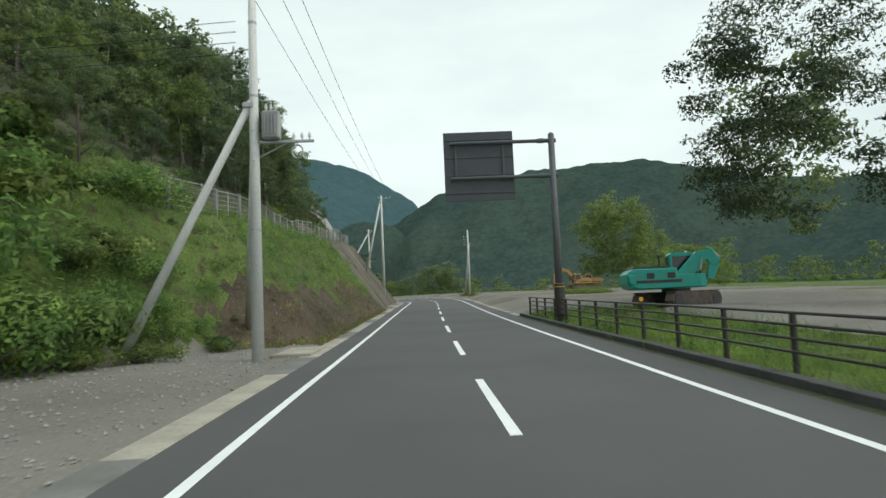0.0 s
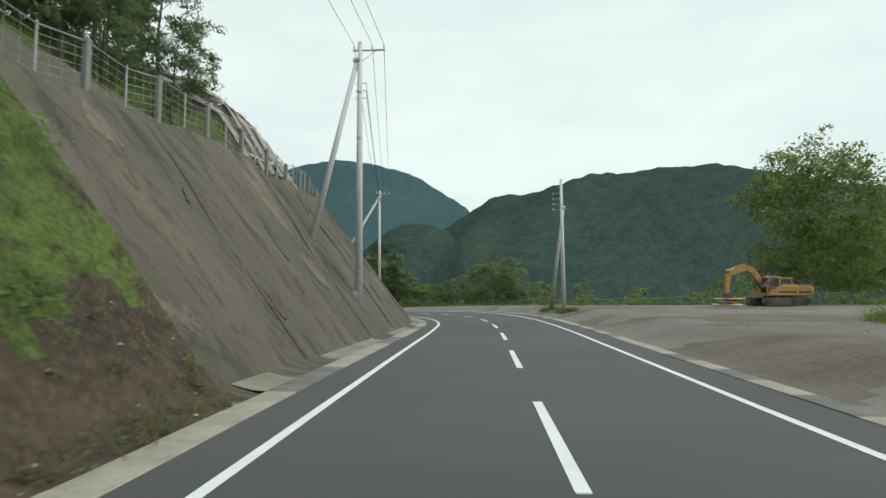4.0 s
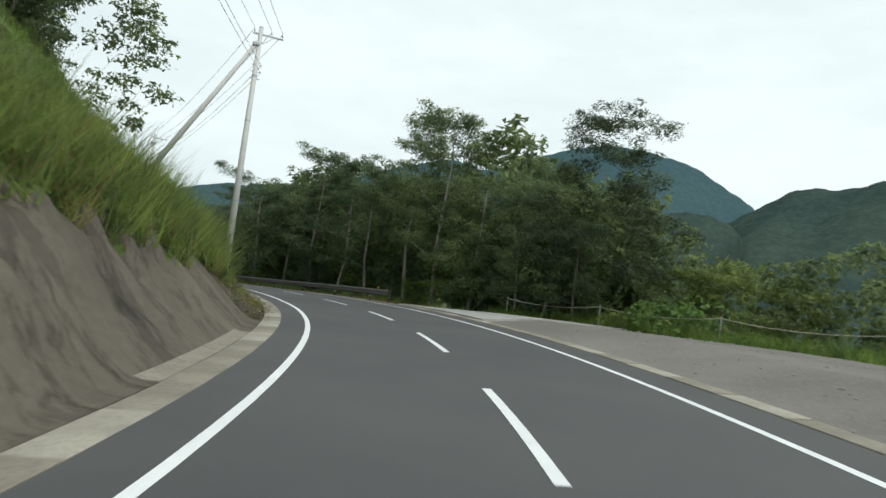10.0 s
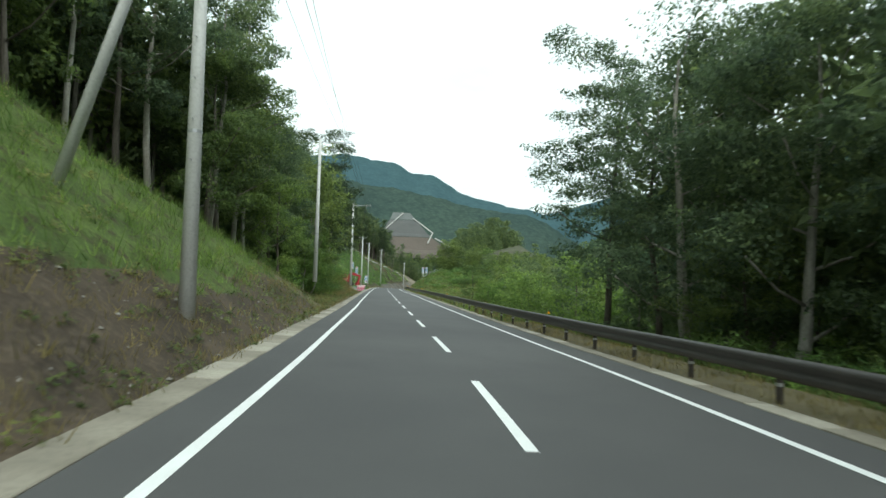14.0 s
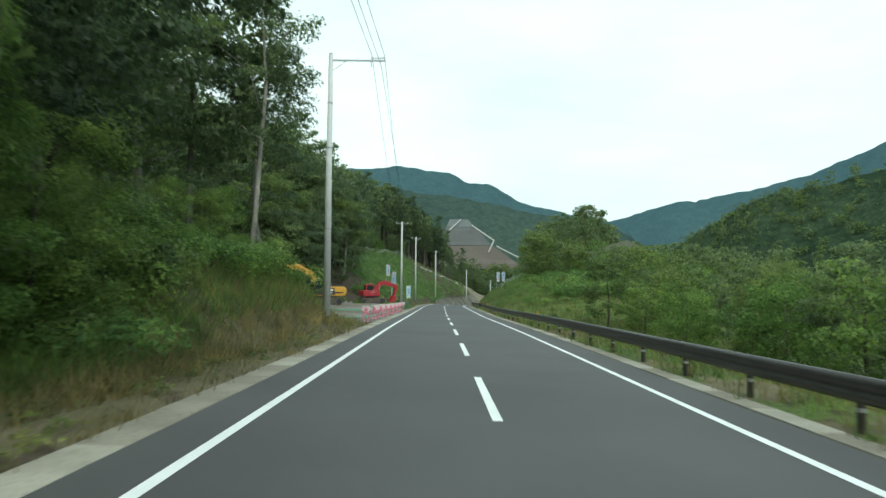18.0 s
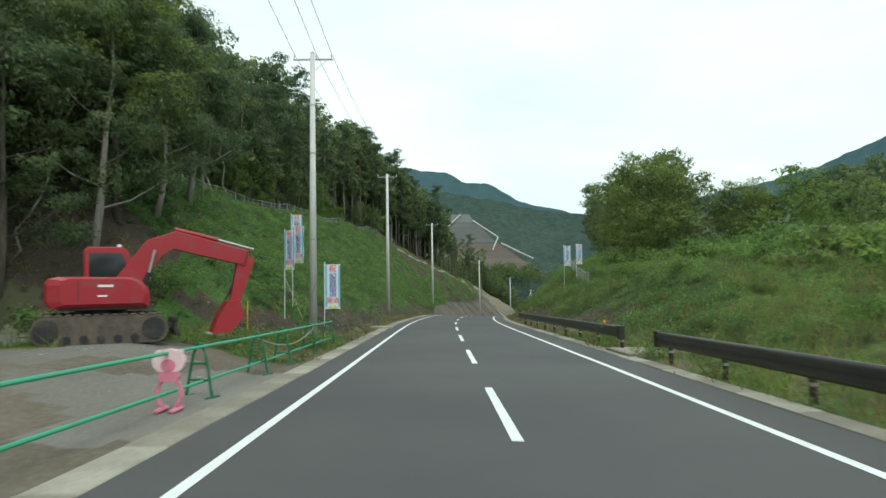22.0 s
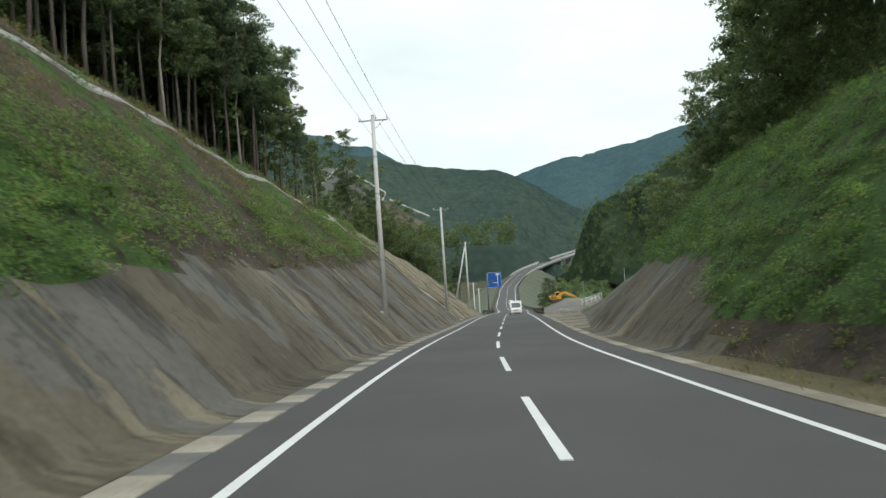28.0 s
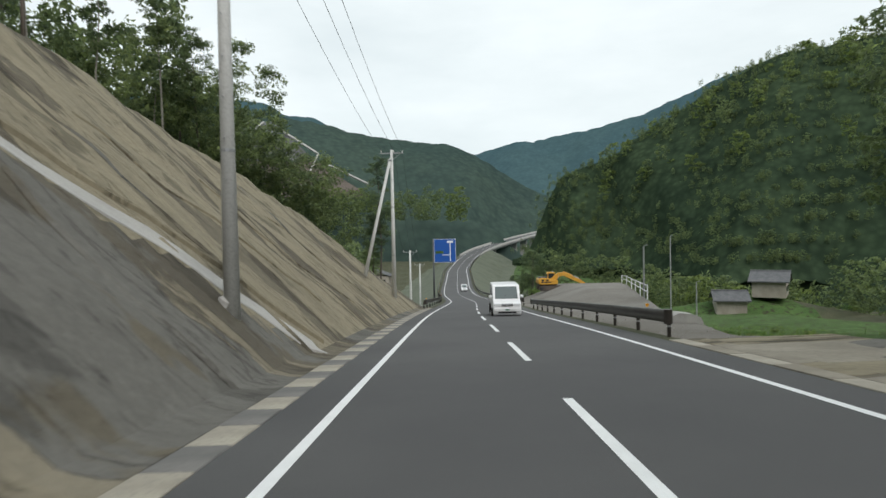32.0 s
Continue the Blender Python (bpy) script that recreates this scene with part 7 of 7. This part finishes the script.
# ---- banners ----
def lettering(text, size, name="lettering"):
    cu = bpy.data.curves.new(name, "FONT")
    cu.body, cu.size, cu.align_x, cu.align_y = text, size, "CENTER", "CENTER"
    ob = bpy.data.objects.new(name, cu)
    scene.collection.objects.link(ob)
    me = bpy.data.meshes.new_from_object(ob.evaluated_get(bpy.context.evaluated_depsgraph_get()))
    bpy.data.objects.remove(ob)
    return me


glyphs = {ch: lettering(ch, sz) for ch, sz in [(c, .19) for c in "紀勢自動車道"] + [("祝", .34), ("開", .25), ("通", .25)]}


def banner(s, lat, bottom, face=0.0, blue_edge=True):
    t = thing("banner", "white vertical celebration banner with navy and red lettering on a pole", "banner", "banners")
    t.matrix_basis = stand(s, lat, float(rise(s, lat)), face)
    b0 = bottom - float(rise(s, lat))
    part("pole", MB().tube([(-.33, 0, -.3), (-.33, 0, b0 + 1.95)], .016, 7), SIGN_WHITE, t)
    part("top_rod", MB().tube([(-.36, 0, b0 + 1.84), (.32, 0, b0 + 1.84)], .012, 6), SIGN_WHITE, t)
    P = np.zeros((13, 6, 3))
    for i in range(13):
        for j in range(6):
            P[i, j] = (-.30 + .12 * j, .035 * math.sin(i * .8 + j * .9) * (j / 5), b0 + .02 + .15 * i)
    cloth = part("cloth", grid_mesh("cloth", P, [CLOTH]), None, t, "white printed cloth")
    for x in (-.26, .26):
        part("edge", MB().box((x, -.045, b0 + .95), (.075, .004, 1.7)), CLOTH_BLUE, cloth)
    z = b0 + 1.66
    for ch, m, d in [("祝", CLOTH_RED, .26)] + [(c, CLOTH_NAVY, .158) for c in "紀勢自動車道"]:
        me = glyphs[ch].copy()
        me.materials.clear()
        me.materials.append(m)
        o = part("lettering", me, None, cloth)
        o.matrix_basis = pose(0, -.048, z, 90, 0, 0) @ Matrix.Diagonal((1.0 if ch == "祝" else 1.75, 1.0, 1.0, 1.0))
        z -= d if ch != "祝" else .27
    for ch, x in (("開", -.13), ("通", .13)):
        me = glyphs[ch].copy()
        me.materials.clear()
        me.materials.append(CLOTH_RED)
        o = part("lettering", me, None, cloth)
        o.matrix_basis = pose(x, -.048, b0 + .36, 90, 0, 0)
    part("picture", MB().prism([(-.2, b0 + .06), (-.1, b0 + .18), (0, b0 + .10), (.08, b0 + .2), (.22, b0 + .06)], -.049, -.046), CLOTH_YELLOW, cloth, "yellow-green printed hills")


banner(355.3, -5.35, 1.4, 12)
banner(358.8, -7.9, 3.2, -30)
banner(367.0, -9.4, 5.0, 8)
banner(360.6, -7.9, 3.6, -20)
banner(389.0, 10.1, 4.9, -14)
banner(388.6, 11.1, 5.0, 24)
tagged(part("cord", MB().tube([tuple(at(355.6, -6.05, 2.6)), tuple(at(356.8, -6.9, 1.0)), tuple(at(358.8, -8.2, 3.0))], .012, 5), ROPE), "slack pale cord between banner poles", "cord")


# ---- vehicles ----
def van(label, m, mat, size=1.0):
    t = thing("van", label, "van", "vehicles")
    t.matrix_basis = m @ Matrix.Scale(size, 4)
    prof = [(-2.2, .35), (-2.25, .7), (-2.2, 1.15), (-2.02, 1.85), (-1.85, 1.96), (.7, 1.98), (.95, 1.92), (1.65, 1.12), (2.15, .98), (2.28, .75), (2.28, .35), (2.2, .25), (-2.15, .25)]
    body = part("body", MB().prism(prof, -.84, .84), mat, t)
    mod = body.modifiers.new("soft", "BEVEL")
    mod.width, mod.segments = .09, 2
    part("windscreen", MB().add([(1.60, -.70, 1.18), (1.60, .70, 1.18), (1.0, .66, 1.87), (1.0, -.66, 1.87)], [(0, 1, 2, 3)]).add([(1.61, -.70, 1.19), (1.61, .70, 1.19), (1.01, .66, 1.88), (1.01, -.66, 1.88)], [(0, 1, 2, 3)]), GLASS_PALE, body)
    for y in (-.846, .846):
        for x0, x1 in ((-1.9, -.95), (-.9, .1), (.15, .95)):
            part("side_window", MB().prism([(x0, 1.22), (x0 + .04, 1.82), (x1 - .02, 1.82), (x1 + .02 + (.35 if x1 > .9 else 0), 1.22)], y - .006, y + .006), GLASS, body)
        part("mirror", MB().box((1.25, y * 1.14, 1.28), (.12, .20, .18), ch=.04), mat, body)
        for x in (-1.35, 1.45):
            w = part("wheel", MB().tube([(x, y - .10, .31), (x, y + .02, .31)], .31, 18), RUBBER, t)
            part("rim", MB().tube([(x, y * 1.005 + (.02 if y > 0 else -.10), .31), (x, y * 1.005 + (.03 if y > 0 else -.11), .31)], .19, 14), GALV, w)
    for y in (-.58, .58):
        part("headlight", MB().box((2.235, y, .86), (.10, .42, .22), ch=.04), LAMP_GLASS, body, "clear headlight")
        part("fog_lamp", MB().box((2.285, y * 1.05, .48), (.03, .16, .09), ch=.01), LAMP_GLASS, body)
    part("grille", MB().box((2.275, 0, .86), (.03, .70, .16), ch=.01), GREY_STEEL, body)
    for z in (.81, .86, .91):
        part("grille_bar", MB().box((2.295, 0, z), (.02, .70, .022), ch=.004), GALV, body)
    part("badge", MB().tube([(2.29, 0, .86), (2.315, 0, .86)], .06, 12), GALV, body)
    part("air_intake", MB().box((2.285, 0, .42), (.02, 1.1, .10), ch=.01), BLACK, body)
    part("bumper", MB().box((2.26, 0, .58), (.12, 1.66, .26), ch=.05), mat, body)
    part("number_plate", MB().box((2.325, 0, .60), (.012, .33, .165)), SIGN_WHITE, body, "white number plate with a plain bar")
    part("plate_bar", MB().box((2.333, 0, .585), (.006, .24, .07)), GREEN_DARK, body)
    for y in (-.3, .3):
        part("wiper", MB().tube([(1.64, y, 1.14), (1.42, y + .3, 1.4)], .012, 5), BLACK, body)
    return t


van("white one-box van with its headlights on", stand(533.5, 1.55, 0.0, -90), WHITE)
van("small white car far down the road", stand(655, 1.6, 0.0, -90), WHITE, .85)


# ---- houses, bridge and far things ----
def house(s, lat, w, d, h, turn):
    t = thing("house", "low house with a grey tiled roof and plaster walls", "house", "houses")
    g = ground(s, lat)
    t.matrix_basis = pose(g[0], g[1], g[2] - .2, 0, 0, heading(s) + turn)
    part("wall", MB().box((0, 0, h / 2), (w, d, h)), PLASTER, t)
    rf = part("roof", MB().prism([(-w / 2 - .6, h - .05), (0, h + d * .28), (w / 2 + .6, h - .05), (w / 2 + .6, h + .1), (0, h + d * .28 + .16), (-w / 2 - .6, h + .1)], -d / 2 - .5, d / 2 + .5), ROOF_TILE, t)
    part("ridge", MB().tube([(0, -d / 2 - .5, h + d * .28 + .18), (0, d / 2 + .5, h + d * .28 + .18)], .14, 8), ROOF_TILE, rf)
    for k in (-1, 0, 1):
        wd = part("window", MB().box((k * w * .3, -d / 2 - .01, h * .5), (w * .18, .05, h * .35)), GLASS, t)
        part("frame", MB().box((k * w * .3, -d / 2 - .02, h * .5 - h * .19), (w * .2, .08, .08)), GALV, wd)
    return t


house(588, 37, 5.0, 4, 1.9, 75)
house(591, 44.5, 6.5, 4.5, 2.3, 60)
house(700, -42, 16, 9, 4, 40)
house(725, -60, 14, 9, 4, 10)
house(690, -70, 18, 9, 4, 70)
house(745, -32, 12, 9, 4, 0)

bridge = thing("bridge", "pale concrete viaduct across the valley", "bridge")
def from_eye(px_turn, d, z):
    """A point d metres from the end of the drive, px_turn degrees west of north."""
    return (-312.0 - d * math.sin(radians(px_turn)), 319.4 + d * math.cos(radians(px_turn)), z)


part("deck", MB().tube([from_eye(46.0, 700, -12.5), from_eye(43.5, 715, -11.8), from_eye(40.8, 735, -11.0)], 1.5, 4), CONCRETE, bridge)
part("parapet", MB().tube([from_eye(46.0, 699, -10.4), from_eye(43.5, 714, -9.7), from_eye(40.8, 734, -8.9)], .55, 4), CONCRETE, bridge)
for b in (45.5, 44.2, 42.9, 41.6):
    x, y, z = from_eye(b, 708, -24)
    part("pier", MB().box((x, y, z), (4, 4, 22), ch=.3), CONCRETE, bridge)
ramp_bridge = thing("road_viaduct", "pale concrete viaduct carrying the road up round a bend", "bridge")
for lat, nm in ((-4.75, "parapet"), (4.75, "parapet")):
    for k in range(24):
        s = 812 + 10 * k
        part(nm, strip(nm, [lat - .12, lat - .12, lat + .12, lat + .12], [-.2, .95, .95, -.2], s + .02, s + 9.98, CONCRETE, 5.0), None, ramp_bridge)
part("deck", strip("deck", [-4.9, -4.9, -3.0, 3.0, 4.9, 4.9], [-.04, -1.0, -2.2, -2.2, -1.0, -.04], 812, 1050, CONCRETE, 5.0), None, ramp_bridge)
for s in range(850, 1050, 32):
    x, y, z = at(s, 0, -2.2)
    part("pier", MB().box((0, 0, -9), (5.0, 2.0, 18), ch=.2), CONCRETE, ramp_bridge).matrix_basis = pose(x, y, z, 0, 0, heading(s))
for s, lat, h in ((543.6, 13.0, 4.0), (575, 24.3, 10.5), (560, 22.4, 4.6)):
    p = tagged(part("lamp_post", MB().tube([(0, 0, -.4), (0, 0, h), (.3, 0, h + .1)], [.09, .06, .05], 8), GALV), "thin grey steel post beside the yard", "post", "yard posts")
    p.matrix_basis = pose(*ground(s, lat))
yr = thing("yard_railing", "white pipe railing up the lane beside the yard", "railing")
pts = [Vector(ground(s, l)) for s, l in ((540, 12.3), (548, 13.8), (556, 15.3), (564, 16.8), (574, 18.6), (583, 20.2))]
for p in pts:
    o = part("post", MB().tube([(0, 0, -.2), (0, 0, 1.1)], .05, 7), SIGN_WHITE, yr)
    o.matrix_basis = pose(*p)
for z in (.6, 1.05):
    part("rail", MB().tube([p + Vector((0, 0, z)) for p in pts], .04, 6), SIGN_WHITE, yr)


board = thing("board_fence", "white posts of a low fence behind the houses", "fence")
for k in range(12):
    o = part("post", MB().box((0, 0, .5), (.12, .12, 1.4), ch=.01), SIGN_WHITE, board)
    o.matrix_basis = pose(*ground(598 + .5 * k, 38.5 + 1.25 * k))
part("rail", MB().tube([Vector(ground(598 + .5 * k, 38.5 + 1.25 * k)) + Vector((0, 0, .9)) for k in range(12)], .03, 5), SIGN_WHITE, board)
sheet = tagged(part("tarpaulin", MB().prism([(-1.6, 0), (-1.5, .8), (-.7, 1.15), (.6, 1.0), (1.4, .7), (1.7, 0)], -.9, .9), CONCRETE), "grey tarpaulin-covered heap at the edge of the yard", "heap")
sheet.matrix_basis = stand(519.0, 7.9, float(rise(519.0, 7.9)) - .03) @ Matrix.Scale(.42, 4)

# ---- grass, weeds and stones ----
def scatter(mask, count, seed, smin=-20, smax=560):
    r = np.random.default_rng(seed)
    ii, jj = np.nonzero(mask & (cs > smin) & (cs < smax) & (np.abs(cl) < 30))
    area = (LAT[1:] - LAT[:-1])[jj]
    k = r.choice(len(ii), count, p=area / area.sum())
    s = cs[ii[k], jj[k]] + (r.random(count) - .5) * .6
    lat = cl[ii[k], jj[k]] + (r.random(count) - .5) * area[k]
    return s, lat, ground(s, lat), r


def slope_normal(s, lat, g):
    a, b = ground(s + .6, lat) - g, ground(s, lat + .6) - g
    n = np.cross(b, a)
    n /= np.maximum(np.linalg.norm(n, axis=1, keepdims=True), 1e-6)
    return n * .7 + np.array([0, 0, .5])


def blades(name, label, mask, count, per, height, spread, mat, seed):
    s, lat, g, r = scatter(mask, count, seed)
    n = count * per
    base = np.repeat(g, per, 0) + np.concatenate([r.normal(size=(n, 2)) * spread, np.full((n, 1), -.03)], 1)
    h = height * (.5 + r.random((n, 1))) * np.repeat(.6 + .8 * r.random((count, 1)), per, 0)
    lean = np.concatenate([r.normal(size=(n, 2)) * .45, np.ones((n, 1))], 1)
    side = np.concatenate([r.normal(size=(n, 2)), np.zeros((n, 1))], 1)
    side /= np.linalg.norm(side, axis=1, keepdims=True)
    w = .013 * (.6 + r.random((n, 1))) * (height / .4) ** .5
    tip = base + lean * h
    q = np.stack([base - side * w, base + side * w, tip], 1)
    me = leaf_sheet(name, q, np.repeat(slope_normal(s, lat, g), per, 0) + r.normal(size=(n, 3)) * .22, mat)
    tagged(new(name, me), label, "grass", kind="stuff")


def weeds(name, label, mask, count, size, per, leaf, mat, seed, smin=-20, smax=560):
    s, lat, g, r = scatter(mask, count, seed, smin, smax)
    n = count * per
    sc = np.repeat(size * (.5 + r.random(count)), per)[:, None]
    up_n = np.repeat(slope_normal(s, lat, g), per, 0)
    d = r.normal(size=(n, 3)) + np.array([0, 0, .5])
    d /= np.linalg.norm(d, axis=1, keepdims=True)
    d[:, 2] = np.abs(d[:, 2])
    lump = np.repeat(.75 + .5 * r.random((count, 3)), per, 0)
    c = np.repeat(g, per, 0) + d * (.55 + .5 * r.random((n, 1))) * np.array([.46, .46, .40]) * lump * sc
    nrm = r.normal(size=(n, 3)) * .5 + up_n
    nrm /= np.linalg.norm(nrm, axis=1, keepdims=True)
    a = np.cross(nrm, r.normal(size=(n, 3)))
    a /= np.linalg.norm(a, axis=1, keepdims=True)
    b = np.cross(nrm, a)
    l = leaf * (.6 + .8 * r.random((n, 1)))
    q = np.stack([c - a * l * .6 - b * l * .6, c - a * l * .6 + b * l * .6, c + a * l * 1.2], 1)
    me = leaf_sheet(name, q, up_n * .9 + d * .7 + r.normal(size=(n, 3)) * .12, mat)
    tagged(new(name, me), label, "weeds", kind="stuff")


blades("slope_grass", "long soft green grass on the slopes", (cover == 2) & (cs > 20) & (cs < 355), 24000, 9, .42, .15, BLADES, 51)
blades("cut_grass", "short green grass on the cuttings", (cover == 2) & (cs >= 355), 8000, 8, .24, .15, BLADES, 55)
blades("dry_grass", "short dry grass on the verges and banks", (cover == 3) | ((cover == 1) & (jit > 0.0)), 9000, 9, .17, .14, STRAW, 52)
weeds("bank_weeds", "low leafy weeds over the cut slopes", (cover == 2) & ((cs > 355) | (cs < 32)) & (wobble(cs, cl, 1.5, 9.0) > np.where(cs < 442, -.12, .22)), 3400, 1.0, 44, .058, LEAF_BUSH, 53, -20, 505)
weeds("slope_weeds", "scattered leafy weeds in the slope grass", (cover == 2) & (cs > 32) & (cs < 355), 2600, .8, 34, .055, LEAF_WEED, 54)
weeds("bank_mounds", "rounded mounds of leafy weeds on the cut slopes", (cover == 2) & (((cs > 345) & ((cs < 450) | ((cl > 0) & (cs < 508))) & (np.abs(cl) < 17)) | ((cs > 8) & (cs < 62) & (cl < 0) & (cl > -13))), 2300, 1.35, 110, .052, LEAF_BUSH, 57)
weeds("bank_clumps", "bright green weed clumps on the dark soil above the mortar", ((cover == 8) | (cover == 2)) & (cl < 0) & (cl > -20) & (cs > 436) & (cs < 506) & (ch < top + 5.0) & (ch > top + .5) & (jit > -.1), 460, 1.45, 90, .06, LEAF_BUSH, 61)
weeds("bank_cushions", "bright cushions of leafy weeds dotted over the grass banks", (cover == 2) & (np.abs(cl) < 18) & (np.abs(cl) > 6) & (cs > 358) & ((cs < 452) | ((cl > 0) & (cs < 508))), 1900, 1.2, 110, .052, LEAF_LIGHT, 62)
weeds("bank_tufts", "straw-tinted tufts among the slope weeds", (cover == 2) & (cs > 330) & (cs < 460), 900, 1.3, 80, .052, LEAF_WEED, 58)
blades("dead_stalks", "pale dead stalks lying on the soil banks", (cover == 1) | (cover == 8), 3800, 6, .26, .20, STRAW, 59)
blades("tall_dry_grass", "tall straw-coloured grass on the far verge", (cover == 2) & (cl > 5) & (cs > 225) & (cs < 402), 8000, 7, .55, .2, STRAW, 60)
weeds("soil_weeds", "small weeds on the soil banks", ((cover == 1) | (cover == 8) | ((cover == 3) & (cs > 228) & (cl < -5))), 5200, .55, 20, .05, LEAF_WEED, 56)


def pebbles(name, label, mask, count, size, mat, seed):
    s, lat, g, r = scatter(mask, count, seed)
    u = np.array([(1, 0, 0), (0, 1, 0), (-1, 0, 0), (0, -1, 0), (0, 0, .8), (0, 0, -.6)], float)
    f = np.array([(0, 1, 4), (1, 2, 4), (2, 3, 4), (3, 0, 4), (1, 0, 5), (2, 1, 5), (3, 2, 5), (0, 3, 5)])
    sc = size * (.35 + r.random((count, 1, 1)) ** 2 * 1.6)
    v = u[None] * sc * (.6 + .8 * r.random((count, 6, 1))) + g[:, None] + np.array([0, 0, .01])
    me = bpy.data.meshes.new(name)
    me.from_pydata(v.reshape(-1, 3).tolist(), [], (f[None] + 6 * np.arange(count)[:, None, None]).reshape(-1, 3).tolist())
    me.materials.append(mat)
    tagged(new(name, me), label, "stones", kind="stuff")


PEBBLE = two_tone("pale_pebble", (0.22, 0.21, 0.19), (0.34, 0.33, 0.30), 2.0, None, 12, 0.4, 0.9, 0.2, 0.01)
pebbles("gravel_stones", "loose grey stones on the gravel yards", cover == 0, 9000, .026, PEBBLE, 61)
pebbles("rubble_stones", "grey rubble on the roadside lot", (cover == 0) & (cs < 26) & (cl < 0), 5000, .032, PEBBLE, 63)
pebbles("bank_stones", "stones and clods on the soil banks", (cover == 1) | (cover == 8), 3500, .035, PEBBLE, 62)

# grass and litter at the feet of the braced pole on the yard's edge
feet = ((np.abs(cs - 106.3) < 1.0) & (np.abs(cl - 6.7) < .65)) | ((np.abs(cs - 101.2) < 1.0) & (np.abs(cl - 6.5) < .65))
blades("pole_grass", "dull green and straw grass round the pole feet", feet, 90, 14, .30, .11, STRAW, 71)
blades("pole_foot_grass", "green grass clumps growing round the pole feet", feet, 90, 12, .30, .12, BLADES, 72)
blades("yard_grass", "thin green grass on the gravel between the poles", (np.abs(cs - 103.6) < 2.6) & (np.abs(cl - 6.6) < .5), 240, 9, .13, .16, BLADES, 73)
for s, l, turn in ((103.75, 5.78, 80), (103.6, 6.2, 104)):
    bottle = thing("plastic_bottle", "turquoise plastic bottle lying on the gravel", "bottle", "bottles by the pole")
    bottle.matrix_basis = stand(s, l, float(rise(np.array(s), np.array(l))) + .06, turn)
    part("bottle_body", MB().tube([(0, -.17, 0), (0, -.16, 0), (0, .08, 0), (0, .15, 0), (0, .17, 0)], [.03, .05, .05, .022, .020], 14), TEAL, bottle, "", True)
    part("cap", MB().tube([(0, .165, 0), (0, .20, 0)], .024, 12), PORCELAIN, bottle)

# grass that hangs over the sprayed rock on the bend, weeds on the yards
lip = (cover == 2) & (cl < 0) & (cs > 110) & (cs < 158) & (ch < np.interp(cs, [110, 118, 124, 130, 136, 150, 158], [10, 9.6, 7.2, 5.6, 4.2, 3.4, 2.6]))
blades("hanging_grass", "long arching grass hanging over the sprayed rock", lip, 2600, 9, .85, .16, BLADES, 74)
blades("hanging_straw", "dry grass stems hanging over the sprayed rock", lip, 700, 7, .75, .16, STRAW, 75)
tuft = rgt & (np.hypot((cs - 76) / 4.5, (cl - 17.5) / 3.2) < 1)
weeds("yard_weeds", "green weed patch on the gravel yard", tuft, 110, 1.5, 70, .06, LEAF_WEED, 76)
blades("yard_tall_grass", "tall grass patch on the gravel yard", tuft, 300, 10, .5, .18, BLADES, 77)
blades("fence_grass", "soft green grass behind the pipe fence", (cover == 2) & (cl > 5) & (cs < 38), 3200, 9, .30, .15, BLADES, 78)
rope_line = np.interp(cs, [84, 110, 130, 150, 168], [45, 38, 27, 17, 9.5])
blades("rope_grass", "grass strip under the rope fence round the yard", rgt & (np.abs(cl - rope_line - .3) < .9) & (cs > 110) & (cs < 168), 1500, 10, .5, .18, BLADES, 79)
blades("verge_grass", "tall soft grass on the bank before the yard", lft & (cs > 262) & (cs < 297) & (cl > -11) & (cl < -5.8), 3000, 9, .42, .17, STRAW, 80)
blades("verge_green", "green grass tufts on the bank before the yard", lft & (cs > 262) & (cs < 297) & (cl > -12) & (cl < -7), 2600, 9, .55, .17, BLADES, 81)
